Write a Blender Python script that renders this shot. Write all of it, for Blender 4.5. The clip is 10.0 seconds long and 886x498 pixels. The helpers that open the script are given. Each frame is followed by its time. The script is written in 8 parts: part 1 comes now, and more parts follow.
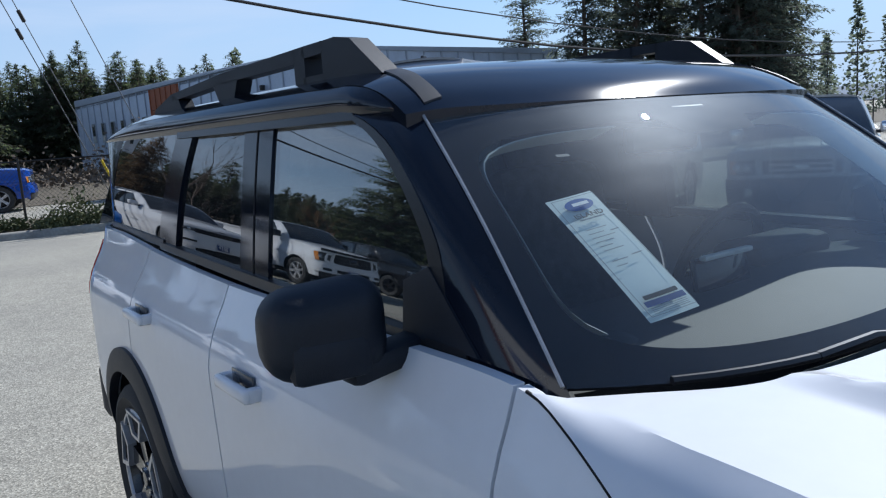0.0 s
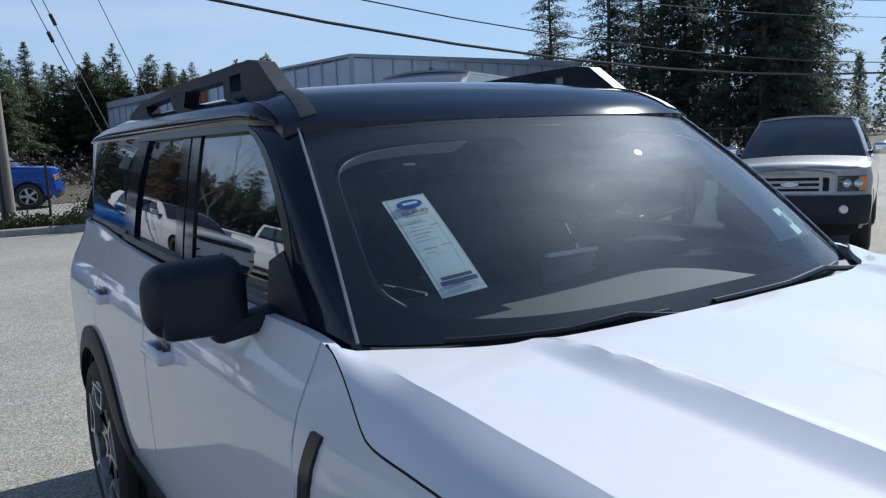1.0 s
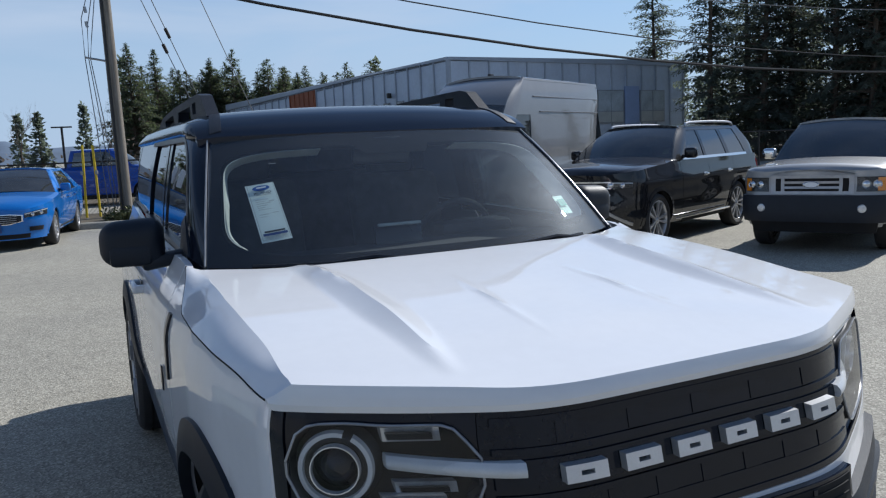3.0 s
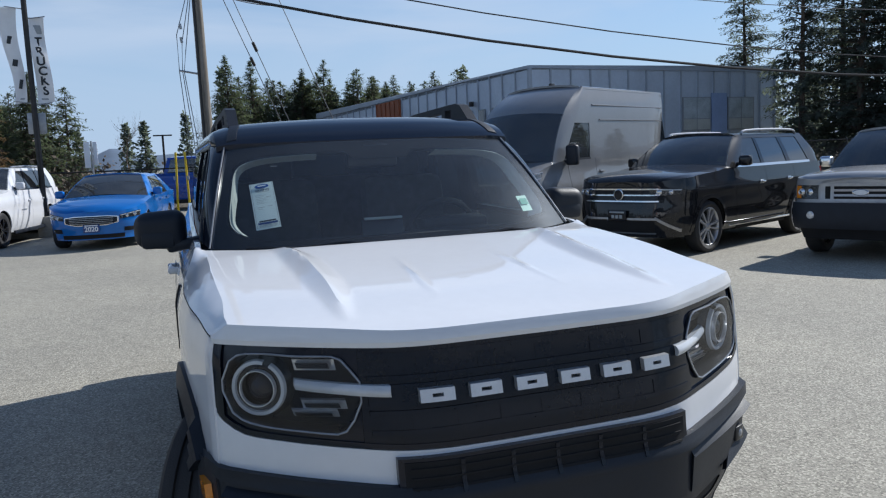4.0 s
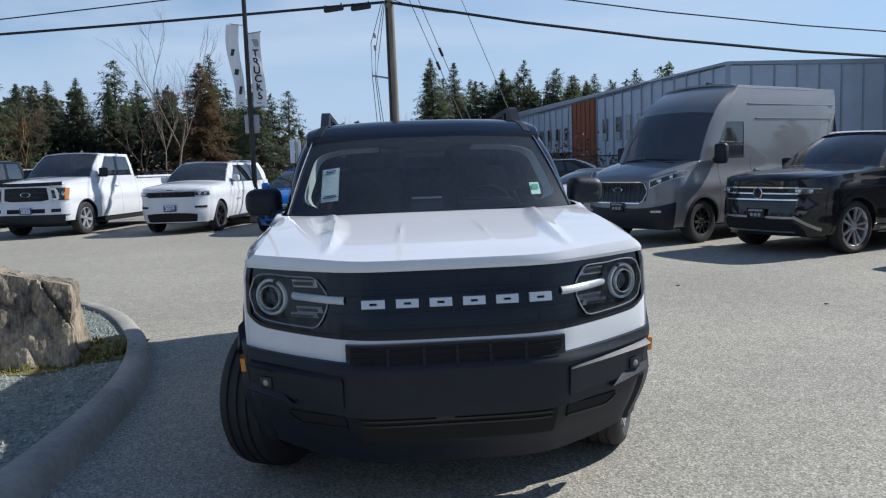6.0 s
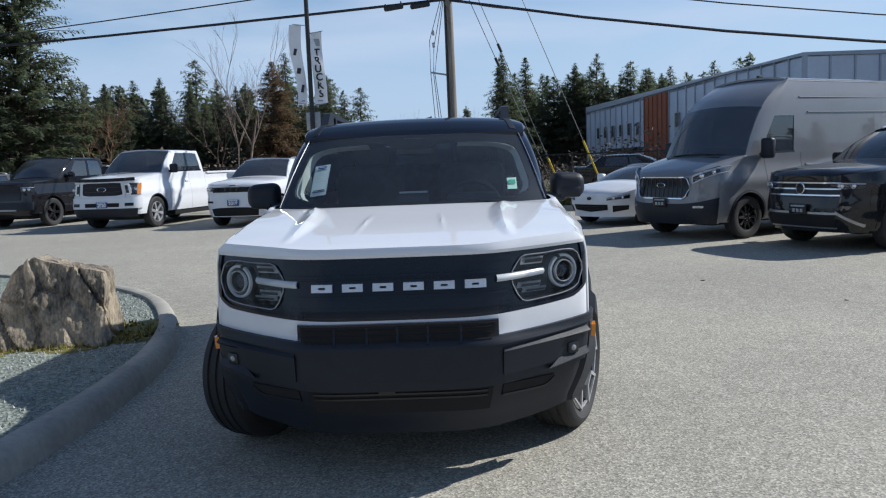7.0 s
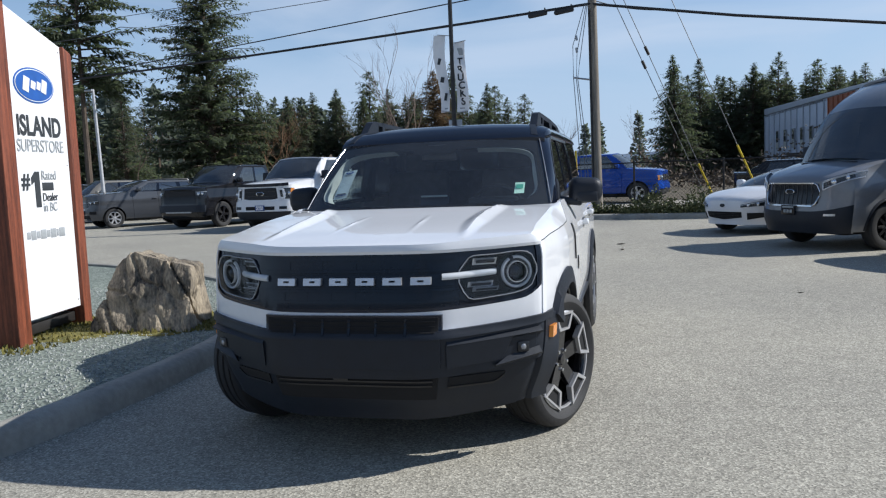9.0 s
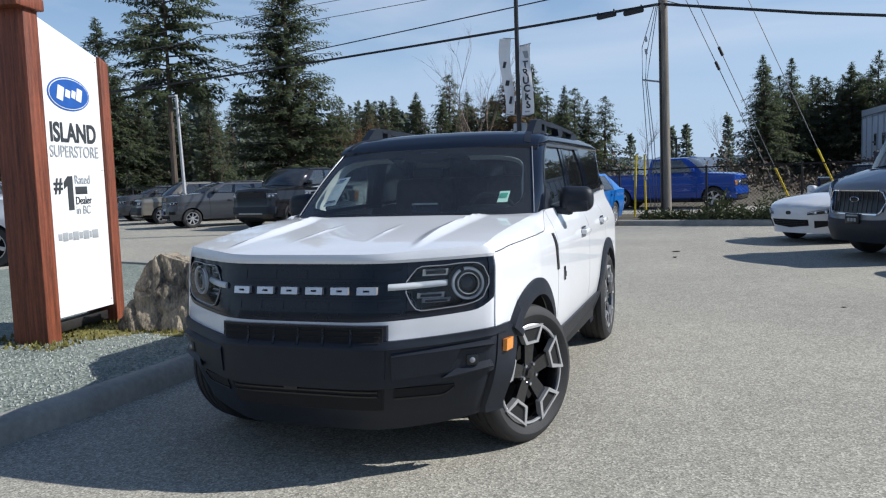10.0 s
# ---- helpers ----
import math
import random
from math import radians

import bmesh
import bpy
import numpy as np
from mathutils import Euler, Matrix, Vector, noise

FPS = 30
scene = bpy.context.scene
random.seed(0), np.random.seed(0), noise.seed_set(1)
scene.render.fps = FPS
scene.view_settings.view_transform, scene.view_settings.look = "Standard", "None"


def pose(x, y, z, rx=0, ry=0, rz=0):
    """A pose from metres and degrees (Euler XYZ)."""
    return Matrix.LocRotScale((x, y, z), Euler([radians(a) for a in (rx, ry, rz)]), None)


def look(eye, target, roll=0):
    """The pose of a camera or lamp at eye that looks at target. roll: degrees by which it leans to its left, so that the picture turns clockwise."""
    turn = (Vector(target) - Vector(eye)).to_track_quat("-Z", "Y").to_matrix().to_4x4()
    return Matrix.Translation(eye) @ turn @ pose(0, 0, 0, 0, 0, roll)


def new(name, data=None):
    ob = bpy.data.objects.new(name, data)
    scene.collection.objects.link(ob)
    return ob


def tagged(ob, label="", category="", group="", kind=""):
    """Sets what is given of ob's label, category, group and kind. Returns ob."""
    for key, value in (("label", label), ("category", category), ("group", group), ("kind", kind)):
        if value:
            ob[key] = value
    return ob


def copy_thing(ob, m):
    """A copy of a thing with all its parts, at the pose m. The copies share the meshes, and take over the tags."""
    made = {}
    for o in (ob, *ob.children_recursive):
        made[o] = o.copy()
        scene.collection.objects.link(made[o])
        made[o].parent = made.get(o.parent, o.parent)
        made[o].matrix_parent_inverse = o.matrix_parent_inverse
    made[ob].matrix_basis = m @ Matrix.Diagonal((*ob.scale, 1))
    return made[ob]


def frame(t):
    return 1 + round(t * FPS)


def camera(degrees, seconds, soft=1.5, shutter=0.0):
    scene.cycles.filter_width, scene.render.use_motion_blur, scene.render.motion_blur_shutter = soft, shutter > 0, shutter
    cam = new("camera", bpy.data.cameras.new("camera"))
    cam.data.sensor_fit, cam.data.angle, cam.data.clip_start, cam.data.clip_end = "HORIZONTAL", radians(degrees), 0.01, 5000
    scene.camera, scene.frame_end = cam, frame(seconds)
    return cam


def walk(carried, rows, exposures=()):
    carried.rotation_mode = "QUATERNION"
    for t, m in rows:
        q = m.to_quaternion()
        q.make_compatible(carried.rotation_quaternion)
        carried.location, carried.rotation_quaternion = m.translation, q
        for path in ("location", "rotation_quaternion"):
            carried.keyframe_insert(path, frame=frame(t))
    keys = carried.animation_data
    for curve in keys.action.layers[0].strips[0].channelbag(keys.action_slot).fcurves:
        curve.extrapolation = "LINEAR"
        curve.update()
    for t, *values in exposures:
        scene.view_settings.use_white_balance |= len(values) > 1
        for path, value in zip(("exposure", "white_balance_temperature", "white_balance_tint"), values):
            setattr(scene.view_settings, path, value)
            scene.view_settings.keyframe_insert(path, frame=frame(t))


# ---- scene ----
cam = camera(59.0, 10.0, soft=1.2)
PATH = [
    (0, (-1.552, -0.207, 1.562), (-0.426, 1.419, 1.261), -4.1),
    (0.5, (-1.46, -0.43, 1.557), (-0.361, 1.217, 1.273), -3.3),
    (1, (-1.433, -0.679, 1.548), (-0.357, 0.984, 1.274), -2.6),
    (1.5, (-1.424, -0.97, 1.561), (-0.386, 0.718, 1.289), -2.3),
    (2, (-1.325, -1.292, 1.541), (-0.341, 0.428, 1.275), -2.5),
    (2.5, (-1.245, -1.63, 1.533), (-0.328, 0.129, 1.273), -2.7),
    (2.7, (-1.217, -1.77, 1.537), (-0.331, 0.004, 1.273), -2.6),
    (3.8, (-0.954, -2.508, 1.512), (-0.28, -0.64, 1.277), -2.7),
    (4, (-0.909, -2.643, 1.505), (-0.28, -0.759, 1.272), -2.5),
    (4.5, (-0.818, -3.001, 1.483), (-0.314, -1.078, 1.257), -2.4),
    (5, (-0.638, -3.292, 1.472), (-0.273, -1.338, 1.251), -2.4),
    (5.5, (-0.435, -3.563, 1.459), (-0.198, -1.589, 1.242), -2.4),
    (5.7, (-0.368, -3.663, 1.443), (-0.175, -1.684, 1.228), -2.2),
    (6.8, (0.221, -4.025, 1.424), (0.188, -2.037, 1.206), -2.2),
    (7, (0.315, -4.074, 1.419), (0.25, -2.088, 1.199), -2.2),
    (7.5, (0.554, -4.197, 1.402), (0.395, -2.216, 1.179), -2.3),
    (8, (0.799, -4.254, 1.401), (0.534, -2.284, 1.184), -2.4),
    (8.5, (1.096, -4.242, 1.396), (0.714, -2.289, 1.192), -2.4),
    (9, (1.326, -4.158, 1.376), (0.828, -2.23, 1.188), -2.3),
    (9.5, (1.578, -4.044, 1.377), (0.972, -2.146, 1.202), -2.2),
    (10, (1.907, -3.935, 1.388), (1.205, -2.07, 1.214), -2.0),
]

EXPO, SKY, SUN_E = 0.57, 0.072, 3.6
walk(cam, [(t, look(eye, target, roll)) for t, eye, target, roll in PATH], exposures=[(0.0, EXPO + 0.14, 5800, 10), (1.0, EXPO + 0.0, 5850, 10), (2.5, EXPO - 0.10, 6000, 10), (4.5, EXPO, 6020, 10), (10.0, EXPO + 0.04, 6090, 10)])

# ---- sky and sun ----
SUN = Vector((0.753, 0.255, 0.607)).normalized()
world = bpy.data.worlds.new("sky")
scene.world = world
world.use_nodes = True
nt = world.node_tree
nt.nodes.clear()
w_out = nt.nodes.new("ShaderNodeOutputWorld")
w_bg = nt.nodes.new("ShaderNodeBackground")
w_sky = nt.nodes.new("ShaderNodeTexSky")
w_sky.sky_type = "NISHITA"
w_sky.sun_disc = False
w_sky.sun_elevation = math.asin(SUN.z)
w_sky.sun_rotation = math.atan2(SUN.x, SUN.y)
w_sky.air_density, w_sky.dust_density, w_sky.ozone_density = 1.0, 0.0, 2.5
w_co = nt.nodes.new("ShaderNodeTexCoord")
w_map = nt.nodes.new("ShaderNodeMapping")
w_map.inputs["Scale"].default_value = (1.0, 1.0, 5.0)
w_n1 = nt.nodes.new("ShaderNodeTexNoise")
w_n1.inputs["Scale"].default_value, w_n1.inputs["Detail"].default_value = 2.2, 8.0
w_n1.inputs["Distortion"].default_value = 0.6
w_ramp = nt.nodes.new("ShaderNodeValToRGB")
w_ramp.color_ramp.elements[0].position, w_ramp.color_ramp.elements[1].position = 0.40, 0.70
w_mul = nt.nodes.new("ShaderNodeMath")
w_mul.operation = "MULTIPLY"
w_mul.inputs[1].default_value = 0.70
w_mix = nt.nodes.new("ShaderNodeMixRGB")
w_mix.inputs[2].default_value = (6.7, 7.1, 7.7, 1)
nt.links.new(w_co.outputs["Generated"], w_map.inputs["Vector"])
nt.links.new(w_map.outputs["Vector"], w_n1.inputs["Vector"])
nt.links.new(w_n1.outputs["Fac"], w_ramp.inputs["Fac"])
nt.links.new(w_ramp.outputs["Color"], w_mul.inputs[0])
w_sep = nt.nodes.new("ShaderNodeSeparateXYZ")
w_high = nt.nodes.new("ShaderNodeMapRange")
w_high.inputs["From Min"].default_value, w_high.inputs["From Max"].default_value = 0.25, 0.60
w_high.inputs["To Min"].default_value, w_high.inputs["To Max"].default_value = 1.0, 0.12
w_thin = nt.nodes.new("ShaderNodeMath")
w_thin.operation = "MULTIPLY"
nt.links.new(w_co.outputs["Generated"], w_sep.inputs[0])
nt.links.new(w_sep.outputs["Z"], w_high.inputs["Value"])
nt.links.new(w_mul.outputs[0], w_thin.inputs[0])
nt.links.new(w_high.outputs[0], w_thin.inputs[1])
nt.links.new(w_thin.outputs[0], w_mix.inputs[0])
nt.links.new(w_sky.outputs["Color"], w_mix.inputs[1])
w_hz = nt.nodes.new("ShaderNodeMapRange")
w_hz.interpolation_type = "SMOOTHSTEP"
w_hz.inputs["From Min"].default_value, w_hz.inputs["From Max"].default_value = -0.02, 0.34
w_hz.inputs["To Min"].default_value, w_hz.inputs["To Max"].default_value = 0.92, 0.0
w_haze = nt.nodes.new("ShaderNodeMixRGB")
w_haze.inputs[2].default_value = (4.1, 5.3, 7.0, 1)
nt.links.new(w_sep.outputs["Z"], w_hz.inputs["Value"])
nt.links.new(w_hz.outputs[0], w_haze.inputs[0])
nt.links.new(w_mix.outputs[0], w_haze.inputs[1])
nt.links.new(w_haze.outputs[0], w_bg.inputs["Color"])
w_bg.inputs["Strength"].default_value = SKY
nt.links.new(w_bg.outputs[0], w_out.inputs[0])

sun_data = bpy.data.lights.new("sun", "SUN")
sun_data.energy, sun_data.angle, sun_data.color = SUN_E, radians(0.55), (1.0, 0.95, 0.87)
sun_ob = new("sun", sun_data)
sun_ob.rotation_euler = SUN.to_track_quat("Z", "Y").to_euler()


# ---- materials ----
MATS = {}


def mat(name, col, rough=0.5, metal=0.0, var=0.0, scale=8.0, bump=0.0, bscale=60.0, coat=0.0, col2=None, emit=None, spec=0.5, objvar=0.0, stretch=None, rvar=0.0):
    """A procedural material: base colour varied at two scales, fine relief, optional clear coat."""
    if name in MATS:
        return MATS[name]
    m = bpy.data.materials.new(name)
    m.use_nodes = True
    t = m.node_tree
    b = t.nodes["Principled BSDF"]
    b.inputs["Base Color"].default_value = (*col, 1)
    b.inputs["Roughness"].default_value = rough
    b.inputs["Metallic"].default_value = metal
    b.inputs["Specular IOR Level"].default_value = spec
    if coat:
        b.inputs["Coat Weight"].default_value = coat
        b.inputs["Coat Roughness"].default_value = 0.03
    if emit:
        b.inputs["Emission Color"].default_value = (*emit[:3], 1)
        b.inputs["Emission Strength"].default_value = emit[3]
    co = t.nodes.new("ShaderNodeTexCoord")
    vec = co.outputs["Object"]
    if stretch:
        mp = t.nodes.new("ShaderNodeMapping")
        mp.inputs["Scale"].default_value = stretch
        t.links.new(vec, mp.inputs["Vector"])
        vec = mp.outputs["Vector"]
    if var or col2:
        n1 = t.nodes.new("ShaderNodeTexNoise")
        n1.inputs["Scale"].default_value, n1.inputs["Detail"].default_value = scale, 6
        n2 = t.nodes.new("ShaderNodeTexNoise")
        n2.inputs["Scale"].default_value, n2.inputs["Detail"].default_value = scale * 9, 4
        add = t.nodes.new("ShaderNodeMath")
        add.operation = "MULTIPLY_ADD"
        add.inputs[1].default_value = 0.6
        t.links.new(vec, n1.inputs["Vector"])
        t.links.new(vec, n2.inputs["Vector"])
        t.links.new(n1.outputs["Fac"], add.inputs[0])
        half = t.nodes.new("ShaderNodeMath")
        half.operation = "MULTIPLY"
        half.inputs[1].default_value = 0.4
        t.links.new(n2.outputs["Fac"], half.inputs[0])
        t.links.new(half.outputs[0], add.inputs[2])
        rp = t.nodes.new("ShaderNodeValToRGB")
        e = rp.color_ramp.elements
        e[0].position, e[1].position = 0.36, 0.64
        other = col2 or tuple(min(1, c * (1 + var)) for c in col)
        e[0].color = (*(c * (1 - var) for c in col), 1)
        e[1].color = (*other, 1)
        t.links.new(add.outputs[0], rp.inputs["Fac"])
        last = rp.outputs["Color"]
        if objvar:
            oi = t.nodes.new("ShaderNodeObjectInfo")
            hs = t.nodes.new("ShaderNodeHueSaturation")
            mr = t.nodes.new("ShaderNodeMapRange")
            mr.inputs["To Min"].default_value, mr.inputs["To Max"].default_value = 1 - objvar, 1 + objvar
            t.links.new(oi.outputs["Random"], mr.inputs["Value"])
            t.links.new(mr.outputs[0], hs.inputs["Value"])
            t.links.new(last, hs.inputs["Color"])
            last = hs.outputs["Color"]
        t.links.new(last, b.inputs["Base Color"])
        if rvar:
            rr = t.nodes.new("ShaderNodeMapRange")
            rr.inputs["To Min"].default_value, rr.inputs["To Max"].default_value = max(0, rough - rvar), min(1, rough + rvar)
            t.links.new(add.outputs[0], rr.inputs["Value"])
            t.links.new(rr.outputs[0], b.inputs["Roughness"])
    if bump:
        n3 = t.nodes.new("ShaderNodeTexNoise")
        n3.inputs["Scale"].default_value, n3.inputs["Detail"].default_value = bscale, 5
        bp = t.nodes.new("ShaderNodeBump")
        bp.inputs["Strength"].default_value, bp.inputs["Distance"].default_value = bump, 0.01
        t.links.new(vec, n3.inputs["Vector"])
        t.links.new(n3.outputs["Fac"], bp.inputs["Height"])
        t.links.new(bp.outputs["Normal"], b.inputs["Normal"])
    MATS[name] = m
    return m


def glass(name, tint, rough=0.0, base=0.05, dust_veil=0.02, haze=0.0):
    """A pane: tinted see-through, with gloss that grows towards grazing and a pale film, part dust, part painted glare
    and sky sheen.
    """
    if name in MATS:
        return MATS[name]
    m = bpy.data.materials.new(name)
    m.use_nodes = True
    t = m.node_tree
    t.nodes.remove(t.nodes["Principled BSDF"])
    out = t.nodes["Material Output"]
    tr = t.nodes.new("ShaderNodeBsdfTransparent")
    tr.inputs["Color"].default_value = (*tint, 1)
    gl = t.nodes.new("ShaderNodeBsdfGlossy")
    gl.inputs["Roughness"].default_value = rough
    lw = t.nodes.new("ShaderNodeLayerWeight")
    lw.inputs["Blend"].default_value = 0.5
    pw = t.nodes.new("ShaderNodeMath")
    pw.operation = "POWER"
    pw.inputs[1].default_value = 5.0
    ma = t.nodes.new("ShaderNodeMath")
    ma.operation = "MULTIPLY_ADD"
    ma.inputs[1].default_value, ma.inputs[2].default_value = 0.95 - base, base
    t.links.new(lw.outputs["Facing"], pw.inputs[0])
    t.links.new(pw.outputs[0], ma.inputs[0])
    df = t.nodes.new("ShaderNodeBsdfDiffuse")
    df.inputs["Color"].default_value = (0.68, 0.73, 0.80, 1)
    n1 = t.nodes.new("ShaderNodeTexNoise")
    n1.inputs["Scale"].default_value, n1.inputs["Detail"].default_value = 7.0, 6
    mr = t.nodes.new("ShaderNodeMapRange")
    mr.inputs["To Min"].default_value, mr.inputs["To Max"].default_value = dust_veil * 0.5, dust_veil * 1.5
    t.links.new(n1.outputs["Fac"], mr.inputs["Value"])
    film = t.nodes.new("ShaderNodeMixShader")
    t.links.new(mr.outputs[0], film.inputs[0])
    t.links.new(tr.outputs[0], film.inputs[1])
    t.links.new(df.outputs[0], film.inputs[2])
    mx = t.nodes.new("ShaderNodeMixShader")
    t.links.new(ma.outputs[0], mx.inputs[0])
    t.links.new(film.outputs[0], mx.inputs[1])
    t.links.new(gl.outputs[0], mx.inputs[2])
    last = mx
    if haze:
        # road film as wide rough gloss, standing in for glare haze round the mirror direction
        hz = t.nodes.new("ShaderNodeBsdfGlossy")
        hz.inputs["Roughness"].default_value = 0.42
        hz.inputs["Color"].default_value = (0.86, 0.93, 1.0, 1)
        last = t.nodes.new("ShaderNodeMixShader")
        hr = t.nodes.new("ShaderNodeMapRange")
        hr.inputs["To Min"].default_value, hr.inputs["To Max"].default_value = haze * 0.6, haze * 1.4
        t.links.new(n1.outputs["Fac"], hr.inputs["Value"])
        t.links.new(hr.outputs[0], last.inputs[0])
        t.links.new(mx.outputs[0], last.inputs[1])
        t.links.new(hz.outputs[0], last.inputs[2])
    t.links.new(last.outputs[0], out.inputs["Surface"])
    MATS[name] = m
    return m


def paint(name, col, flake=0.0, var=0.04):
    deep = max(col) < 0.15
    return mat(name, col, rough=0.5, metal=flake * (0.5 if deep else 1.0), var=var, scale=3, coat=1.0, bump=0.01, bscale=900, spec=0.02)


WHITE = paint("white_paint", (0.74, 0.75, 0.77), var=0.02)
WHITE2 = paint("white_paint_far", (0.68, 0.69, 0.71))
BLUE = paint("blue_paint", (0.012, 0.15, 0.50), 0.25)
BLUE2 = paint("deep_blue_paint", (0.010, 0.060, 0.34), 0.2)
BLACKP = paint("black_paint", (0.012, 0.012, 0.014))
GREYP = paint("grey_paint", (0.070, 0.075, 0.085), 0.45)
DGREYP = paint("dark_grey_paint", (0.055, 0.058, 0.065), 0.4)
SILVERP = paint("silver_paint", (0.33, 0.335, 0.34), 0.5)
GLOSS = mat("gloss_black", (0.007, 0.010, 0.019), 0.08, var=0.1, scale=5, spec=0.40)
FRIT = mat("black_glass_edge", (0.008, 0.008, 0.009), 0.95, var=0.1, scale=5, spec=0.05)
GRILLE = mat("grille_black", (0.0050, 0.0085, 0.0160), 0.14, var=0.1, scale=8, spec=0.34)
PLASTIC = mat("black_plastic", (0.0098, 0.0138, 0.0222), 0.5, spec=0.37, var=0.15, scale=12, bump=0.12, bscale=500, rvar=0.08)
SATIN = mat("satin_black", (0.015, 0.015, 0.017), 0.32, var=0.12, scale=8, rvar=0.06)
# near-black for undersides and brakes, and painted in as the shade of openings
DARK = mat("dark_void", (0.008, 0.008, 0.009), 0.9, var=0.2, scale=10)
RUBBER = mat("rubber", (0.022, 0.022, 0.023), 0.72, var=0.25, scale=14, bump=0.2, bscale=180, rvar=0.1)
CHROME = mat("chrome", (0.72, 0.73, 0.75), 0.12, 1.0, var=0.05, scale=20)
ALU = mat("machined_alloy", (0.52, 0.52, 0.53), 0.36, 0.6, var=0.08, scale=25)
ALLOY = mat("painted_alloy", (0.35, 0.355, 0.37), 0.35, 0.8, var=0.1, scale=15)
RIMBLACK = mat("rim_black", (0.014, 0.014, 0.016), 0.25, 0.2, var=0.15, scale=15, coat=0.6)
LETTER = mat("silver_letter", (0.62, 0.63, 0.65), 0.35, 0.7, var=0.05, scale=20)
CABIN = mat("cabin_trim", (0.030, 0.031, 0.034), 0.7, var=0.2, scale=10, bump=0.1, bscale=300)
CABINL = mat("cabin_grey", (0.10, 0.105, 0.11), 0.7, var=0.15, scale=10, bump=0.1, bscale=300)
SEAT = mat("seat_cloth", (0.075, 0.077, 0.082), 0.85, var=0.25, scale=18, bump=0.2, bscale=400)
HEADLINER = mat("headliner", (0.45, 0.45, 0.44), 0.9, var=0.08, scale=12, bump=0.15, bscale=500)
PILLARIN = mat("pillar_trim", (0.50, 0.53, 0.51), 0.75, var=0.08, scale=12, bump=0.1, bscale=400)
WS = glass("windshield_glass", (0.82, 0.87, 0.86), base=0.07, dust_veil=0.020, haze=0.011)
SIDEG = glass("side_glass", (0.50, 0.56, 0.56), base=0.27)
PRIVG = glass("privacy_glass", (0.22, 0.25, 0.26), base=0.20)
FARG = glass("far_car_glass", (0.30, 0.35, 0.36), base=0.12, dust_veil=0.05)
LENS = glass("lamp_lens", (0.90, 0.92, 0.94), base=0.035, dust_veil=0.002)
LAMPIN = mat("lamp_inner", (0.72, 0.73, 0.75), 0.16, 0.5, var=0.2, scale=30)
LAMPDK = mat("lamp_dark", (0.016, 0.018, 0.022), 0.32, 0.1, var=0.2, scale=30)
LAMPRIM = mat("lamp_rim", (0.30, 0.31, 0.33), 0.2, 0.3, var=0.2, scale=30)
DRL = mat("light_guide", (0.56, 0.58, 0.60), 0.25, var=0.05, scale=30)
AMBER = mat("amber_lens", (0.85, 0.28, 0.02), 0.15, var=0.1, scale=60, coat=0.6)
REDL = mat("red_lens", (0.45, 0.012, 0.015), 0.15, var=0.15, scale=60, coat=0.6)
PAPER = mat("paper", (0.74, 0.82, 0.80), 0.7, var=0.03, scale=10)
CARD = mat("yellow_card", (0.62, 0.66, 0.16), 0.7, var=0.05, scale=20)
INK = mat("ink", (0.03, 0.035, 0.04), 0.7, var=0.1, scale=30)
INKG = mat("ink_grey", (0.33, 0.35, 0.36), 0.7, var=0.1, scale=30)
LOGOB = mat("logo_blue", (0.010, 0.085, 0.36), 0.3, var=0.12, scale=12, coat=0.6)
LOGOW = mat("logo_white", (0.82, 0.83, 0.85), 0.35, var=0.03, scale=12)
PLATEB = mat("plate_blue", (0.02, 0.06, 0.22), 0.4, var=0.1, scale=12)


# ---- mesh helpers ----
class Geo:
    """A bag of vertices and faces that becomes one mesh."""

    def __init__(self):
        self.v, self.f = [], []

    def add(self, verts, faces, m=None):
        k = len(self.v)
        self.v += [tuple(m @ Vector(p)) if m is not None else tuple(p) for p in verts]
        self.f += [tuple(i + k for i in q) for q in faces]
        return self

    def mirror(self):
        return Geo().add([(-x, y, z) for x, y, z in self.v], [q[::-1] for q in self.f])


def mesh_of(name, geo, material, smooth=40):
    me = bpy.data.meshes.new(name)
    me.from_pydata(geo.v, [], geo.f)
    me.materials.append(material)
    if smooth:
        me.shade_smooth()
        me.set_sharp_from_angle(angle=radians(smooth))
    me.update()
    return me


def part(name, geo, material, parent, label="", smooth=40):
    ob = new(name, mesh_of(name, geo, material, smooth))
    ob.parent = parent
    return tagged(ob, label)


def thing(name, geo, material, m=None, label="", category="", group="", kind="", smooth=40):
    ob = new(name, mesh_of(name, geo, material, smooth))
    if m is not None:
        ob.matrix_world = m
    return tagged(ob, label, category, group, kind)


def root(name, m, label, category, group=""):
    ob = new(name)
    ob.empty_display_size = 0.2
    ob.matrix_world = m
    return tagged(ob, label, category, group)


def grab(bm):
    bm.verts.index_update()
    r = [tuple(v.co) for v in bm.verts], [tuple(v.index for v in q.verts) for q in bm.faces]
    bm.free()
    return r


def rbox(c, s, r=0.01, m=None, seg=2):
    """A box of size s round c with rounded edges."""
    bm = bmesh.new()
    bmesh.ops.create_cube(bm, size=1)
    for v in bm.verts:
        v.co = Vector((v.co.x * s[0], v.co.y * s[1], v.co.z * s[2]))
    if r > 0:
        bmesh.ops.bevel(bm, geom=bm.edges[:], offset=min(r, min(s) * 0.49), segments=seg, affect="EDGES", profile=0.5)
    mm = Matrix.Translation(c) @ (m if m is not None else Matrix.Identity(4))
    for v in bm.verts:
        v.co = mm @ v.co
    return grab(bm)


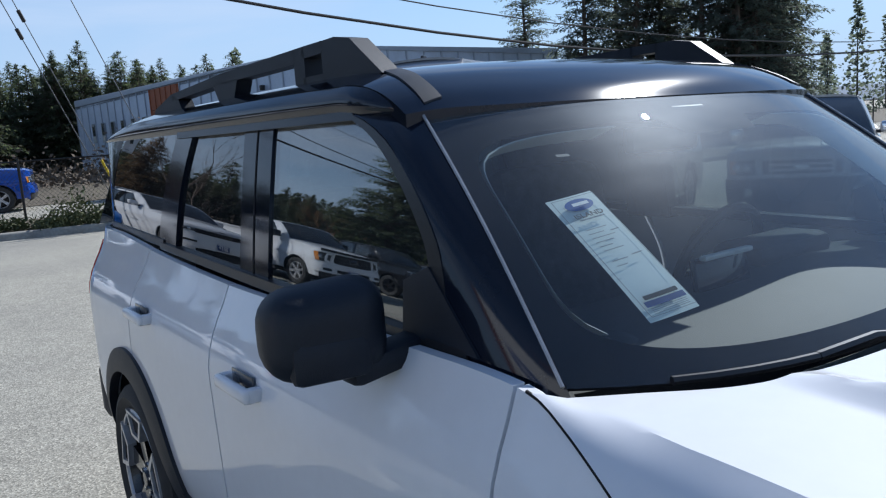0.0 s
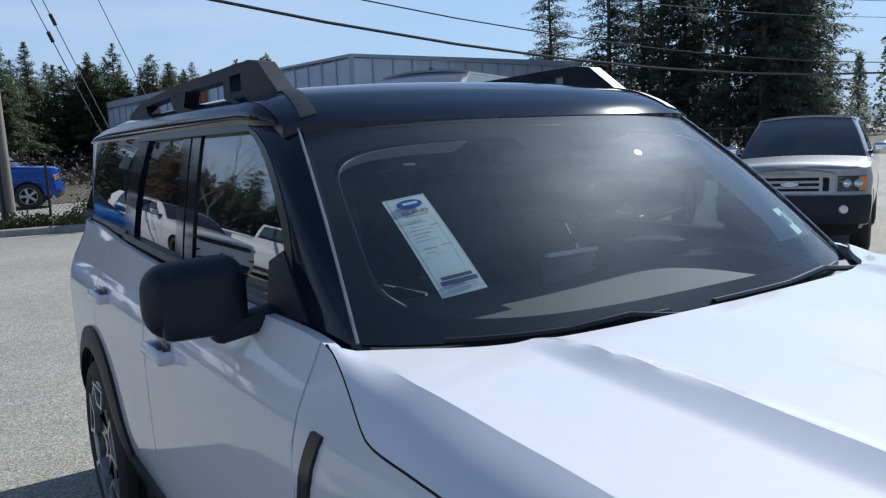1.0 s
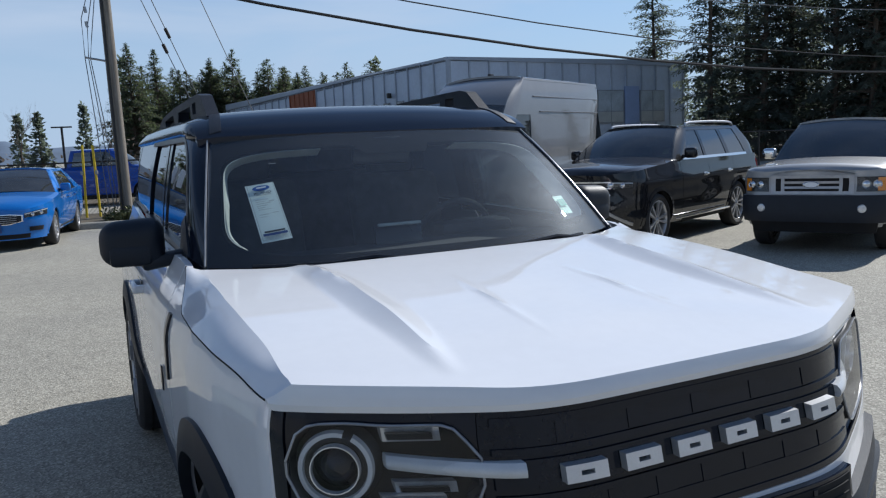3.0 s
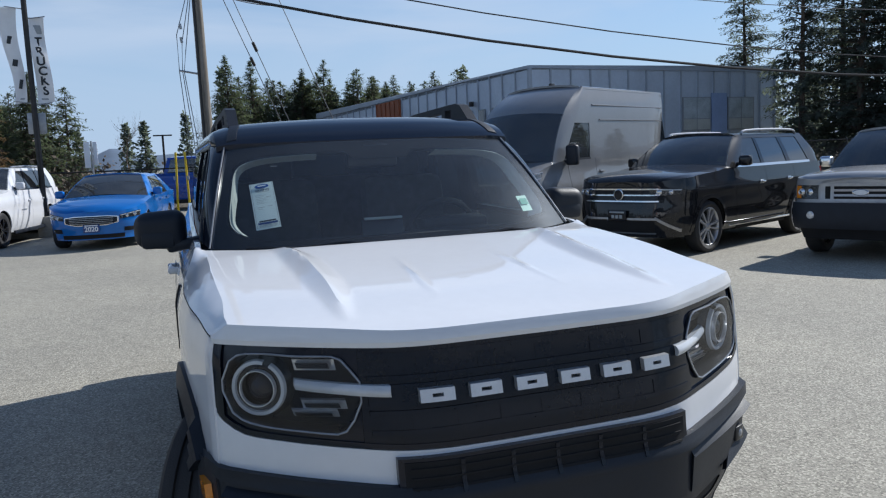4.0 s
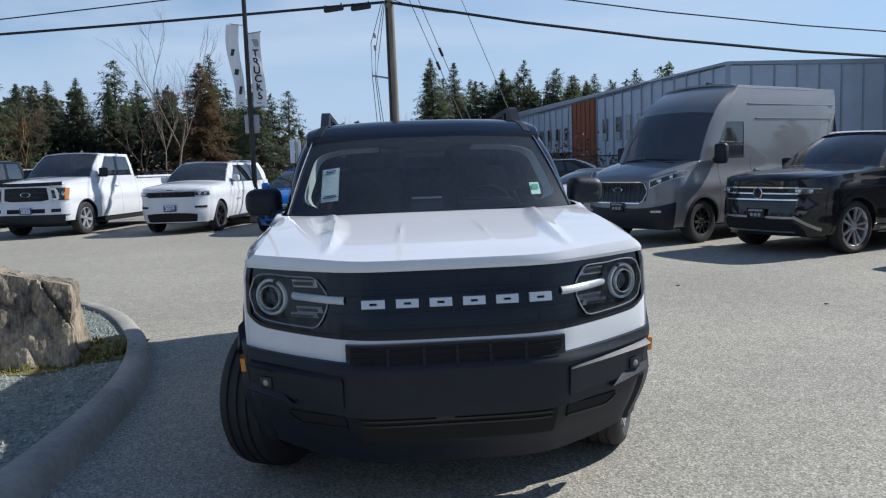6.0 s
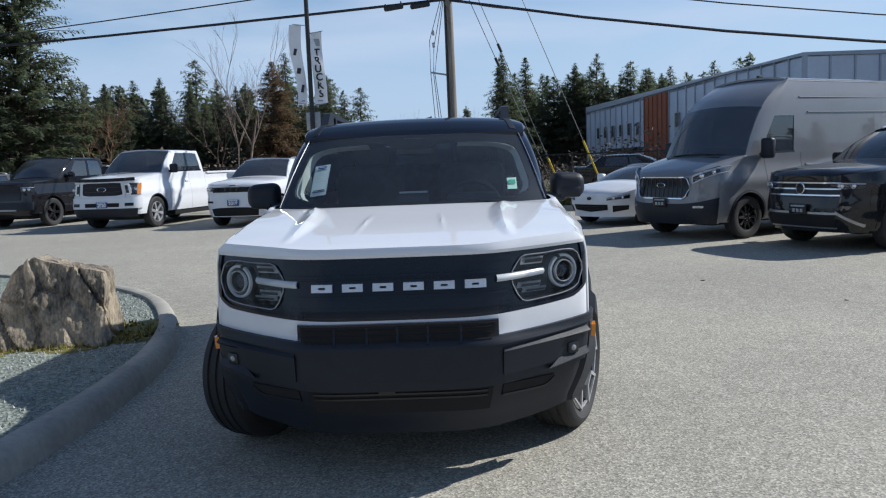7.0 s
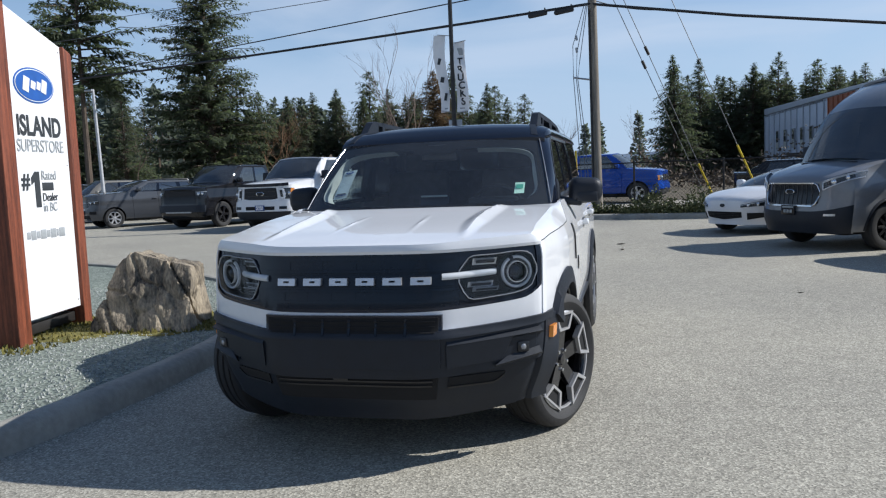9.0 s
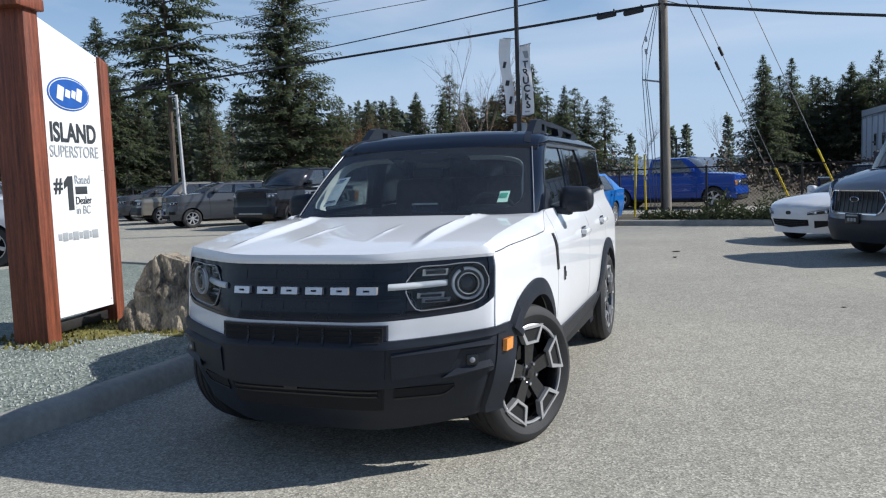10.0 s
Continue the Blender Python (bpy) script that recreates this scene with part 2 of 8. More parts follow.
def grid_faces(nu, nv, k=0):
    return [(k + i * nv + j, k + (i + 1) * nv + j, k + (i + 1) * nv + j + 1, k + i * nv + j + 1) for i in range(nu - 1) for j in range(nv - 1)]


def sheet(fn, nu, nv, thick=None, flip=False):
    """A patch fn(u, v), u and v from 0 to 1, with a back side offset by the vector thick and a closed rim."""
    v = [tuple(fn(i / (nu - 1), j / (nv - 1))) for i in range(nu) for j in range(nv)]
    q = grid_faces(nu, nv)
    if flip:
        q = [a[::-1] for a in q]
    if thick is not None:
        n = len(v)
        v += [(a + thick[0], b + thick[1], c + thick[2]) for a, b, c in v[:n]]
        q += [tuple(i + n for i in a[::-1]) for a in q[:]]
        rim = [i * nv for i in range(nu)] + [(nu - 1) * nv + j for j in range(1, nv)] + [i * nv + nv - 1 for i in range(nu - 2, -1, -1)] + [j for j in range(nv - 2, 0, -1)]
        for a, b in zip(rim, rim[1:] + rim[:1]):
            q.append((a, b, b + n, a + n) if flip else (b, a, a + n, b + n))
    return v, q


def lathe(prof, n, m=None, closed=False):
    """A turned form: prof of (radius, height) round z."""
    v = [(r * math.cos(a), r * math.sin(a), h) for a in [2 * math.pi * i / n for i in range(n)] for r, h in prof]
    k = len(prof)
    q = []
    for i in range(n):
        o = (i + 1) % n
        for j in range(k if closed else k - 1):
            p = (j + 1) % k
            q.append((i * k + j, o * k + j, o * k + p, i * k + p))
    if m is not None:
        v = [tuple(m @ Vector(p)) for p in v]
    return v, q


def tube(pts, rad, n=8, caps=True):
    """A tube along pts; rad a number or one for each point."""
    pts = [Vector(p) for p in pts]
    rads = rad if isinstance(rad, (list, tuple)) else [rad] * len(pts)
    v, q = [], []
    up = Vector((0, 0, 1))
    for i, p in enumerate(pts):
        d = (pts[min(i + 1, len(pts) - 1)] - pts[max(i - 1, 0)]).normalized()
        a = d.cross(up)
        if a.length < 0.05:
            a = d.cross(Vector((1, 0, 0)))
        a.normalize()
        b = a.cross(d)
        v += [tuple(p + (a * math.cos(2 * math.pi * k / n) + b * math.sin(2 * math.pi * k / n)) * rads[i]) for k in range(n)]
    for i in range(len(pts) - 1):
        for k in range(n):
            o = (k + 1) % n
            q.append((i * n + k, i * n + o, (i + 1) * n + o, (i + 1) * n + k))
    if caps:
        q.append(tuple(range(n))[::-1])
        q.append(tuple((len(pts) - 1) * n + k for k in range(n)))
    return v, q


def prism(poly, a, b, m=None):
    """A polygon in x, z, pushed from y = a to y = b."""
    n = len(poly)
    v = [(x, a, z) for x, z in poly] + [(x, b, z) for x, z in poly]
    q = [tuple(range(n)), tuple(range(2 * n - 1, n - 1, -1))]
    q += [(i, i + n, (i + 1) % n + n, (i + 1) % n) for i in range(n)]
    if m is not None:
        v = [tuple(m @ Vector(p)) for p in v]
    return v, q


def lerp(a, b, t):
    return a + (b - a) * t


def curve(pts):
    """A smooth function through points (a, b), linear outside, eased between."""
    xs, ys = [p[0] for p in pts], [p[1] for p in pts]

    def at(x):
        if x <= xs[0]:
            return ys[0]
        for i in range(len(xs) - 1):
            if x <= xs[i + 1]:
                h = xs[i + 1] - xs[i]
                t = (x - xs[i]) / h
                d0 = (ys[i + 1] - ys[i - 1]) / (xs[i + 1] - xs[i - 1]) if i else (ys[1] - ys[0]) / (xs[1] - xs[0])
                d1 = (ys[i + 2] - ys[i]) / (xs[i + 2] - xs[i]) if i + 2 < len(xs) else (ys[-1] - ys[-2]) / (xs[-1] - xs[-2])
                s = (ys[i + 1] - ys[i]) / h
                if s * d0 <= 0:
                    d0 = 0
                if s * d1 <= 0:
                    d1 = 0
                lim = 3 * abs(s)
                d0, d1 = max(-lim, min(lim, d0)), max(-lim, min(lim, d1))
                return (2 * t ** 3 - 3 * t ** 2 + 1) * ys[i] + (t ** 3 - 2 * t ** 2 + t) * h * d0 + (3 * t ** 2 - 2 * t ** 3) * ys[i + 1] + (t ** 3 - t ** 2) * h * d1
        return ys[-1]

    return at


def words(text, size, material, parent, m, label="", name="lettering", squeeze=1.0, bold=0.0, depth=0.002, align="CENTER"):
    """Raised lettering in the built-in font, standing in the x, z plane and facing -y."""
    fc = bpy.data.curves.new(name, "FONT")
    fc.body, fc.size, fc.extrude, fc.align_x, fc.offset = text, size, depth, align, bold
    tmp = bpy.data.objects.new(name, fc)
    scene.collection.objects.link(tmp)
    me = bpy.data.meshes.new_from_object(tmp)
    bpy.data.objects.remove(tmp)
    bpy.data.curves.remove(fc)
    me.transform(pose(0, 0, 0, 90) @ Matrix.Diagonal((squeeze, 1, 1, 1)))
    me.materials.clear()
    me.materials.append(material)
    ob = new(name, me)
    ob.parent = parent
    ob.matrix_basis = m
    return tagged(ob, label)


def letters(text, size, material, parent, m, **kw):
    """The same lettering with each letter a part of its own."""
    whole = words(text, size, material, parent, m, name="letter", **kw)
    verts = [tuple(v.co) for v in whole.data.vertices]
    faces = [tuple(p.vertices) for p in whole.data.polygons]
    head = list(range(len(verts)))

    def first(i):
        while head[i] != i:
            head[i] = head[head[i]]
            i = head[i]
        return i
    for f in faces:
        for i in f[1:]:
            head[first(i)] = first(f[0])
    spans = {}
    for i in range(len(verts)):
        spans.setdefault(first(i), []).append(i)
    # islands above one another (a dot over its stem) belong to one letter
    groups = []
    for isle in sorted(spans.values(), key=lambda q: min(verts[i][0] for i in q)):
        lo, hi = min(verts[i][0] for i in isle), max(verts[i][0] for i in isle)
        if groups and lo < groups[-1][1] - 0.3 * (hi - lo):
            groups[-1] = (groups[-1][0] + isle, max(hi, groups[-1][1]))
        else:
            groups.append((isle, hi))
    for isle, _ in groups:
        at_ = {i: k for k, i in enumerate(isle)}
        me = bpy.data.meshes.new("letter")
        me.from_pydata([verts[i] for i in isle], [], [tuple(at_[i] for i in f) for f in faces if f[0] in at_])
        me.materials.append(material)
        ob = new("letter", me)
        ob.parent = parent
        ob.matrix_basis = m
    bpy.data.objects.remove(whole)


# ---- vehicles ----
def wheel(parent, x, y, r, w, side, style, steer=0.0, rim_mat=None):
    """A wheel with tyre, rim, spokes and brake; side is +1 on the car's left."""
    hub = new("wheel")
    hub.parent = parent
    hub.matrix_basis = pose(x, y, r, 0, 0, steer) @ pose(0, 0, 0, 0, 90 * side, 0)
    rr = style.get("rim", 0.64) * r
    n = style.get("seg", 40)
    h = w / 2
    prof = [(rr, -h * 0.75), (rr + 0.012, -h * 0.86), (lerp(rr, r, 0.5), -h), (r - 0.028, -h * 0.95), (r - 0.008, -h * 0.8), (r, -h * 0.55)]
    if style.get("tread"):
        for c in (-0.42, 0.0, 0.42):
            prof += [(r, h * (c - 0.07)), (r - 0.009, h * (c - 0.045)), (r - 0.009, h * (c + 0.045)), (r, h * (c + 0.07))]
    prof += [(r, h * 0.55), (r - 0.008, h * 0.8), (r - 0.028, h * 0.95), (lerp(rr, r, 0.5), h), (rr + 0.012, h * 0.86), (rr, h * 0.75)]
    part("tyre", Geo().add(*lathe(prof, n)), RUBBER, hub, smooth=30)
    g = Geo().add(*lathe([(rr, -h * 0.75), (rr - 0.01, -h * 0.5), (rr - 0.02, h * 0.3), (rr - 0.018, h * 0.7), (rr - 0.004, h * 0.86), (rr + 0.006, h * 0.84)], n))
    rm = rim_mat or ALLOY
    part("rim", g, rm, hub)
    if style.get("bracket"):
        part("rim_lip", Geo().add(*lathe([(rr - 0.012, h * 0.80), (rr - 0.010, h * 0.885), (rr - 0.002, h * 0.90), (rr + 0.004, h * 0.86)], n)), ALU, hub)
    part("brake", Geo().add(*lathe([(0.0, 0.0), (rr * 0.72, 0.0), (rr * 0.72, 0.012), (0.0, 0.012)], 24)).add(*lathe([(0.0, -h * 0.7), (rr, -h * 0.7)], 20)), DARK, hub)
    k = style.get("spokes", 5)
    for i in range(k):
        a = 2 * math.pi * i / k + style.get("turn", 0.3)
        m = Matrix.Rotation(a, 4, "Z")
        g = Geo()
        wi, wo = style.get("wi", 0.035), style.get("wo", 0.05)
        zf = h * 0.62
        legs = (-1, 1) if style.get("twin") else (0,)
        for s in legs:
            o = s * style.get("split", 0.03)
            v = [(0.03, o * 0.4 - wi, zf - 0.02), (0.03, o * 0.4 + wi, zf - 0.02), (rr - 0.012, o * 2 - wo, zf), (rr - 0.012, o * 2 + wo, zf)]
            v = v + [(a_, b_, c_ + 0.028) for a_, b_, c_ in v]
            g.add(v, [(0, 1, 3, 2), (4, 6, 7, 5), (0, 4, 5, 1), (2, 3, 7, 6), (0, 2, 6, 4), (1, 5, 7, 3)], m)
        part("spoke", g, style.get("spoke_mat", rm), hub, smooth=0)
        if style.get("bracket"):
            # bright machined frame round the pocket at the spoke's end
            g = Geo()
            wb, d = rr * 0.36, 0.012
            r0, r1 = rr * 0.62, rr * 0.97
            zb = zf + 0.028
            outer = [(r0, -wb * 0.55), (r1, -wb * 1.05), (r1, wb * 1.05), (r0, wb * 0.55)]
            inner = [(r0 + 0.013, -wb * 0.38), (r1 - 0.011, -wb * 0.80), (r1 - 0.011, wb * 0.80), (r0 + 0.013, wb * 0.38)]
            v = [(x_, y_, zb + d) for x_, y_ in outer] + [(x_, y_, zb + d) for x_, y_ in inner] + [(x_, y_, zb - 0.02) for x_, y_ in outer] + [(x_, y_, zb - 0.02) for x_, y_ in inner]
            q = []
            for e in range(4):
                o2 = (e + 1) % 4
                q += [(e, o2, 4 + o2, 4 + e), (8 + e, 8 + o2, o2, e), (4 + e, 4 + o2, 12 + o2, 12 + e)]
            g.add(v, q, m)
            part("spoke_insert", g, ALU, hub, smooth=0)
            part("pocket", Geo().add([(x_ * 1.0, y_, zb + 0.002) for x_, y_ in inner], [(0, 1, 2, 3)], m), DARK, hub, smooth=0)
    part("hub_cap", Geo().add(*lathe([(0.0, h * 0.85), (0.028, h * 0.83), (0.034, h * 0.72), (0.07, h * 0.66), (0.075, h * 0.3)], 20)), style.get("spoke_mat", rm), hub)
    if style.get("nuts"):
        for i in range(5):
            a = 2 * math.pi * i / 5
            part("wheel_nut", Geo().add(*lathe([(0.0, h * 0.82), (0.009, h * 0.80), (0.011, h * 0.55)], 8, Matrix.Translation((0.055 * math.cos(a), 0.055 * math.sin(a), 0.0)))), CHROME, hub)
    return hub


class Car:
    """A car in its own axes: front axle at y = 0, facing -y, on z = 0."""

    def __init__(self, name, m, label, category, s):
        self.s = s
        self.root = root(name, m, label, category, s.get("group", ""))
        self.yf, self.yr, self.hw = -s["fo"], s["wb"] + s["ro"], s["hw"]
        self.rf, self.w0 = s.get("rf", 0.5), s.get("w0", 0.35)
        self.rr_, self.w1 = s.get("rrear", 0.35), s.get("w1", 0.7)
        self.zt = curve(s["top"])
        self.zb = s.get("sill", 0.30)
        self.rake = curve(s.get("rake", [(0.3, 0.05), (0.5, 0.0), (0.9, 0.05)]))
        self.sec = curve(s.get("sec", [(0.25, 0.90), (0.42, 0.960), (0.58, 0.988), (0.70, 0.993), (0.82, 0.988), (0.92, 1.0), (1.0, 0.990), (1.1, 0.965), (1.25, 0.935)]))
        self.roofx, self.roofz = s["roofx"], s["roofz"]
        self.ra = s.get("arch", 0.40)
        self.paint = s["paint"]
        if s.get("nose"):
            # plan of the nose as a table: share of the half width against the way back from the tip
            fn = curve(s["nose"])
            self.ng = np.linspace(0.0, 1.0, 401)
            self.ny = np.array([fn(g) for g in self.ng]) + self.ng * 1e-4

    def plan(self, y):
        n = self.s.get("pn", 2.0)
        if self.s.get("nose"):
            f = float(np.interp(y - self.yf, self.ny, self.ng))
        else:
            a = max(0.0, min(1.0, (y - self.yf) / self.rf))
            f = self.w0 + (1 - self.w0) * (1 - (1 - a) ** n) ** (1 / n)
        b = max(0.0, min(1.0, (self.yr - y) / self.rr_))
        slim = 1 - self.s.get("tail", 0.0) * max(0.0, min(1.0, (y - 0.9) / 2.4))
        return min(f, self.w1 + (1 - self.w1) * math.sqrt(1 - (1 - b) ** 2)) * slim

    def ycorner(self, k):
        """Where the plan has reached the share k of its half width."""
        if self.s.get("nose"):
            return self.yf + float(np.interp(k, self.ng, self.ny))
        n = self.s.get("pn", 2.0)
        q = max(0.0, (k - self.w0) / (1 - self.w0))
        return self.yf + self.rf * (1 - (1 - q ** n) ** (1 / n))

    def side(self, y, z, off=0.0):
        """A point of the car's left flank."""
        warp = max(0.0, 1 - (y - self.yf) / 0.7)
        return (self.hw * self.plan(y) * self.sec(z) + off, y + self.rake(z) * warp, z)

    def front(self, x, z, off=0.0):
        """A point of the front face, which wraps round the corners."""
        n = self.s.get("pn", 2.0)
        g = abs(x) / (self.hw * self.sec(z))
        if self.s.get("nose"):
            y = self.yf + float(np.interp(g, self.ng, self.ny))
            slope = (float(np.interp(g + 0.02, self.ng, self.ny)) - float(np.interp(g - 0.02, self.ng, self.ny))) / (0.04 * self.hw)
        else:
            q = max(0.0, min(0.999, (g - self.w0) / (1 - self.w0)))
            r = (1 - q ** n) ** (1 / n)
            y = self.yf + (1 - r) * self.rf
            slope = self.rf / (self.hw * (1 - self.w0)) * (q / r) ** (n - 1) if q else 0.0
        warp = max(0.0, 1 - (y - self.yf) / 0.7)
        nx, ny = slope / math.hypot(slope, 1), -1 / math.hypot(slope, 1)
        return (x + (nx * off if x > 0 else -nx * off), y + self.rake(z) * warp + ny * off, z)

    def xg(self, y, z):
        """Half width of the cabin at y, z."""
        zb = self.zt(y)
        xb = self.side(y, zb)[0] - 0.035
        k = max(0.0, min(1.2, (z - zb) / (self.roofz - zb))) ** self.s.get("xpow", 1.0)
        return lerp(xb, self.roofx, k) + 0.014 * math.sin(math.pi * min(1, k))

    def both(self, name, geo, material, label="", parent=None, smooth=40):
        a = part(name, geo, material, parent or self.root, label, smooth)
        b = part(name, geo.mirror(), material, parent or self.root, label, smooth)
        return a, b

    def flank(self, name, y0, y1, slant0=0.0, slant1=0.0, zlo=None, zhi=None, material=None, off=0.0, cell=0.035):
        """A panel of the flank between two seams, cut out round the wheel arches."""
        nu = max(3, int((y1 - y0) / cell) + 1)
        nv = 20
        vs = []
        for i in range(nu):
            for j in range(nv):
                v = j / (nv - 1)
                ya = lerp(y0 + slant0 * (0.5 - v), y1 + slant1 * (0.5 - v), i / (nu - 1))
                lo = self.zb if zlo is None else (zlo(ya) if callable(zlo) else zlo)
                hi = self.zt(ya) if zhi is None else zhi
                vs.append(self.side(ya, lerp(lo, hi, v), off))
        arches = [(0.0, self.s["tr"]), (self.s["wb"], self.s["tr"])]
        R = self.ra

        def inside(p):
            return any((p[1] - cy) ** 2 + (p[2] - cz) ** 2 < R * R for cy, cz in arches)

        faces = []
        used, gone = set(), set()
        for q in grid_faces(nu, nv):
            c = [sum(vs[i][k] for i in q) / 4 for k in range(3)]
            if inside(c):
                gone.update(q)
            else:
                faces.append(q)
                used.update(q)
        for i in used & gone:
            p = vs[i]
            for cy, cz in arches:
                d = math.hypot(p[1] - cy, p[2] - cz)
                if abs(d - R) < 0.09:
                    k = R / max(d, 1e-6)
                    z = cz + (p[2] - cz) * k
                    y = cy + (p[1] - cy) * k
                    vs[i] = (self.side(y, max(z, 0.05), off)[0], y, z) if y - self.yf > 0.7 else (p[0], y, z)
        remap = {o: k for k, o in enumerate(sorted(used))}
        v2 = [vs[o] for o in sorted(used)]
        f2 = [tuple(remap[i] for i in q) for q in faces]
        # rim of the panel, turned inwards
        cnt = {}
        for q in f2:
            for a, b in zip(q, q[1:] + q[:1]):
                cnt[(a, b)] = cnt.get((a, b), 0) + 1
        n = len(v2)
        v2 += [(x - 0.022, y, z) for x, y, z in v2]
        for a, b in cnt:
            if (b, a) not in cnt:
                f2.append((b, a, a + n, b + n))
        g = Geo().add(v2, [q[::-1] for q in f2])
        return self.both(name, g, material or self.paint)

    def face(self, name, x0, x1, zlo, zhi, material, off=0.006, thick=0.03, nx=12, nz=6, label="", parent=None, split=False, smooth=40):
        """A panel of the front face between heights zlo(x) and zhi(x)."""
        lo = zlo if callable(zlo) else (lambda x: zlo)
        hi = zhi if callable(zhi) else (lambda x: zhi)

        def fn(u, v):
            x = lerp(x0, x1, u)
            z = lerp(lo(x), hi(x), v)
            return self.front(x * self.sec(z), z, off)

        g = Geo().add(*sheet(fn, nx, nz, (0, thick, 0)))
        if split:
            return self.both(name, g, material, label, parent, smooth)
        return part(name, g, material, parent or self.root, label, smooth)

    def deck(self, name, y0, y1, material, crown=0.03, lift=None, ny=30, nx=25, drop=0.025, label=""):
        """Hood or boot lid: a crowned sheet between the flanks."""
        def fn(u, v):
            y = lerp(y0, y1, v)
            t = 2 * u - 1
            x, yy, z = self.side(y, self.zt(y))
            c = crown * (1 - t * t) + (lift(t * x, y) if lift else 0.0)
            edge = max(0.0, (abs(t) - 0.92) / 0.08)
            roll = max(0.0, 1 - (y - self.yf) / 0.16)
            return (t * (x - 0.004), yy, z + 0.016 + c - 0.020 * edge ** 2 - 0.045 * roll ** 2)

        return part(name, Geo().add(*sheet(fn, nx, ny, (0, 0, -drop))), material, self.root, label)

    def pane(self, name, quad, material, off=0.0, n=8, thick=0.006, label="", both=True, inset=0.0):
        """A piece of the cabin's side: quad of four (y, z), lower front, lower rear, upper rear, upper front."""
        (a0, a1), (b0, b1), (c0, c1), (d0, d1) = quad

        def fn(u, v):
            y = lerp(lerp(a0, b0, u), lerp(d0, c0, u), v)
            z = lerp(lerp(a1, b1, u), lerp(d1, c1, u), v)
            return (self.xg(y, z) + off, y, z)

        g = Geo().add(*sheet(fn, n, n, (-thick, 0, 0)))
        return self.both(name, g, material, label)

    def windscreen(self, name, material, base, top, n=16, off=0.0, thick=0.006, v0=0.0, v1=1.0, bulge=0.02):
        """base, top: (half width, y at the sides, bow, z at the sides, bow in z)."""
        def fn(u, v):
            t = 2 * u - 1
            v = lerp(v0, v1, v)
            x = t * lerp(base[0], top[0], v)
            b = 1 - t * t
            y = lerp(base[1] - base[2] * b, top[1] - top[2] * b, v)
            z = lerp(base[3] + base[4] * b, top[3] + top[4] * b, v) + bulge * math.sin(math.pi * v)
            return (x, y - off - bulge * 0.6 * math.sin(math.pi * v), z + off)

        return part(name, Geo().add(*sheet(fn, n, n, (0, thick, -thick))), material, self.root)

    def roof(self, material, y0, y1, bow0=0.08, bow1=0.03, crown=0.05, zf=0.0, zr=0.0, name="roof", lift=None, thick=0.035):
        zc = curve([(y0, self.roofz - zf), (lerp(y0, y1, 0.25), self.roofz), (lerp(y0, y1, 0.75), self.roofz), (y1, self.roofz - zr)])

        def fn(u, v):
            t = 2 * u - 1
            b = 1 - t * t
            y = lerp(y0 - bow0 * b, y1 + bow1 * b, v)
            edge = max(0.0, (abs(t) - 0.86) / 0.14)
            x = t * (self.roofx + 0.012)
            return (x, y, zc(y) + crown * (1 - abs(t) ** 2.5) - 0.03 * edge ** 2 + (lift(x, y) if lift else 0))

        return part(name, Geo().add(*sheet(fn, 21, 24, (0, 0, -thick))), material, self.root)

    def innards(self, y0, y1, bed=None, seats=((0.9, 2),), floor=0.45):
        """Dark under-body, wheel housings, floor and seats."""
        s = self.s
        g = Geo()
        wi = self.hw - 0.30
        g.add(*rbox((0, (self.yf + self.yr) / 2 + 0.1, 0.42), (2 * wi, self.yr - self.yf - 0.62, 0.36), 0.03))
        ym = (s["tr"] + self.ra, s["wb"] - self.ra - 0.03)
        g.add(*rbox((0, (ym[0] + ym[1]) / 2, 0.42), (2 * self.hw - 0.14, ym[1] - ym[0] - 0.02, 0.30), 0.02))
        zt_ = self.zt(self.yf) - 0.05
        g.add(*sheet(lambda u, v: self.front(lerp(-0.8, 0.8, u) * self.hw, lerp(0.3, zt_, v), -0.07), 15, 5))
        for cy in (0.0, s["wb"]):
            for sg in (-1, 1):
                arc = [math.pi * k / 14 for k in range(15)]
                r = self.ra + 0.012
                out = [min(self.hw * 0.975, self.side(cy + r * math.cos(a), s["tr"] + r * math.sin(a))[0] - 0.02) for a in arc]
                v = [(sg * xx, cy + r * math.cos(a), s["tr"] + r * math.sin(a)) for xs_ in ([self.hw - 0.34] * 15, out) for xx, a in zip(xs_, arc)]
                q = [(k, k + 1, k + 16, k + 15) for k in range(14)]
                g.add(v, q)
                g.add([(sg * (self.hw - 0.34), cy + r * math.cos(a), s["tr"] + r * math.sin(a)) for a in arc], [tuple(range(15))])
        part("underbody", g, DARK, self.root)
        part("cabin_floor", Geo().add(*rbox((0, (y0 + y1) / 2, 0.62), (2 * self.hw - 0.22, y1 - y0, 0.06), 0.01)), CABIN, self.root)
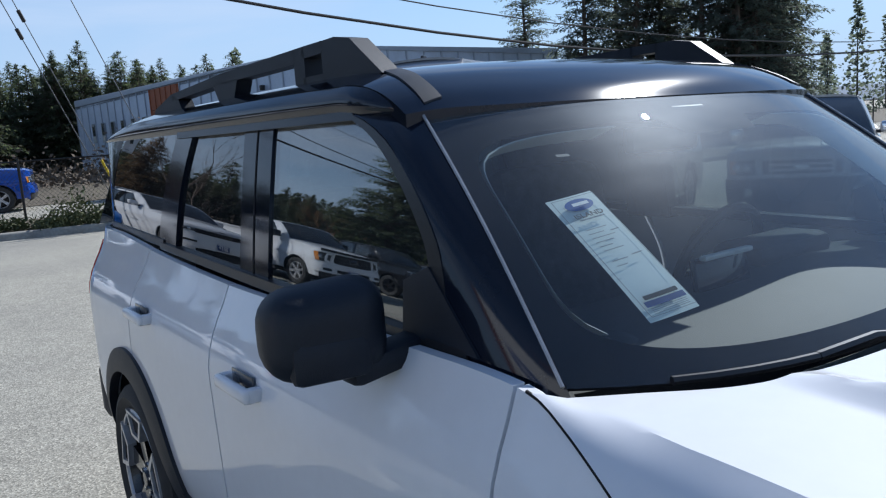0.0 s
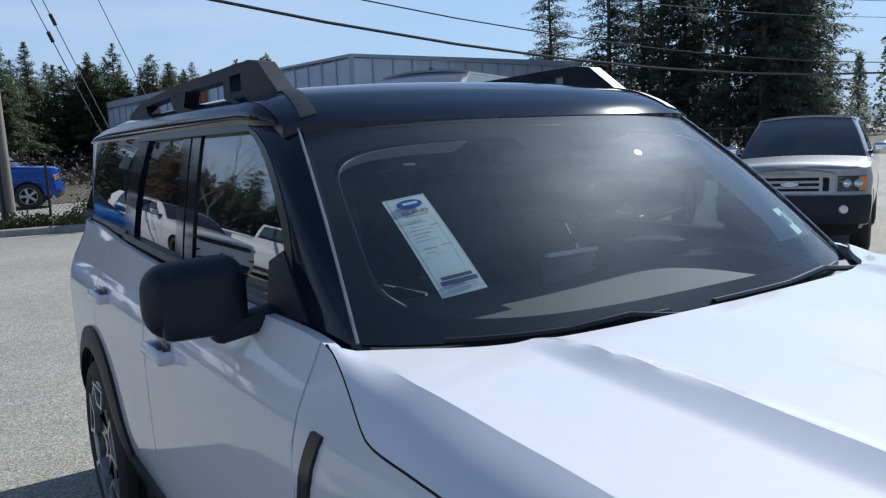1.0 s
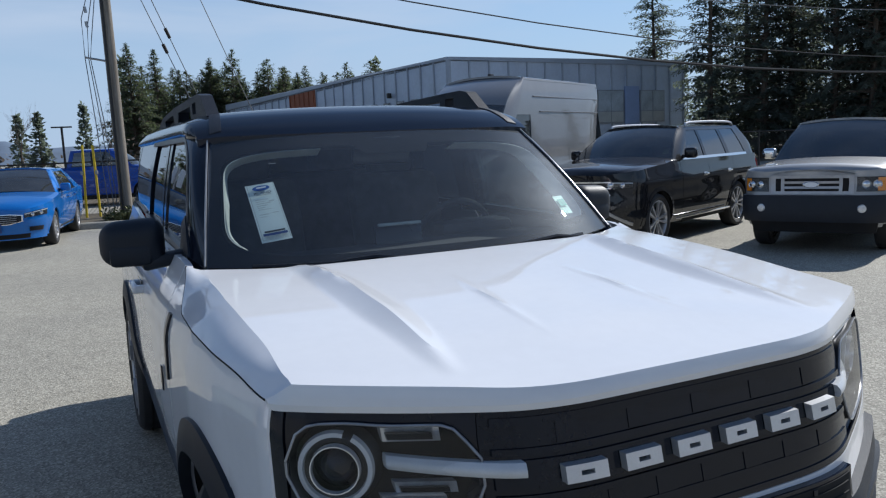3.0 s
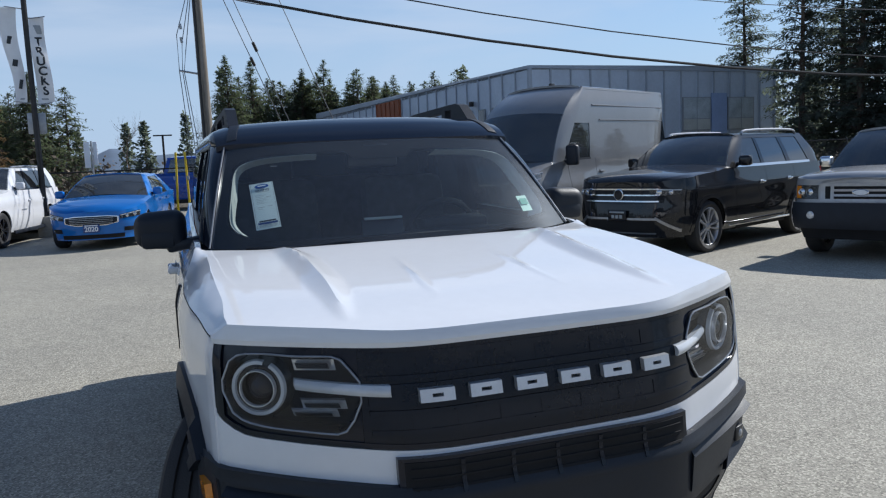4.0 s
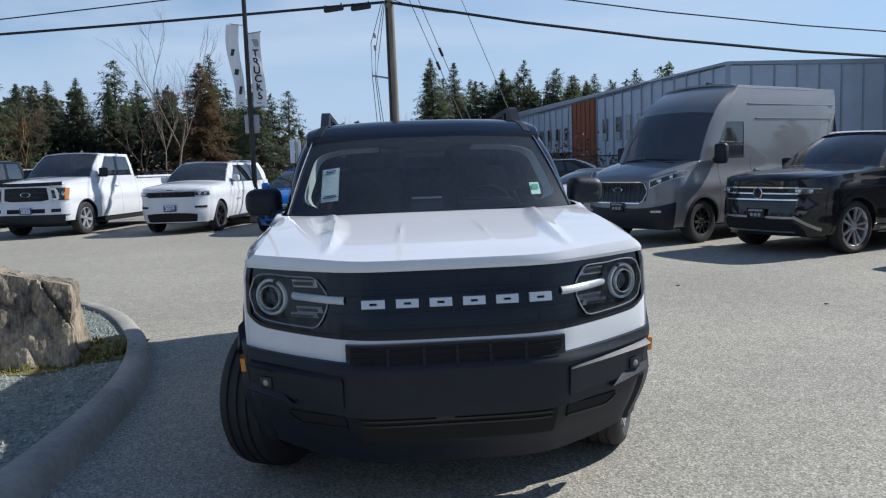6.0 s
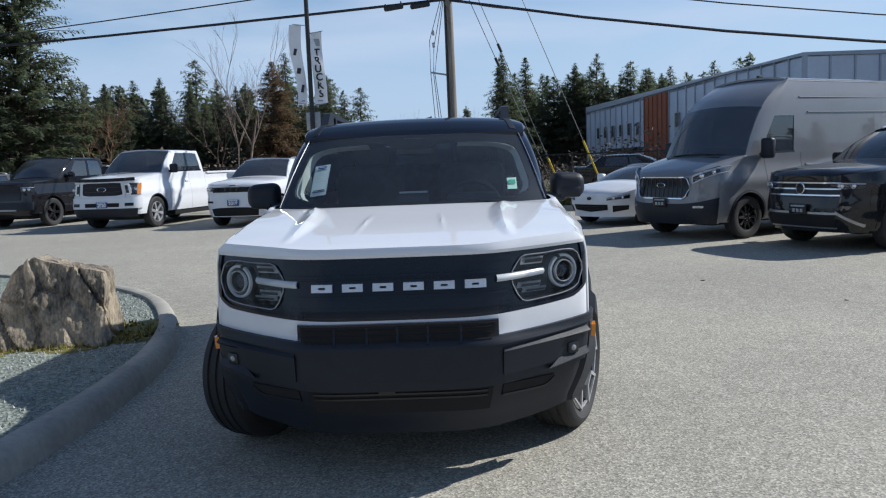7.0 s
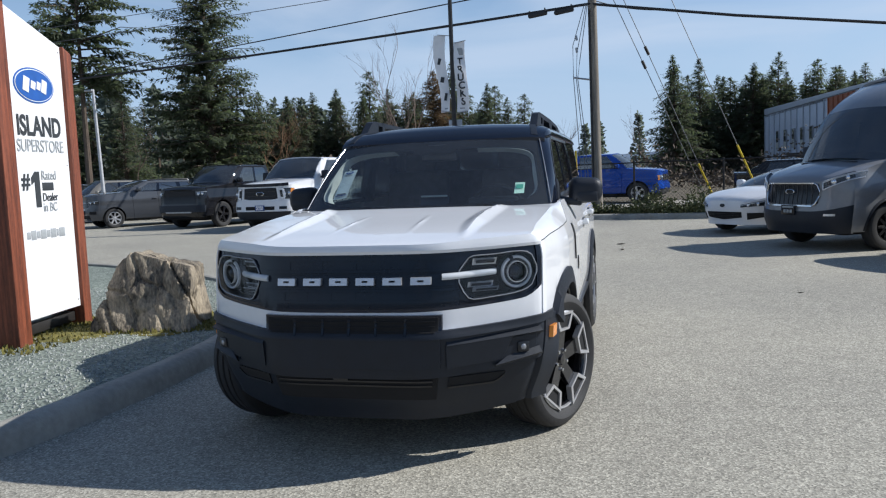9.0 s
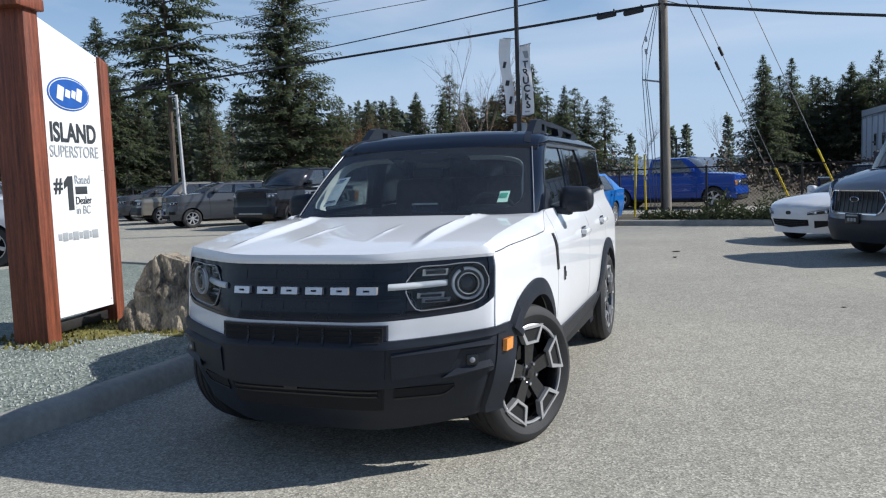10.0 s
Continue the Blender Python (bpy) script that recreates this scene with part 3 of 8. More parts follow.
        for ys, n in seats:
            w = 0.5 if n == 2 else 1.25
            for xs in ((-0.38, 0.38) if n == 2 else (0.0,)):
                seat = part("seat", Geo().add(*rbox((xs, ys, 0.78), (w, 0.5, 0.20), 0.06)), SEAT, self.root)
                zh = min(0.58, self.roofz - 1.02)
                part("backrest", Geo().add(*rbox((0, 0, 0), (w, 0.14, zh), 0.06, pose(xs, ys + 0.30, 0.84 + zh / 2, -14))), SEAT, seat)
                for xh in ((xs,) if n == 2 else (-0.38, 0.38)):
                    for xp in (-0.06, 0.06):
                        part("headrest_post", Geo().add(*tube([(xh + xp, ys + 0.37, 0.80 + zh), (xh + xp, ys + 0.40, 0.88 + zh)], 0.007, 6)), CHROME, seat)
                    part("headrest", Geo().add(*rbox((0, 0, 0), (0.26, 0.10, 0.17), 0.05, pose(xh, ys + 0.40, 0.90 + zh, -10))), SEAT, seat)

    def wheels(self, style, rim_mat=None, steer=0.0):
        s = self.s
        for y, st in ((0.0, steer), (s["wb"], 0.0)):
            for sg in (-1, 1):
                wheel(self.root, sg * (self.hw - s.get("tw", 0.23) / 2 - s.get("inset", 0.025)), y, s["tr"], s.get("tw", 0.23), sg, style, st, rim_mat)

    def mirror_pair(self, y, z, material, w=0.17, h=0.17, x=None):
        x0 = x if x is not None else self.xg(y, z)
        g = Geo().add(*rbox((x0 + 0.06 + w / 2, y - 0.02, z), (w, 0.13, h), 0.045, seg=3))
        a, b = self.both("door_mirror", g, material)
        g = Geo().add(*rbox((x0 + 0.04, y, z - h * 0.30), (0.12, 0.07, 0.05), 0.015))
        part("mirror_arm", g, PLASTIC, a), part("mirror_arm", g.mirror(), PLASTIC, b)
        gl = Geo().add(*rbox((x0 + 0.06 + w / 2, y + 0.048, z), (w * 0.82, 0.004, h * 0.78), 0.001))
        part("mirror_glass", gl, CHROME, a), part("mirror_glass", gl.mirror(), CHROME, b)
        return a, b

    def handles(self, places, material):
        for y, z in places:
            x = self.side(y, z)[0]
            self.both("door_handle", Geo().add(*rbox((x + 0.018, y, z), (0.03, 0.17, 0.032), 0.012)).add(*rbox((x, y, z), (0.012, 0.12, 0.06), 0.004)), material)


def generic(name, m, label, category, s):
    """A parked car, pickup or van, from a short list of measures."""
    c = Car(name, m, label, category, s)
    P = c.paint
    g0 = 0.004
    y_wb, y_wt, y_rt, y_rb = s["cab"]
    seams = s["seams"]
    kc = 0.94
    edges = [c.ycorner(kc) - g0] + seams + [c.yr]
    names = ["front_fender"] + ["door"] * (len(seams) - 1) + ["rear_quarter"]
    for nm, a, b in zip(names, edges, edges[1:]):
        c.flank(nm, a + g0, b - g0, 0.0 if nm == "front_fender" and a == edges[0] else 0.04, 0.04 if b != edges[-1] else 0.0)
    # front face
    zh = c.zt(c.yf)
    cr_ = s.get("crown", 0.05)

    def panel_top(x):
        """Meets the hood's front edge, and the fenders' tops where it wraps round the corners."""
        low = zh - 0.030 + cr_ * (1 - (x / c.hw) ** 2)
        return max(low, c.zt(c.front(x, zh)[1]) - 0.004) if abs(x) > c.hw * c.w0 else low
    c.face("front_panel", -c.hw * kc, c.hw * kc, s.get("bumper_bottom", 0.28), panel_top, s.get("front_mat", P), off=0.0, thick=0.05, nx=31, nz=10)
    c.deck("hood", c.yf, y_wb + 0.06, P, s.get("crown", 0.05), s.get("lift"))
    if s.get("bed"):
        b0, b1 = s["bed"]
        zz = c.zt(b1 - 0.2)
        part("bed", Geo().add(*rbox((0, (b0 + b1) / 2, zz - 0.5), (2 * c.hw - 0.2, b1 - b0, 0.05), 0.01)).add(*rbox((0, b0 + 0.03, zz - 0.24), (2 * c.hw - 0.2, 0.05, 0.5), 0.01)), DARK, c.root)
        c.both("bed_rail", Geo().add(*rbox((c.hw - 0.09, (b0 + b1) / 2, zz - 0.02), (0.13, b1 - b0, 0.06), 0.015)), s.get("rail_mat", PLASTIC))
        part("tailgate", Geo().add(*rbox((0, b1 - 0.03, zz - 0.27), (2 * c.hw - 0.12, 0.06, 0.54), 0.02)), P, c.root)
    elif y_rb < c.yr - 0.3:
        c.deck("boot_lid", y_rb - 0.08, c.yr, P, 0.05)
    part("rear_panel", Geo().add(*sheet(lambda u, v: (lerp(-1, 1, u) * c.side(c.yr, lerp(0.3, c.zt(c.yr), v))[0], c.yr, lerp(0.3, c.zt(c.yr), v)), 8, 8, (0, -0.03, 0), True)), P, c.root)
    # cabin
    rz, rx = c.roofz, c.roofx
    xb = c.side(y_wb, c.zt(y_wb))[0] - 0.06
    zb = c.zt(y_wb) + 0.01
    bow = s.get("bow", 0.16)
    wa, wb_ = (xb, y_wb, bow, zb, s.get("crown", 0.05)), (rx - 0.03, y_wt, 0.07, rz - 0.01, 0.035)
    vm = s.get("glass_to", 1.0)
    bl = s.get("bulge", 0.035)
    c.windscreen("windshield", s.get("wsmat", FARG), wa, wb_, v1=vm, bulge=bl)
    if vm < 1:
        c.windscreen("roof_front", P, wa, wb_, v0=vm, thick=0.03, bulge=bl)
    c.windscreen("windshield_border", SATIN, wa, wb_, off=-0.006, v0=0.0, v1=0.06, bulge=bl)
    part("windshield_card", Geo().add(*rbox((0, 0, 0), (0.10, 0.004, 0.12), 0.001, pose(xb * 0.72, y_wb + 0.30, zb + 0.12, -45))), CARD, c.root)
    c.roof(s.get("roof_mat", P), y_wt, y_rt, 0.075, 0.03, s.get("roof_crown", 0.05), 0.0, s.get("roof_drop", 0.03))
    zbr = c.zt(y_rb)
    c.windscreen("rear_window", s.get("rearmat", PRIVG), (xb, y_rb, -0.05, zbr, 0.03), (rx - 0.03, y_rt, -0.03, rz - 0.03, 0.035))
    PM = s.get("pillar_mat", P)
    lift = 0.035
    zw = lambda y: c.zt(y) + lift  # noqa: E731
    top = s.get("wintop", rz - 0.055)
    w_first = s["windows"][0]

    def pillar(u, v):
        """From the windshield's edge round to the front edge of the side window."""
        vv = lerp(-0.04, 1.02, v)
        bend = bl * math.sin(math.pi * max(0.0, min(1.0, vv)))
        ax, ay, az = lerp(wa[0], wb_[0], vv), lerp(wa[1], wb_[1], vv) - 0.6 * bend, lerp(wa[3], wb_[3], vv) + bend
        z = lerp(c.zt(w_first[0]) - 0.01, rz - 0.004, v)
        kk = max(0.0, min(1.0, (z - c.zt(w_first[0])) / (top - c.zt(w_first[0]))))
        y = lerp(w_first[0], w_first[2], kk) + 0.012 if z <= top else lerp(w_first[2], max(w_first[2], y_wt + 0.02), (z - top) / (rz - top)) + 0.012
        bx = c.xg(y, z) + 0.004
        bow_ = 0.016 * math.sin(math.pi * u)
        return (lerp(ax - 0.012, bx, u) + bow_, lerp(ay - 0.004, y, u) - bow_, lerp(az + 0.004, z, u))

    c.both("a_pillar", Geo().add(*sheet(pillar, 9, 18, (-0.03, 0.03, 0))), PM)
    win = s["windows"]
    for k, (wb0, wb1, wt0, wt1, gm) in enumerate(win):
        c.pane("side_window", ((wb0, zw(wb0)), (wb1, zw(wb1)), (wt1, top), (wt0, top)), gm, off=-0.008)
        nb = win[k + 1] if k + 1 < len(win) else None
        e0, e1 = (nb[0], nb[2]) if nb else (y_rb, y_rt + 0.02)
        c.pane("pillar", ((wb1, c.zt(wb1)), (e0, c.zt(e0)), (e1, rz), (wt1, rz)), s.get("bpil", GLOSS) if nb else PM, thick=0.05)
    first, last = win[0], win[-1]
    c.pane("roof_side", ((first[2] - 0.02, top), (last[3] + 0.02, top), (last[3] + 0.02, rz), (max(first[2] - 0.02, y_wt), rz)), PM, thick=0.05)
    c.pane("window_sill", ((first[0] - 0.02, c.zt(first[0]) - 0.005), (last[1] + 0.02, c.zt(last[1]) - 0.005), (last[1] + 0.02, zw(last[1])), (first[0] - 0.02, zw(first[0]))), s.get("sill_mat", GLOSS), off=0.004, thick=0.05)
    c.innards(y_wb, min(y_rb, c.yr - 0.2), seats=s.get("seats", ((y_wb + 0.95, 2), (y_wb + 1.85, 3))))
    part("dashboard", Geo().add(*rbox((0, y_wb + 0.22, c.zt(y_wb) - 0.12), (2 * rx, 0.5, 0.25), 0.06)), CABIN, c.root)
    c.wheels(s["wheel"], s.get("rim_mat"), s.get("steer", 0.0))
    c.mirror_pair(y_wb + 0.36, c.zt(y_wb + 0.36) + 0.10, s.get("mirror_mat", P), s.get("mw", 0.19), s.get("mh", 0.16))
    c.handles(s.get("handles", ()), s.get("handle_mat", P))
    if s.get("cladding"):
        z0 = s["cladding"]
        c.flank("side_cladding", s["tr"] + c.ra - 0.28, s["wb"] - c.ra + 0.03, zlo=c.zb - 0.02, zhi=z0, material=PLASTIC, off=0.012)
        for cy in (0.0, s["wb"]):
            def fl(u, v, cy=cy):
                a = lerp(-0.12, math.pi + 0.12, u)
                r = lerp(c.ra - 0.006, c.ra + 0.055, v)
                y, z = cy + r * math.cos(a), s["tr"] + r * math.sin(a)
                return (c.side(y, z)[0] + 0.014 - 0.006 * v, y, z)
            c.both("arch_flare", Geo().add(*sheet(fl, 22, 3, (-0.03, 0, 0), True)), PLASTIC)
    return c

# ---- ground ----
def speckle(name, scale, lo, hi, big=0.35, rough=0.85, bump=0.5, dist=0.004, tint=(1.06, 1.05, 1.02), patch=0.80, fine=0.84, grit=False):
    """A surface of small stones: grains, patches and wear."""
    m = bpy.data.materials.new(name)
    m.use_nodes = True
    t = m.node_tree
    b = t.nodes["Principled BSDF"]
    b.inputs["Roughness"].default_value = rough
    b.inputs["Specular IOR Level"].default_value = 0.3
    co = t.nodes.new("ShaderNodeTexCoord")
    vo = t.nodes.new("ShaderNodeTexVoronoi")
    vo.inputs["Scale"].default_value = scale
    cr = t.nodes.new("ShaderNodeValToRGB")
    e = cr.color_ramp.elements
    if grit:
        md = [(p + q) / 2 for p, q in zip(lo, hi)]
        e[0].position, e[0].color = 0.20, (*(0.62 * p for p in md), 1)
        e[1].position, e[1].color = 0.84, (*(min(0.86, 1.60 * p) for p in md), 1)
        for pos, k in ((0.38, 0.94), (0.62, 1.04)):
            e.new(pos).color = (*(k * p for p in md), 1)
    else:
        e[0].position, e[0].color = 0.0, (*lo, 1)
        e[1].position, e[1].color = 1.0, (*hi, 1)
    t.links.new(co.outputs["Object"], vo.inputs["Vector"])
    t.links.new(vo.outputs["Color"], cr.inputs["Fac"])
    last = cr.outputs["Color"]
    for sc, a0, a1, c0, c1, det in ((big, 0.3, 0.75, (patch,) * 3, tint, 8), (5.0, 0.32, 0.6, (fine,) * 3, (1.0,) * 3, 6)):
        n1 = t.nodes.new("ShaderNodeTexNoise")
        n1.inputs["Scale"].default_value, n1.inputs["Detail"].default_value = sc, det
        c2 = t.nodes.new("ShaderNodeValToRGB")
        c2.color_ramp.elements[0].position, c2.color_ramp.elements[1].position = a0, a1
        c2.color_ramp.elements[0].color, c2.color_ramp.elements[1].color = (*c0, 1), (*c1, 1)
        t.links.new(co.outputs["Object"], n1.inputs["Vector"])
        t.links.new(n1.outputs["Fac"], c2.inputs["Fac"])
        mx = t.nodes.new("ShaderNodeMixRGB")
        mx.blend_type, mx.inputs[0].default_value = "MULTIPLY", 1.0
        t.links.new(last, mx.inputs[1])
        t.links.new(c2.outputs["Color"], mx.inputs[2])
        last = mx.outputs[0]
    t.links.new(last, b.inputs["Base Color"])
    bp = t.nodes.new("ShaderNodeBump")
    bp.inputs["Strength"].default_value, bp.inputs["Distance"].default_value = bump, dist
    t.links.new(vo.outputs["Distance"], bp.inputs["Height"])
    t.links.new(bp.outputs["Normal"], b.inputs["Normal"])
    return m


ASPHALT = speckle("asphalt", 105, (0.185, 0.175, 0.146), (0.535, 0.507, 0.432), grit=True, fine=0.90)
GRAVEL = speckle("gravel", 42, (0.115, 0.138, 0.118), (0.36, 0.40, 0.345), big=0.8, bump=1.0, dist=0.012, patch=0.85)
EARTH = speckle("earth", 30, (0.08, 0.065, 0.045), (0.20, 0.17, 0.12), big=0.8, bump=1.0, dist=0.012)
CONC = mat("kerb_concrete", (0.31, 0.295, 0.255), 0.85, var=0.22, scale=2.5, bump=0.35, bscale=90, rvar=0.08)
MOSS = mat("moss", (0.13, 0.14, 0.03), 0.95, var=0.45, scale=9, bump=0.6, bscale=120, col2=(0.24, 0.20, 0.05))
STONE = mat("rock", (0.13, 0.115, 0.10), 0.9, scale=5.0, col2=(0.43, 0.36, 0.26), var=0.6, bump=1.0, bscale=42, stretch=(1.3, 1.3, 0.55))
TIMBER = mat("stained_timber", (0.125, 0.032, 0.015), 0.6, scale=6, col2=(0.29, 0.078, 0.034), var=0.4, bump=0.5, bscale=18, stretch=(7.0, 7.0, 0.35))
SIGNW = mat("sign_white", (0.80, 0.80, 0.81), 0.4, var=0.02, scale=2)
YELLOW = mat("yellow_guard", (0.72, 0.52, 0.02), 0.5, var=0.15, scale=8)
POLEW = mat("pole_wood", (0.16, 0.135, 0.105), 0.85, scale=3, col2=(0.28, 0.25, 0.21), var=0.25, bump=0.5, bscale=14, stretch=(6, 6, 0.3))
STEEL = mat("galvanised_steel", (0.34, 0.35, 0.36), 0.45, 0.7, var=0.15, scale=10)
DSTEEL = mat("dark_steel", (0.035, 0.033, 0.032), 0.5, 0.4, var=0.2, scale=10)
WIRE = mat("cable", (0.018, 0.018, 0.020), 0.6, var=0.2, scale=10)
ROOFEDGE = mat("roof_edge", (0.25, 0.26, 0.27), 0.5, var=0.1, scale=1)
WIREG = mat("bare_wire", (0.16, 0.165, 0.17), 0.5, 0.5, var=0.1, scale=10)

R_ = 1800.0
thing("ground", Geo().add([(-R_, -R_, 0), (R_, -R_, 0), (R_, R_, 0), (-R_, R_, 0)], [(0, 1, 2, 3)]), ASPHALT, kind="structure", label="grey worn asphalt of the car lot", smooth=0)


def spline(pts, n, closed=False):
    """Points along a smooth line through pts."""
    k = len(pts)
    out = []
    for i in range(k if closed else k - 1):
        p = [Vector(pts[(i + d) % k] if closed else pts[max(0, min(k - 1, i + d))]) for d in (-1, 0, 1, 2)]
        for j in range(n):
            t = j / n
            out.append(0.5 * (2 * p[1] + (p[2] - p[0]) * t + (2 * p[0] - 5 * p[1] + 4 * p[2] - p[3]) * t * t + (3 * p[1] - p[0] - 3 * p[2] + p[3]) * t ** 3))
    if not closed:
        out.append(Vector(pts[-1]))
    return out


def kerb(name, line, closed=True, h=0.145, w=0.17, inward=1, label=""):
    """A kerb with a rounded nose, run along a line; its inner side lies to the left for inward = 1."""
    n = len(line)
    prof = [(-0.010, -0.02), (0.006, h * 0.36), (0.017, h * 0.66), (0.034, h * 0.84), (0.058, h * 0.95), (0.090, h), (w - 0.02, h), (w, h * 0.94), (w, h - 0.05)]
    g = Geo()
    for i in range(n):
        a, b = line[(i - 1) % n] if closed or i else line[0], line[(i + 1) % n] if closed or i < n - 1 else line[-1]
        d = (b - a).normalized()
        side = Vector((-d.y, d.x)) * inward
        g.v += [(line[i].x + side.x * u, line[i].y + side.y * u, z) for u, z in prof]
    k = len(prof)
    for i in range(n if closed else n - 1):
        o = (i + 1) % n
        g.f += [(i * k + j, i * k + j + 1, o * k + j + 1, o * k + j)[::-inward] for j in range(k - 1)]
    return thing(name, g, CONC, kind="structure", label=label)


island = spline([(-1.86, 0.6), (-2.0, 1.8), (-2.42, 3.05), (-3.15, 4.3), (-4.45, 5.45), (-6.4, 6.6), (-8.6, 7.35), (-10.0, 6.8), (-10.4, 5.0), (-10.0, 0.0), (-8.5, -3.4), (-5.2, -4.6), (-3.0, -3.7), (-2.2, -2.2), (-1.92, -0.8)], 10, True)
kerb("kerb_island", island, True, inward=1, label="rounded concrete kerb round the planted island")
ctr = Vector((-6.0, 1.2))
thing("island_bed", Geo().add([(ctr.x, ctr.y, 0.118)] + [(p.x, p.y, 0.105) for p in [q + (ctr - q).normalized() * 0.12 for q in island]], [(0, i + 1, (i + 1) % len(island) + 1) for i in range(len(island))]), GRAVEL, kind="structure", label="crushed grey-green gravel bed of the island")

# loose stones on the gravel
rnd = random.Random(4)


def inside_line(x, y, line):
    c, n = False, len(line)
    for i in range(n):
        a, b = line[i], line[(i + 1) % n]
        if (a.y > y) != (b.y > y) and x < (b.x - a.x) * (y - a.y) / (b.y - a.y) + a.x:
            c = not c
    return c


g = Geo()
inner = [q + (ctr - q).normalized() * 0.2 for q in island]
cnt = 0
while cnt < 9000:
    x, y = rnd.uniform(-5.5, -1.9), rnd.uniform(-2.2, 5.2)
    if not inside_line(x, y, inner):
        continue
    s = rnd.uniform(0.006, 0.016)
    a = rnd.uniform(0, 6.28)
    v = [(x + s * math.cos(a + k * 1.57) * rnd.uniform(0.7, 1.2), y + s * math.sin(a + k * 1.57) * rnd.uniform(0.7, 1.2), 0.108) for k in range(4)] + [(x + rnd.uniform(-s, s) * 0.3, y + rnd.uniform(-s, s) * 0.3, 0.112 + s * rnd.uniform(0.6, 1.1))]
    g.add(v, [(0, 1, 4), (1, 2, 4), (2, 3, 4), (3, 0, 4)])
    cnt += 1
PEB = mat("pebble", (0.18, 0.20, 0.185), 0.8, scale=40, col2=(0.46, 0.48, 0.44), var=0.3)
thing("gravel_stones", g, PEB, kind="stuff", label="loose crushed stones on the island", smooth=0)

# moss round rock and posts
g = Geo()
for _ in range(3200):
    k = rnd.random()
    if k < 0.72:
        a, r = rnd.uniform(0, 6.28), rnd.random() ** 0.7
        x, y = -3.15 + 0.95 * r * math.cos(a) * 1.0, 2.15 + 0.55 * r * math.sin(a)
    else:
        x, y = rnd.uniform(-4.3, -3.3), rnd.uniform(0.8, 2.4)
    s, hgt = rnd.uniform(0.008, 0.022), rnd.uniform(0.012, 0.05)
    a = rnd.uniform(0, 6.28)
    g.add([(x - s * math.cos(a), y - s * math.sin(a), 0.112), (x + s * math.cos(a), y + s * math.sin(a), 0.112), (x + rnd.uniform(-s, s), y + rnd.uniform(-s, s), 0.112 + hgt)], [(0, 1, 2)])
for cx, cy, rx_, ry_ in ((-3.15, 2.1, 0.95, 0.55), (-3.6, 1.75, 0.55, 0.5), (-2.55, 2.35, 0.4, 0.4)):
    rim = [(cx + rx_ * math.cos(a) * rnd.uniform(0.75, 1.15), cy + ry_ * math.sin(a) * rnd.uniform(0.75, 1.15), 0.112) for a in [2 * math.pi * k / 30 for k in range(30)]]
    g.add([(cx, cy, 0.135)] + rim, [(0, i + 1, (i + 1) % 30 + 1) for i in range(30)])
thing("moss", g, MOSS, kind="stuff", label="yellow-green moss and low weeds round the rock", smooth=0)


def boulder():
    bm = bmesh.new()
    bmesh.ops.create_cube(bm, size=1)
    bmesh.ops.subdivide_edges(bm, edges=bm.edges[:], cuts=46, use_grid_fill=True)
    for v in bm.verts:
        x, y, z = v.co
        # a leaning slab, broad at the foot, broken off in steps at the crown
        k = z + 0.5
        top = 0.76 - 0.24 * max(0.0, x + 0.10) - 0.5 * max(0.0, -x - 0.20)
        X = x * (lerp(0.96, 0.52, k ** 1.2) if x < 0 else lerp(1.08, 0.96, k))
        Yy = y * lerp(0.56, 0.30, k) + 0.10 * k
        Z = k * top
        p = Vector((X, Yy, Z))
        n1 = noise.noise(p * 2.3) * 0.045 + noise.noise(p * 5.5) * 0.026 + noise.noise(Vector((X * 14, Yy * 14, Z * 5))) * 0.015 + noise.noise(Vector((X * 34, Yy * 34, Z * 13))) * 0.010
        crack = abs(noise.noise(Vector((X * 3.2 + Z * 1.3, Yy * 3.2, Z * 1.1))))
        n1 -= 0.065 * max(0.0, 0.09 - crack) / 0.09
        near = noise.voronoi(Vector((X * 3.4 + Z * 0.8, Yy * 3.4, Z * 1.9)))[0]
        n1 += 0.035 * (0.35 - near[0]) - 0.024 * max(0.0, 0.10 - (near[1] - near[0])) / 0.10
        near = noise.voronoi(Vector((X * 9 + Z * 2, Yy * 9, Z * 5)))[0]
        n1 += 0.016 * (0.35 - near[0])
        d = Vector((x, y * 1.4, z * 0.6)).normalized()
        v.co = p + d * n1
    return Geo().add(*grab(bm))


thing("boulder", boulder(), STONE, pose(-3.02, 1.94, 0.03, 0, 0, 8) @ Matrix.Diagonal((0.94, 0.98, 1.02, 1)), "weathered brown and ochre boulder standing in moss", "rock", smooth=25)

# ---- sign of timber and white panel ----
SG = Matrix(((-0.174, -0.985, 0, -3.664), (0.985, -0.174, 0, 1.229), (0, 0, 1, 0.10), (0, 0, 0, 1)))
sign = root("dealer_sign", SG, "white sign panel between two red-brown timber posts", "sign")


def beam(x0, x1, y0, y1, h0, h1):
    v, q = rbox(((x0 + x1) / 2, (y0 + y1) / 2, 0.5), (x1 - x0, y1 - y0, 1.0), 0.012)
    return [(x, y, z * lerp(h0, h1, (x - x0) / (x1 - x0)) - 0.04 * (1 - z)) for x, y, z in v], q


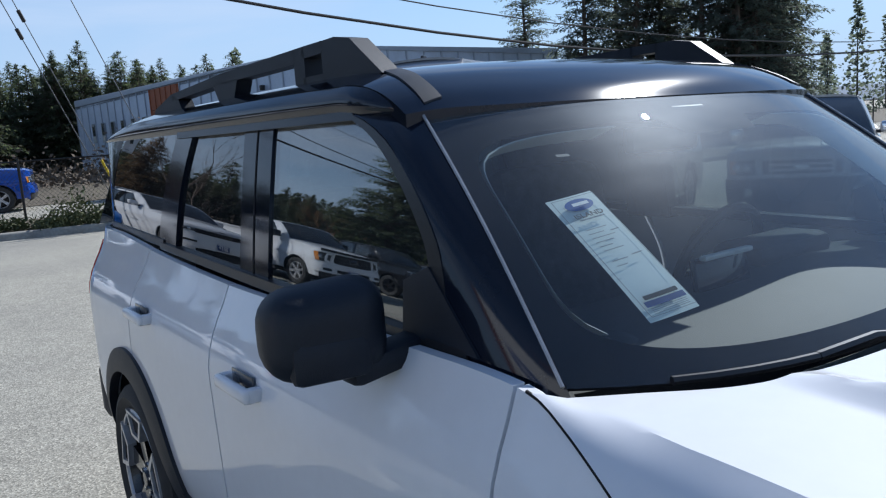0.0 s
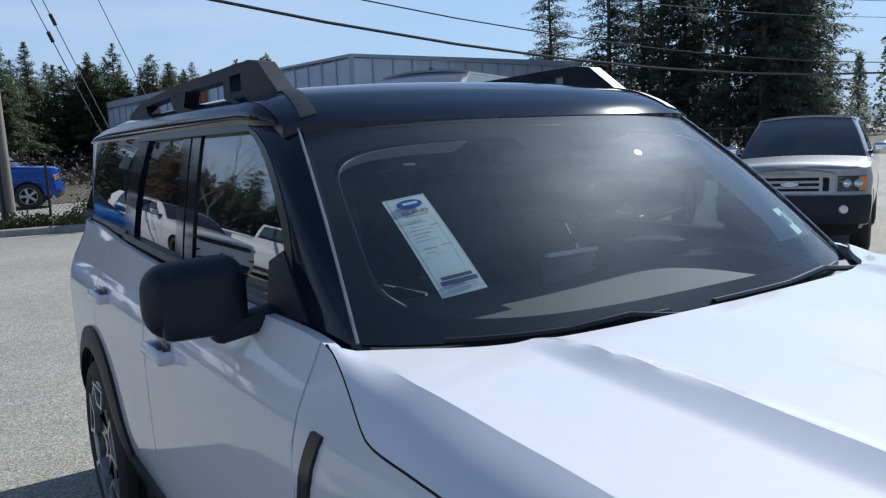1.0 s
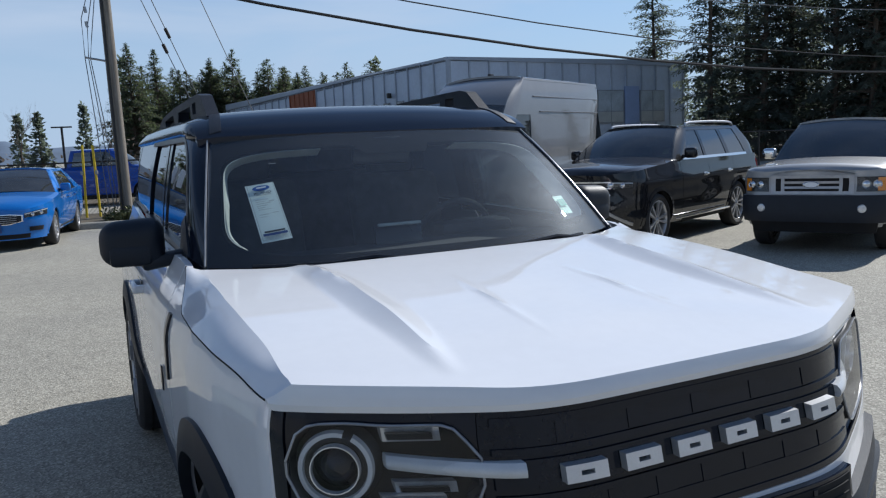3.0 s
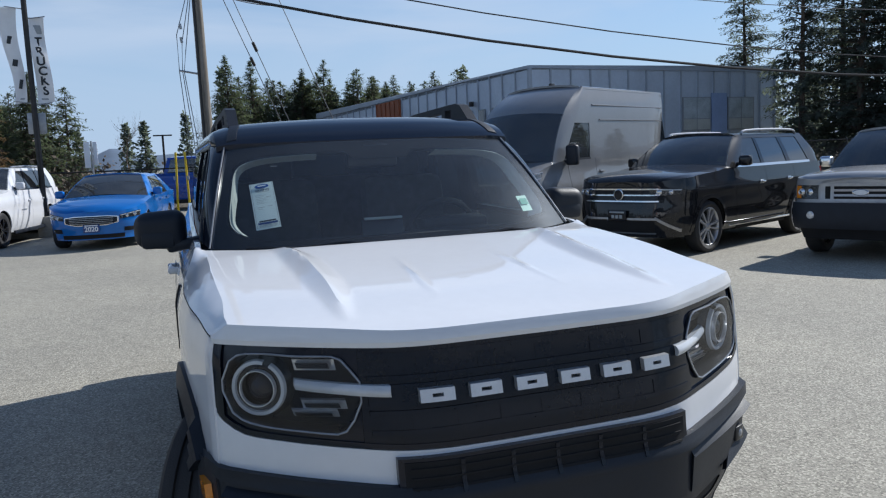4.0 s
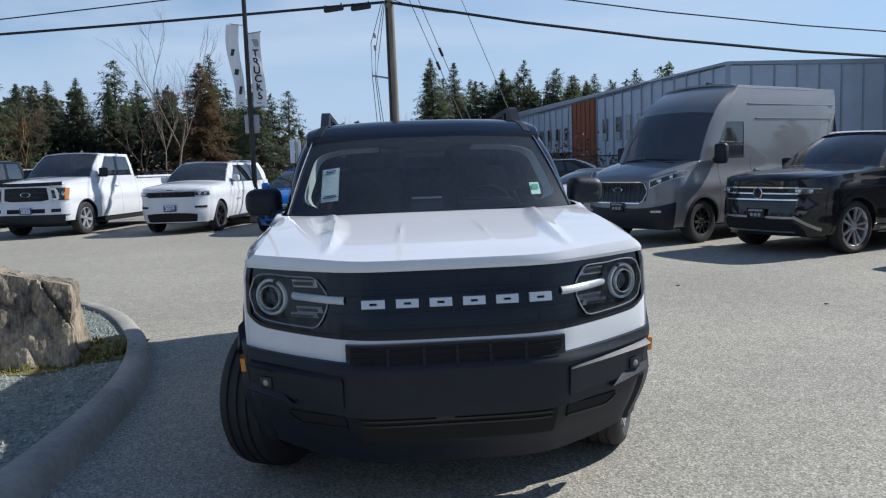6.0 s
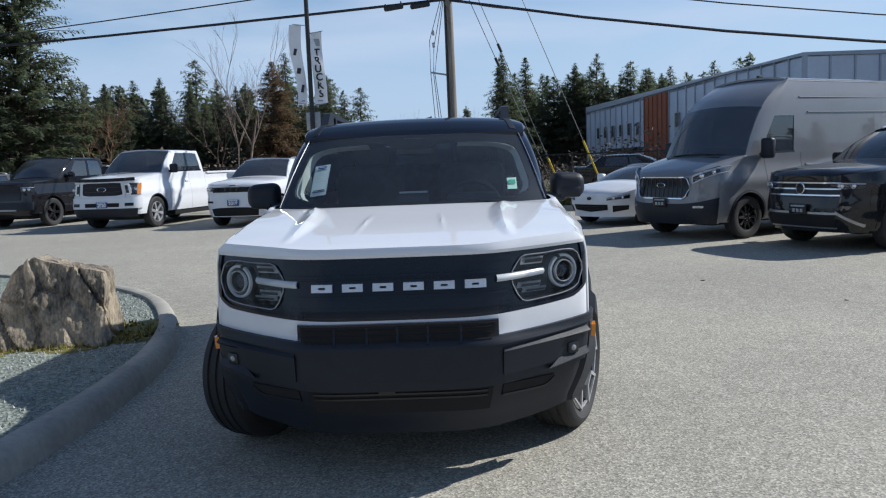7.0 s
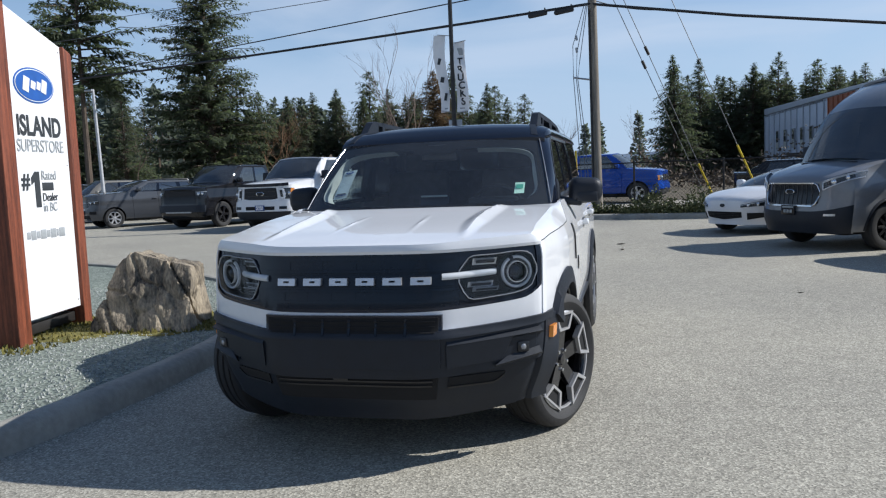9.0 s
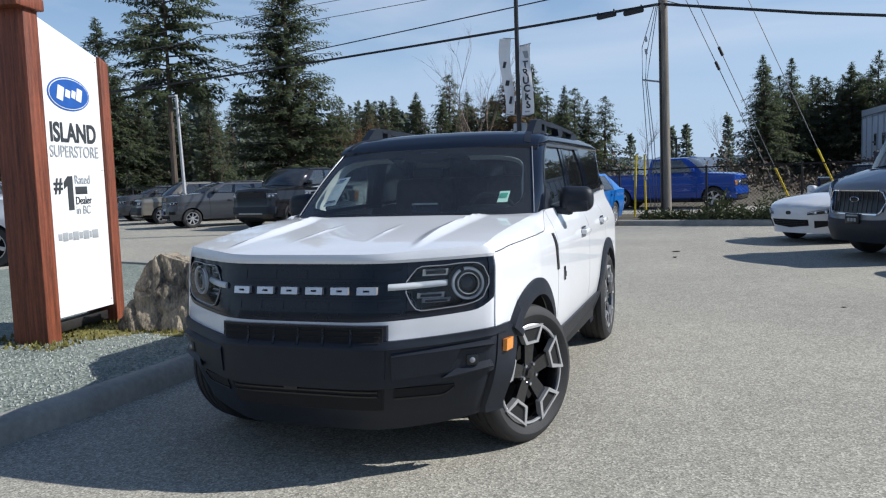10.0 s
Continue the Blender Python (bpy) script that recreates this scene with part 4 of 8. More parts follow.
post_l = part("post", Geo().add(*beam(-0.185, -0.004, -0.035, 0.30, 2.93, 2.90)), TIMBER, sign)
part("cap", Geo().add(*rbox((-0.14, 0.13, 2.88), (0.34, 0.42, 0.10), 0.012)), TIMBER, post_l)
part("post", Geo().add(*beam(0.824, 0.955, -0.035, 0.30, 2.58, 2.53)), TIMBER, sign)
pv = [(0, 0.197), (0.82, 0.197), (0.82, 2.570), (0, 2.807)]
part("panel", Geo().add(*prism(pv, 0.0, 0.20)), SIGNW, sign, "white printed panel", smooth=0)
part("rail", Geo().add(*rbox((0.41, 0.12, 0.10), (0.83, 0.12, 0.09), 0.01)), DSTEEL, sign)
for xr, zr in ((0.03, 2.70), (0.79, 2.52), (0.03, 0.26), (0.79, 0.26), (0.03, 1.5), (0.79, 1.5)):
    part("screw", Geo().add(*lathe([(0.0, 0.004), (0.006, 0.003), (0.008, 0.0)], 8, pose(xr, 0, zr, 90))), STEEL, sign)


def oval(rx_, rz_, y, cx, cz, n=40):
    v = [(cx, y, cz)] + [(cx + rx_ * math.cos(a), y, cz + rz_ * math.sin(a)) for a in [2 * math.pi * k / n for k in range(n)]]
    back = [(a, 0.002, c) for a, b, c in v[1:]]
    q = [(0, i + 1, (i + 1) % n + 1) for i in range(n)] + [(i + 1, n + 1 + i, n + 1 + (i + 1) % n, (i + 1) % n + 1) for i in range(n)]
    return v + back, q


logo = part("logo_oval", Geo().add(*oval(0.292, 0.150, -0.004, 0.375, 2.180)), LOGOB, sign, "blue oval with a pale rim")
part("logo_line", Geo().add(*oval(0.276, 0.137, -0.007, 0.375, 2.180)), LOGOW, logo)
part("logo_field", Geo().add(*oval(0.268, 0.130, -0.010, 0.375, 2.180)), LOGOB, logo)
for xm, wm, hm in ((0.245, 0.085, 0.125), (0.345, 0.065, 0.07), (0.425, 0.055, 0.07), (0.505, 0.075, 0.115)):
    part("logo_mark", Geo().add(*rbox((0, 0, 0), (wm, 0.006, hm), 0.002, pose(xm, -0.012, 2.18, 0, 14, 0))), LOGOW, logo, smooth=0)
letters("ISLAND", 0.235, INK, sign, pose(0.402, -0.004, 1.755), squeeze=0.82, bold=0.006)
letters("SUPERSTORE", 0.150, INKG, sign, pose(0.402, -0.004, 1.615), squeeze=0.80)
part("numeral", Geo().add(*prism([(0.262, 1.14), (0.335, 1.14), (0.335, 1.445), (0.272, 1.445), (0.215, 1.392), (0.215, 1.330), (0.262, 1.362)], -0.005, 0.001)), INK, sign, smooth=0)
words("#", 0.19, INK, sign, pose(0.135, -0.004, 1.305), bold=0.004)
letters("Rated", 0.115, INKG, sign, pose(0.36, -0.004, 1.375), squeeze=0.85, align="LEFT")
part("printed_bar", Geo().add(*rbox((0.455, -0.001, 1.315), (0.17, 0.004, 0.070), 0.001)), INK, sign)
letters("Dealer", 0.100, INK, sign, pose(0.36, -0.004, 1.190), squeeze=0.85, align="LEFT")
letters("in BC", 0.110, INKG, sign, pose(0.36, -0.004, 1.100), squeeze=0.85, align="LEFT")
for k, (a, w) in enumerate(((0.09, 0.05), (0.15, 0.07), (0.23, 0.05), (0.29, 0.08), (0.38, 0.05), (0.44, 0.08), (0.53, 0.03), (0.57, 0.09))):
    part("printed_bar", Geo().add(*rbox((a + w / 2, -0.001, 0.905), (w, 0.004, 0.060 + 0.02 * (k % 2)), 0.001)), INKG, sign)

# ---- far kerb, planting bed, fence ----
far = [Vector(p) for p in ((-6.5, 18.7), (-3.0, 17.95), (-1.2, 17.6), (2.4, 16.95), (6.0, 16.3), (12.0, 15.6), (24.0, 14.5))]
far = spline([tuple(p) for p in far], 4)
kerb("kerb_road_side", far, False, inward=1, h=0.15, label="straight concrete kerb before the planting bed")
bed_v = [(p.x - 0.02, p.y + 0.1, 0.12) for p in far] + [(p.x + 0.4, p.y + 4.2, 0.10) for p in far]
nb = len(far)
thing("planting_bed", Geo().add(bed_v, [(i, i + 1, nb + i + 1, nb + i) for i in range(nb - 1)]), EARTH, kind="structure", label="bare brown earth bed behind the kerb")
verge_v = [(p[0], p[1], 0.02) for p in ((-90, 31), (-20, 30), (40, 27), (120, 20), (160, 140), (-160, 140))]
thing("verge", Geo().add(verge_v, [tuple(range(6))]), EARTH, kind="structure", label="rough brown ground beyond the road", smooth=0)


def shrub_row():
    g = Geo()
    r = random.Random(9)
    for _ in range(7600):
        k = r.random()
        if k < 0.85:
            u = r.random()
            cx = lerp(0.75, 4.6, u)
            cy = 17.95 - 0.18 * cx + r.uniform(-0.5, 0.75)
            h = (0.46 + 0.20 * math.sin(cx * 5.1) + 0.10 * math.sin(cx * 13)) * (0.75 + 0.25 * math.sin(cy * 7))
        else:
            cx, cy, h = r.uniform(-0.6, 0.7), 18.3 + r.uniform(-0.3, 0.4), 0.22
        z = 0.10 + abs(r.gauss(0, 1)) * h * 0.55
        s = r.uniform(0.03, 0.07)
        d = Vector((r.gauss(0, 1), r.gauss(0, 1), r.gauss(0.5, 0.7))).normalized()
        e = d.cross(Vector((r.random(), r.random(), r.random()))).normalized() * s * 0.4
        p = Vector((cx, cy, min(z, 0.85)))
        g.add([p, p + d * s + e, p + d * 2 * s, p + d * s - e], [(0, 1, 2, 3)])
    return g


SHRUB = mat("shrub_leaf", (0.055, 0.085, 0.035), 0.8, var=0.5, scale=3, col2=(0.16, 0.17, 0.07))
thing("low_shrubs", shrub_row(), SHRUB, kind="stuff", label="low clipped evergreen shrubs in the bed", smooth=0)

fence = root("chain_link_fence", pose(0, 0, 0), "dark chain-link fence along the road", "fence")
fl_ = [(-30.0, 27.0), (-13.0, 23.8), (-1.6, 21.7), (9.0, 20.6), (22.0, 19.6), (40.0, 17.0), (60.0, 10.0)]
mesh_g = Geo()
for (x0, y0), (x1, y1) in zip(fl_, fl_[1:]):
    L = math.hypot(x1 - x0, y1 - y0)
    n = max(2, round(L / 2.6))
    for k in range(n):
        x, y = lerp(x0, x1, k / n), lerp(y0, y1, k / n)
        part("fence_post", Geo().add(*tube([(x, y, 0.0), (x, y, 1.58)], 0.032, 8)), DSTEEL, fence)
    part("top_rail", Geo().add(*tube([(x0, y0, 1.52), (x1, y1, 1.52)], 0.024, 6)), DSTEEL, fence)
    m = int(L / 0.11)
    for k in range(m):
        a, b = k / m, min(1.0, (k + 13) / m)
        for s, e in ((a, b), (b, a)):
            mesh_g.add(*tube([(lerp(x0, x1, s), lerp(y0, y1, s), 0.08), (lerp(x0, x1, e), lerp(y0, y1, e), 1.5)], 0.0035, 3, False))
tagged(part("wire_mesh", mesh_g, DSTEEL, fence, smooth=0), kind="stuff")

# ---- utility pole ----
up = root("utility_pole", pose(0.0, 19.7, 0.0), "grey wooden utility pole with cables and conduit", "utility pole")
part("pole", Geo().add(*tube([(0, 0, 0), (-0.03, 0, 4), (-0.08, 0, 12.2)], [0.155, 0.136, 0.105], 16)), POLEW, up)
part("conduit", Geo().add(*tube([(-0.10, -0.145, 0), (-0.115, -0.135, 3), (-0.13, -0.125, 6.0)], 0.03, 8)), DSTEEL, up)
part("standoff_arm", Geo().add(*tube([(-0.05, -0.05, 3.98), (-0.62, -0.10, 4.08)], 0.026, 8)), STEEL, up)
for k, dx in enumerate((-0.62, -0.50, -0.42)):
    part("riser_cable", Geo().add(*tube([(dx * 0.4, -0.12, 6.2), (dx, -0.12, 5.0 - 0.2 * k), (dx - 0.04 * k, -0.10, 4.05), (dx + 0.10, -0.1, 2.4), (dx + 0.20, -0.1, 0.3)], 0.011, 5)), WIREG, up)
for zz in (5.15, 4.8):
    part("insulator", Geo().add(*tube([(-0.50, -0.12, zz), (-0.52, -0.12, zz + 0.14)], 0.035, 8)), STEEL, up)
for xg_ in (-0.95, -0.62):
    gp = root("yellow_guard_post", pose(xg_, 20.1, 0.0), "thin yellow guard post beside the utility pole", "post", "guard posts")
    part("tube", Geo().add(*tube([(0, 0, 0), (0.06 if xg_ < -0.8 else -0.03, 0, 1.95)], 0.030, 8)), YELLOW, gp)
    part("band", Geo().add(*lathe([(0.042, 1.2), (0.044, 1.25), (0.042, 1.3)], 10)), STEEL, gp)
for name_, top_, lo_ in (("a", (-0.02, 19.75, 8.3), (3.62, 22.0, 0.0)), ("b", (-0.02, 19.75, 11.4), (5.00, 22.0, 0.0)), ("c", (-0.02, 19.75, 7.6), (3.40, 22.0, 0.0))):
    gy = root("guy_wire", pose(0, 0, 0), "steel guy wire running from the pole to the ground", "cable", "guy wires")
    a, b = Vector(top_), Vector(lo_)
    part("wire", Geo().add(*tube([a, b], 0.012, 5)), WIREG, gy)
    part("strain_insulator", Geo().add(*tube([a.lerp(b, 0.40), a.lerp(b, 0.43)], 0.045, 8)), DSTEEL, gy)
    if name_ != "c":
        part("guard", Geo().add(*tube([a.lerp(b, 0.83), b], 0.032, 8)), YELLOW, gy, "yellow plastic guard")


def cable(name, pts, rad, material, label):
    """A hanging cable through the given points, sagging between them."""
    out = []
    for (p, q, sag) in pts:
        p, q = Vector(p), Vector(q)
        out += [p.lerp(q, k / 16) - Vector((0, 0, sag * 4 * (k / 16) * (1 - k / 16))) for k in range(16)]
    out.append(Vector(pts[-1][1]))
    return thing(name, Geo().add(*tube(out, rad, 6)), material, None, label, "cable", "overhead cables")


PT = (-0.12, 19.62)
LFT, RGT = (-60.0, 32.0), (63.6, 14.0)
cable("overhead_cable", [((*LFT, 6.85), (*PT, 6.17), 0.55), ((*PT, 6.17), (*RGT, 8.2), 3.69)], 0.042, WIRE, "thick black overhead cable bundle")
cable("overhead_cable", [((*LFT, 5.4), (*PT, 6.98), 0.4), ((*PT, 6.98), (*RGT, 7.6), 3.38)], 0.020, WIRE, "thin dark overhead wire")
cable("overhead_cable", [((*LFT, 8.6), (*PT, 7.5), 0.4), ((*PT, 7.5), (*RGT, 9.5), 2.8)], 0.012, WIREG, "thin grey overhead wire")
cable("overhead_cable", [((*LFT, 9.4), (*PT, 8.0), 0.4), ((*PT, 8.0), (*RGT, 10.3), 2.8)], 0.012, WIREG, "thin grey overhead wire")
cable("overhead_cable", [((-0.1, 19.6, 6.3), (2.2, 20.75, 6.02), 0.12)], 0.014, WIRE, "loop of black service wire")
for dx in (-0.75, -1.55):
    sp = root("splice_case", pose(PT[0] + dx, PT[1] - dx * 0.2, 6.06, 0, 5, 169), "black cable splice case hung on the cable", "cable box", "splice cases")
    part("case", Geo().add(*rbox((0, 0, 0), (0.60, 0.15, 0.14), 0.05)), WIRE, sp)
    for xs in (-0.24, 0.24):
        part("clamp", Geo().add(*rbox((xs, 0, 0.10), (0.04, 0.05, 0.10), 0.01)), DSTEEL, sp)

# ---- lamp pole with two flags ----
bp_ = root("flag_pole", pose(-3.98, 18.3, 0), "dark steel lamp pole with two white flags", "pole")
part("pole", Geo().add(*tube([(0, 0, 0), (0, 0, 9.0)], [0.07, 0.055], 10)), DSTEEL, bp_)
part("base", Geo().add(*rbox((0, 0, 0.25), (0.34, 0.34, 0.5), 0.03)), CONC, bp_)
part("board", Geo().add(*rbox((0.02, 0.06, 2.72), (0.40, 0.03, 0.50), 0.01)), STEEL, bp_, "back of a small grey sign board")


def flag(x0, x1, z0, z1, wave, sgn):
    def fn(u, v):
        z = lerp(z0, z1, v)
        x = lerp(x0, x1, u) + wave * math.sin(v * 5.0 + 0.8) * (0.4 + 0.6 * u)
        return (x, 0.05 * math.sin(v * 7 + u * 3), z - 0.12 * u * (1 - v) * sgn)
    return fn


fa = flag(-0.16, -0.46, 3.22, 5.40, 0.10, 0.3)
fb = flag(0.08, 0.42, 3.18, 5.18, 0.05, -0.3)
FLAGC = mat("flag_cloth", (0.78, 0.78, 0.78), 0.8, var=0.04, scale=6)
f1 = part("flag", Geo().add(*sheet(fa, 8, 24, (0, 0.004, 0))), FLAGC, bp_, "rippled white flag")
f2 = part("flag", Geo().add(*sheet(fb, 8, 24, (0, 0.004, 0))), FLAGC, bp_, "white flag lettered downwards")
for zz, xx in ((5.42, -0.42), (3.24, -0.38), (5.20, 0.42), (3.20, 0.40)):
    part("flag_arm", Geo().add(*tube([(0, 0, zz - 0.06), (xx, 0, zz)], 0.012, 6)), STEEL, bp_)
for k, ch in enumerate("TRUCKS"):
    vv = 0.72 - k * 0.115
    p = fb(0.52, vv)
    words(ch, 0.28, INK, f2, pose(p[0], p[1] - 0.012, p[2] - 0.10), bold=0.008, depth=0.004)
for vv, hh in ((0.66, 0.30), (0.42, 0.26), (0.20, 0.36)):
    p = fa(0.5, vv)
    part("printed_bar", Geo().add(*rbox((p[0], p[1] - 0.010, p[2]), (0.11, 0.006, hh * 0.6), 0.002, pose(0, 0, 0, 0, 12, 0))), INK, f1)
for ff, fn_ in ((f1, fa), (f2, fb)):
    p = fn_(0.5, 0.045)
    part("printed_band", Geo().add(*rbox((p[0], p[1] - 0.006, p[2]), (0.24, 0.005, 0.04), 0.001)), INKG, ff)
p = fb(0.5, 0.86)
part("printed_mark", Geo().add(*rbox((p[0], p[1] - 0.008, p[2]), (0.20, 0.006, 0.20), 0.03)), INKG, f2)

# ---- low far showroom with a red fascia ----
fs_ = root("far_showroom", pose(-28.0, 48.0, 0), "low white far showroom with a red fascia board", "building")
part("wall", Geo().add(*rbox((0.4, 2.0, 1.0), (5.6, 4.0, 2.0), 0.03)), WHITE2, fs_)
part("fascia", Geo().add(*rbox((1.3, -0.05, 2.06), (2.7, 0.25, 1.08), 0.03)), mat("fascia_red", (0.42, 0.02, 0.03), 0.45, var=0.1, scale=2), fs_, "red fascia board")
part("fascia_mark", Geo().add(*rbox((1.2, -0.19, 2.06), (0.42, 0.03, 0.50), 0.05)), SIGNW, fs_)
part("roof_edge", Geo().add(*rbox((0.4, 2.0, 2.05), (5.9, 4.2, 0.12), 0.02)), ROOFEDGE, fs_)

# ---- other poles and small signs ----
lp = root("lamp_post", pose(-19.3, 22.6, 0), "slim pale grey lamp post", "lamp post")
part("pole", Geo().add(*tube([(0, 0, 0), (-0.16, 0, 5.25)], [0.075, 0.055], 8)), mat("pale_post", (0.42, 0.43, 0.44), 0.6, var=0.12, scale=6), lp)
part("lamp_head", Geo().add(*rbox((-0.30, -0.05, 5.20), (0.36, 0.14, 0.08), 0.03)), STEEL, lp)
tl = root("twin_lamp_post", pose(-1.5, 45.9, 0), "dark far lamp post with a cross arm", "lamp post")
part("pole", Geo().add(*tube([(0, 0, 0), (0, 0, 3.45)], 0.06, 8)), DSTEEL, tl)
part("arm", Geo().add(*rbox((0, 0, 3.45), (1.05, 0.1, 0.08), 0.02)), DSTEEL, tl)
ws_ = root("road_sign", pose(-3.0, 19.4, 0), "white road sign board on a thin post", "sign")
part("post", Geo().add(*tube([(0.08, 0, 0), (0.08, 0, 2.3)], 0.025, 6)), STEEL, ws_)
part("board", Geo().add(*rbox((-0.03, -0.03, 1.95), (0.14, 0.02, 0.66), 0.008)), SIGNW, ws_)
part("board", Geo().add(*rbox((0.16, 0.03, 1.98), (0.10, 0.02, 0.60), 0.008)), SIGNW, ws_)

# ---- plain unseen building behind the camera, added to close the lot and bounce light ----
FACADE = mat("bounce_wall_pale", (0.55, 0.56, 0.58), 0.7, var=0.12, scale=0.6)
show = root("showroom", pose(0, -24.0, 0), "plain pale unseen building, added to close the lot and bounce light", "building")
part("wall", Geo().add(*rbox((0, -4.0, 2.2), (60, 8.0, 4.4), 0.05)), FACADE, show)
part("roof_edge", Geo().add(*rbox((0, -3.9, 4.5), (60.6, 8.6, 0.3), 0.05)), ROOFEDGE, show)

# ---- dead leaves lying on the asphalt ----
LEAF = mat("dead_leaf", (0.035, 0.028, 0.020), 0.85, var=0.3, scale=30)


def dead_leaf(x, y, turn, size):
    def fn(u, v):
        w = math.sin(math.pi * min(0.98, max(0.02, u))) * 0.42
        return ((u - 0.5) * size, (2 * v - 1) * w * size * 0.5, 0.004 + size * (0.22 * (2 * v - 1) ** 2 * w + 0.10 * abs(u - 0.5)))
    thing("dead_leaf", Geo().add(*sheet(fn, 9, 5, (0, 0, -0.002))), LEAF, pose(x, y, 0.0, 0, 0, turn), "small dark dead leaf lying on the asphalt", "leaf", "dead leaves", smooth=50)


for lx, ly, lt, ls in ((0.92, 10.27, 20, 0.16), (0.97, 9.30, 75, 0.16), (-3.05, 1.05, 40, 0.05), (2.9, 4.6, 10, 0.06), (3.8, 3.2, 130, 0.05)):
    dead_leaf(lx, ly, lt, ls)

# ---- metal-clad building ----
CLAD = mat("metal_cladding", (0.52, 0.58, 0.67), 0.45, 0.25, var=0.08, scale=0.7, bump=0.05, bscale=4)
CLADL = mat("metal_cladding_light", (0.36, 0.40, 0.46), 0.45, 0.25, var=0.08, scale=0.7)
RUST = mat("rust_cladding", (0.30, 0.085, 0.03), 0.6, var=0.2, scale=1.5)
PANEB = mat("blue_panel", (0.30, 0.39, 0.60), 0.4, 0.1, var=0.08, scale=1)
ROOFM = mat("roof_metal", (0.22, 0.24, 0.26), 0.5, 0.4, var=0.1, scale=1)
WINF = mat("window_frame_grey", (0.30, 0.32, 0.34), 0.5, 0.3, var=0.1, scale=3)
# office glass with its pale reflection put into the base colour
WINL = mat("office_glass_pale_reflection", (0.42, 0.47, 0.50), 0.06, var=0.2, scale=1.5, coat=0.6)
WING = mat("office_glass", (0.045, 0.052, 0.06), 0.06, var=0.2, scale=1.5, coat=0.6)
BLIND = mat("office_blind", (0.42, 0.43, 0.40), 0.6, var=0.12, scale=1.5)
hall = root("metal_clad_hall", pose(0, 0, 0), "long blue-grey metal-clad hall with upper windows and a rust-red strip", "building")
C0, CA, CB = Vector((17.4, 36.3, 0)), Vector((11.9, 71.0, 0)), Vector((36.2, 39.3, 0))
dA, dB = (CA - C0), (CB - C0)
LA, LB = dA.length, dB.length
dA.normalize(), dB.normalize()
nA, nB = Vector((dA.y, -dA.x, 0)), Vector((dB.y, -dB.x, 0))
if nA.x > 0:
    nA = -nA
if nB.y > 0:
    nB = -nB
hA = lambda s: lerp(6.12, 5.45, s / LA)  # noqa: E731
hB = lambda s: lerp(6.12, 6.35, s / LB)  # noqa: E731


def wall_strip(name, P0, d, n, s0, s1, z0, h, material, off=0.0, th=0.12):
    a, b = P0 + d * s0 + n * off, P0 + d * s1 + n * off
    k = -n * th
    v = [(a.x, a.y, z0), (b.x, b.y, z0), (b.x, b.y, h(s1)), (a.x, a.y, h(s0))]
    v += [(x + k.x, y + k.y, z) for x, y, z in v]
    return part(name, Geo().add(v, [(0, 1, 2, 3), (7, 6, 5, 4), (0, 4, 5, 1), (1, 5, 6, 2), (2, 6, 7, 3), (3, 7, 4, 0)]), material, hall, smooth=0)


w = 1.36
k = 0
s = 0.0
while s < LA - 0.1:
    e = min(LA, s + w)
    wall_strip("wall_panel", C0, dA, nA, s + 0.012, e - 0.012, 0.0, hA, CLAD)
    wall_strip("standing_seam", C0, dA, nA, e - 0.045, e + 0.045, 0.0, hA, CLADL, 0.07, 0.08)
    s = e
s = 0.0
while s < LB - 0.1:
    e = min(LB, s + w)
    wall_strip("wall_panel", C0, dB, nB, s + 0.012, e - 0.012, 0.0, hB, CLAD)
    wall_strip("standing_seam", C0, dB, nB, e - 0.045, e + 0.045, 0.0, hB, CLADL, 0.07, 0.08)
    s = e
wall_strip("rust_panel", C0, dA, nA, 16.4, 20.9, 0.0, lambda q: hA(q) - 0.02, RUST, 0.10, 0.05)
for kk in range(6):
    wall_strip("rust_seam", C0, dA, nA, 16.6 + kk * 0.82, 16.72 + kk * 0.82, 0.0, lambda q: hA(q) - 0.03, RUST, 0.15, 0.05)
wall_strip("corner_trim", C0, dA, nA, -0.10, 0.10, 0.0, hA, CLADL, 0.10, 0.2)
rv = [C0 + Vector((0, 0, 6.16)), CB + Vector((0, 0, 6.40)), CB + dA * LA + Vector((0, 0, 5.9)), CA + Vector((0, 0, 5.5))]
part("roof", Geo().add([tuple(p) for p in rv] + [(p.x, p.y, p.z - 0.2) for p in rv], [(0, 1, 2, 3), (4, 7, 6, 5), (0, 4, 5, 1), (1, 5, 6, 2), (2, 6, 7, 3), (3, 7, 4, 0)]), ROOFM, hall, smooth=0)
for P0, d, n, L_, h in ((C0, dA, nA, LA, hA), (C0, dB, nB, LB, hB)):
    wall_strip("parapet", P0, d, n, 0, L_, h(0) - 0.10, lambda q, h=h: h(q) + 0.06, CLADL, 0.09, 0.2)


def office_window(P0, d, n, s0, s1, z0, z1, cols, gm=WING):
    win = wall_strip("window", P0, d, n, s0 - 0.06, s1 + 0.06, z0 - 0.06, lambda q: z1 + 0.06, WINF, 0.10, 0.06)
    for c_ in range(cols):
        a, b = lerp(s0, s1, c_ / cols) + 0.03, lerp(s0, s1, (c_ + 1) / cols) - 0.03
        p = wall_strip("pane", P0, d, n, a, b, z0 + (z1 - z0) * 0.36, lambda q: z1, gm, 0.115, 0.02)
        p.parent = win
        p = wall_strip("pane", P0, d, n, a, b, z0, lambda q: z0 + (z1 - z0) * 0.33, BLIND, 0.115, 0.02)
        p.parent = win


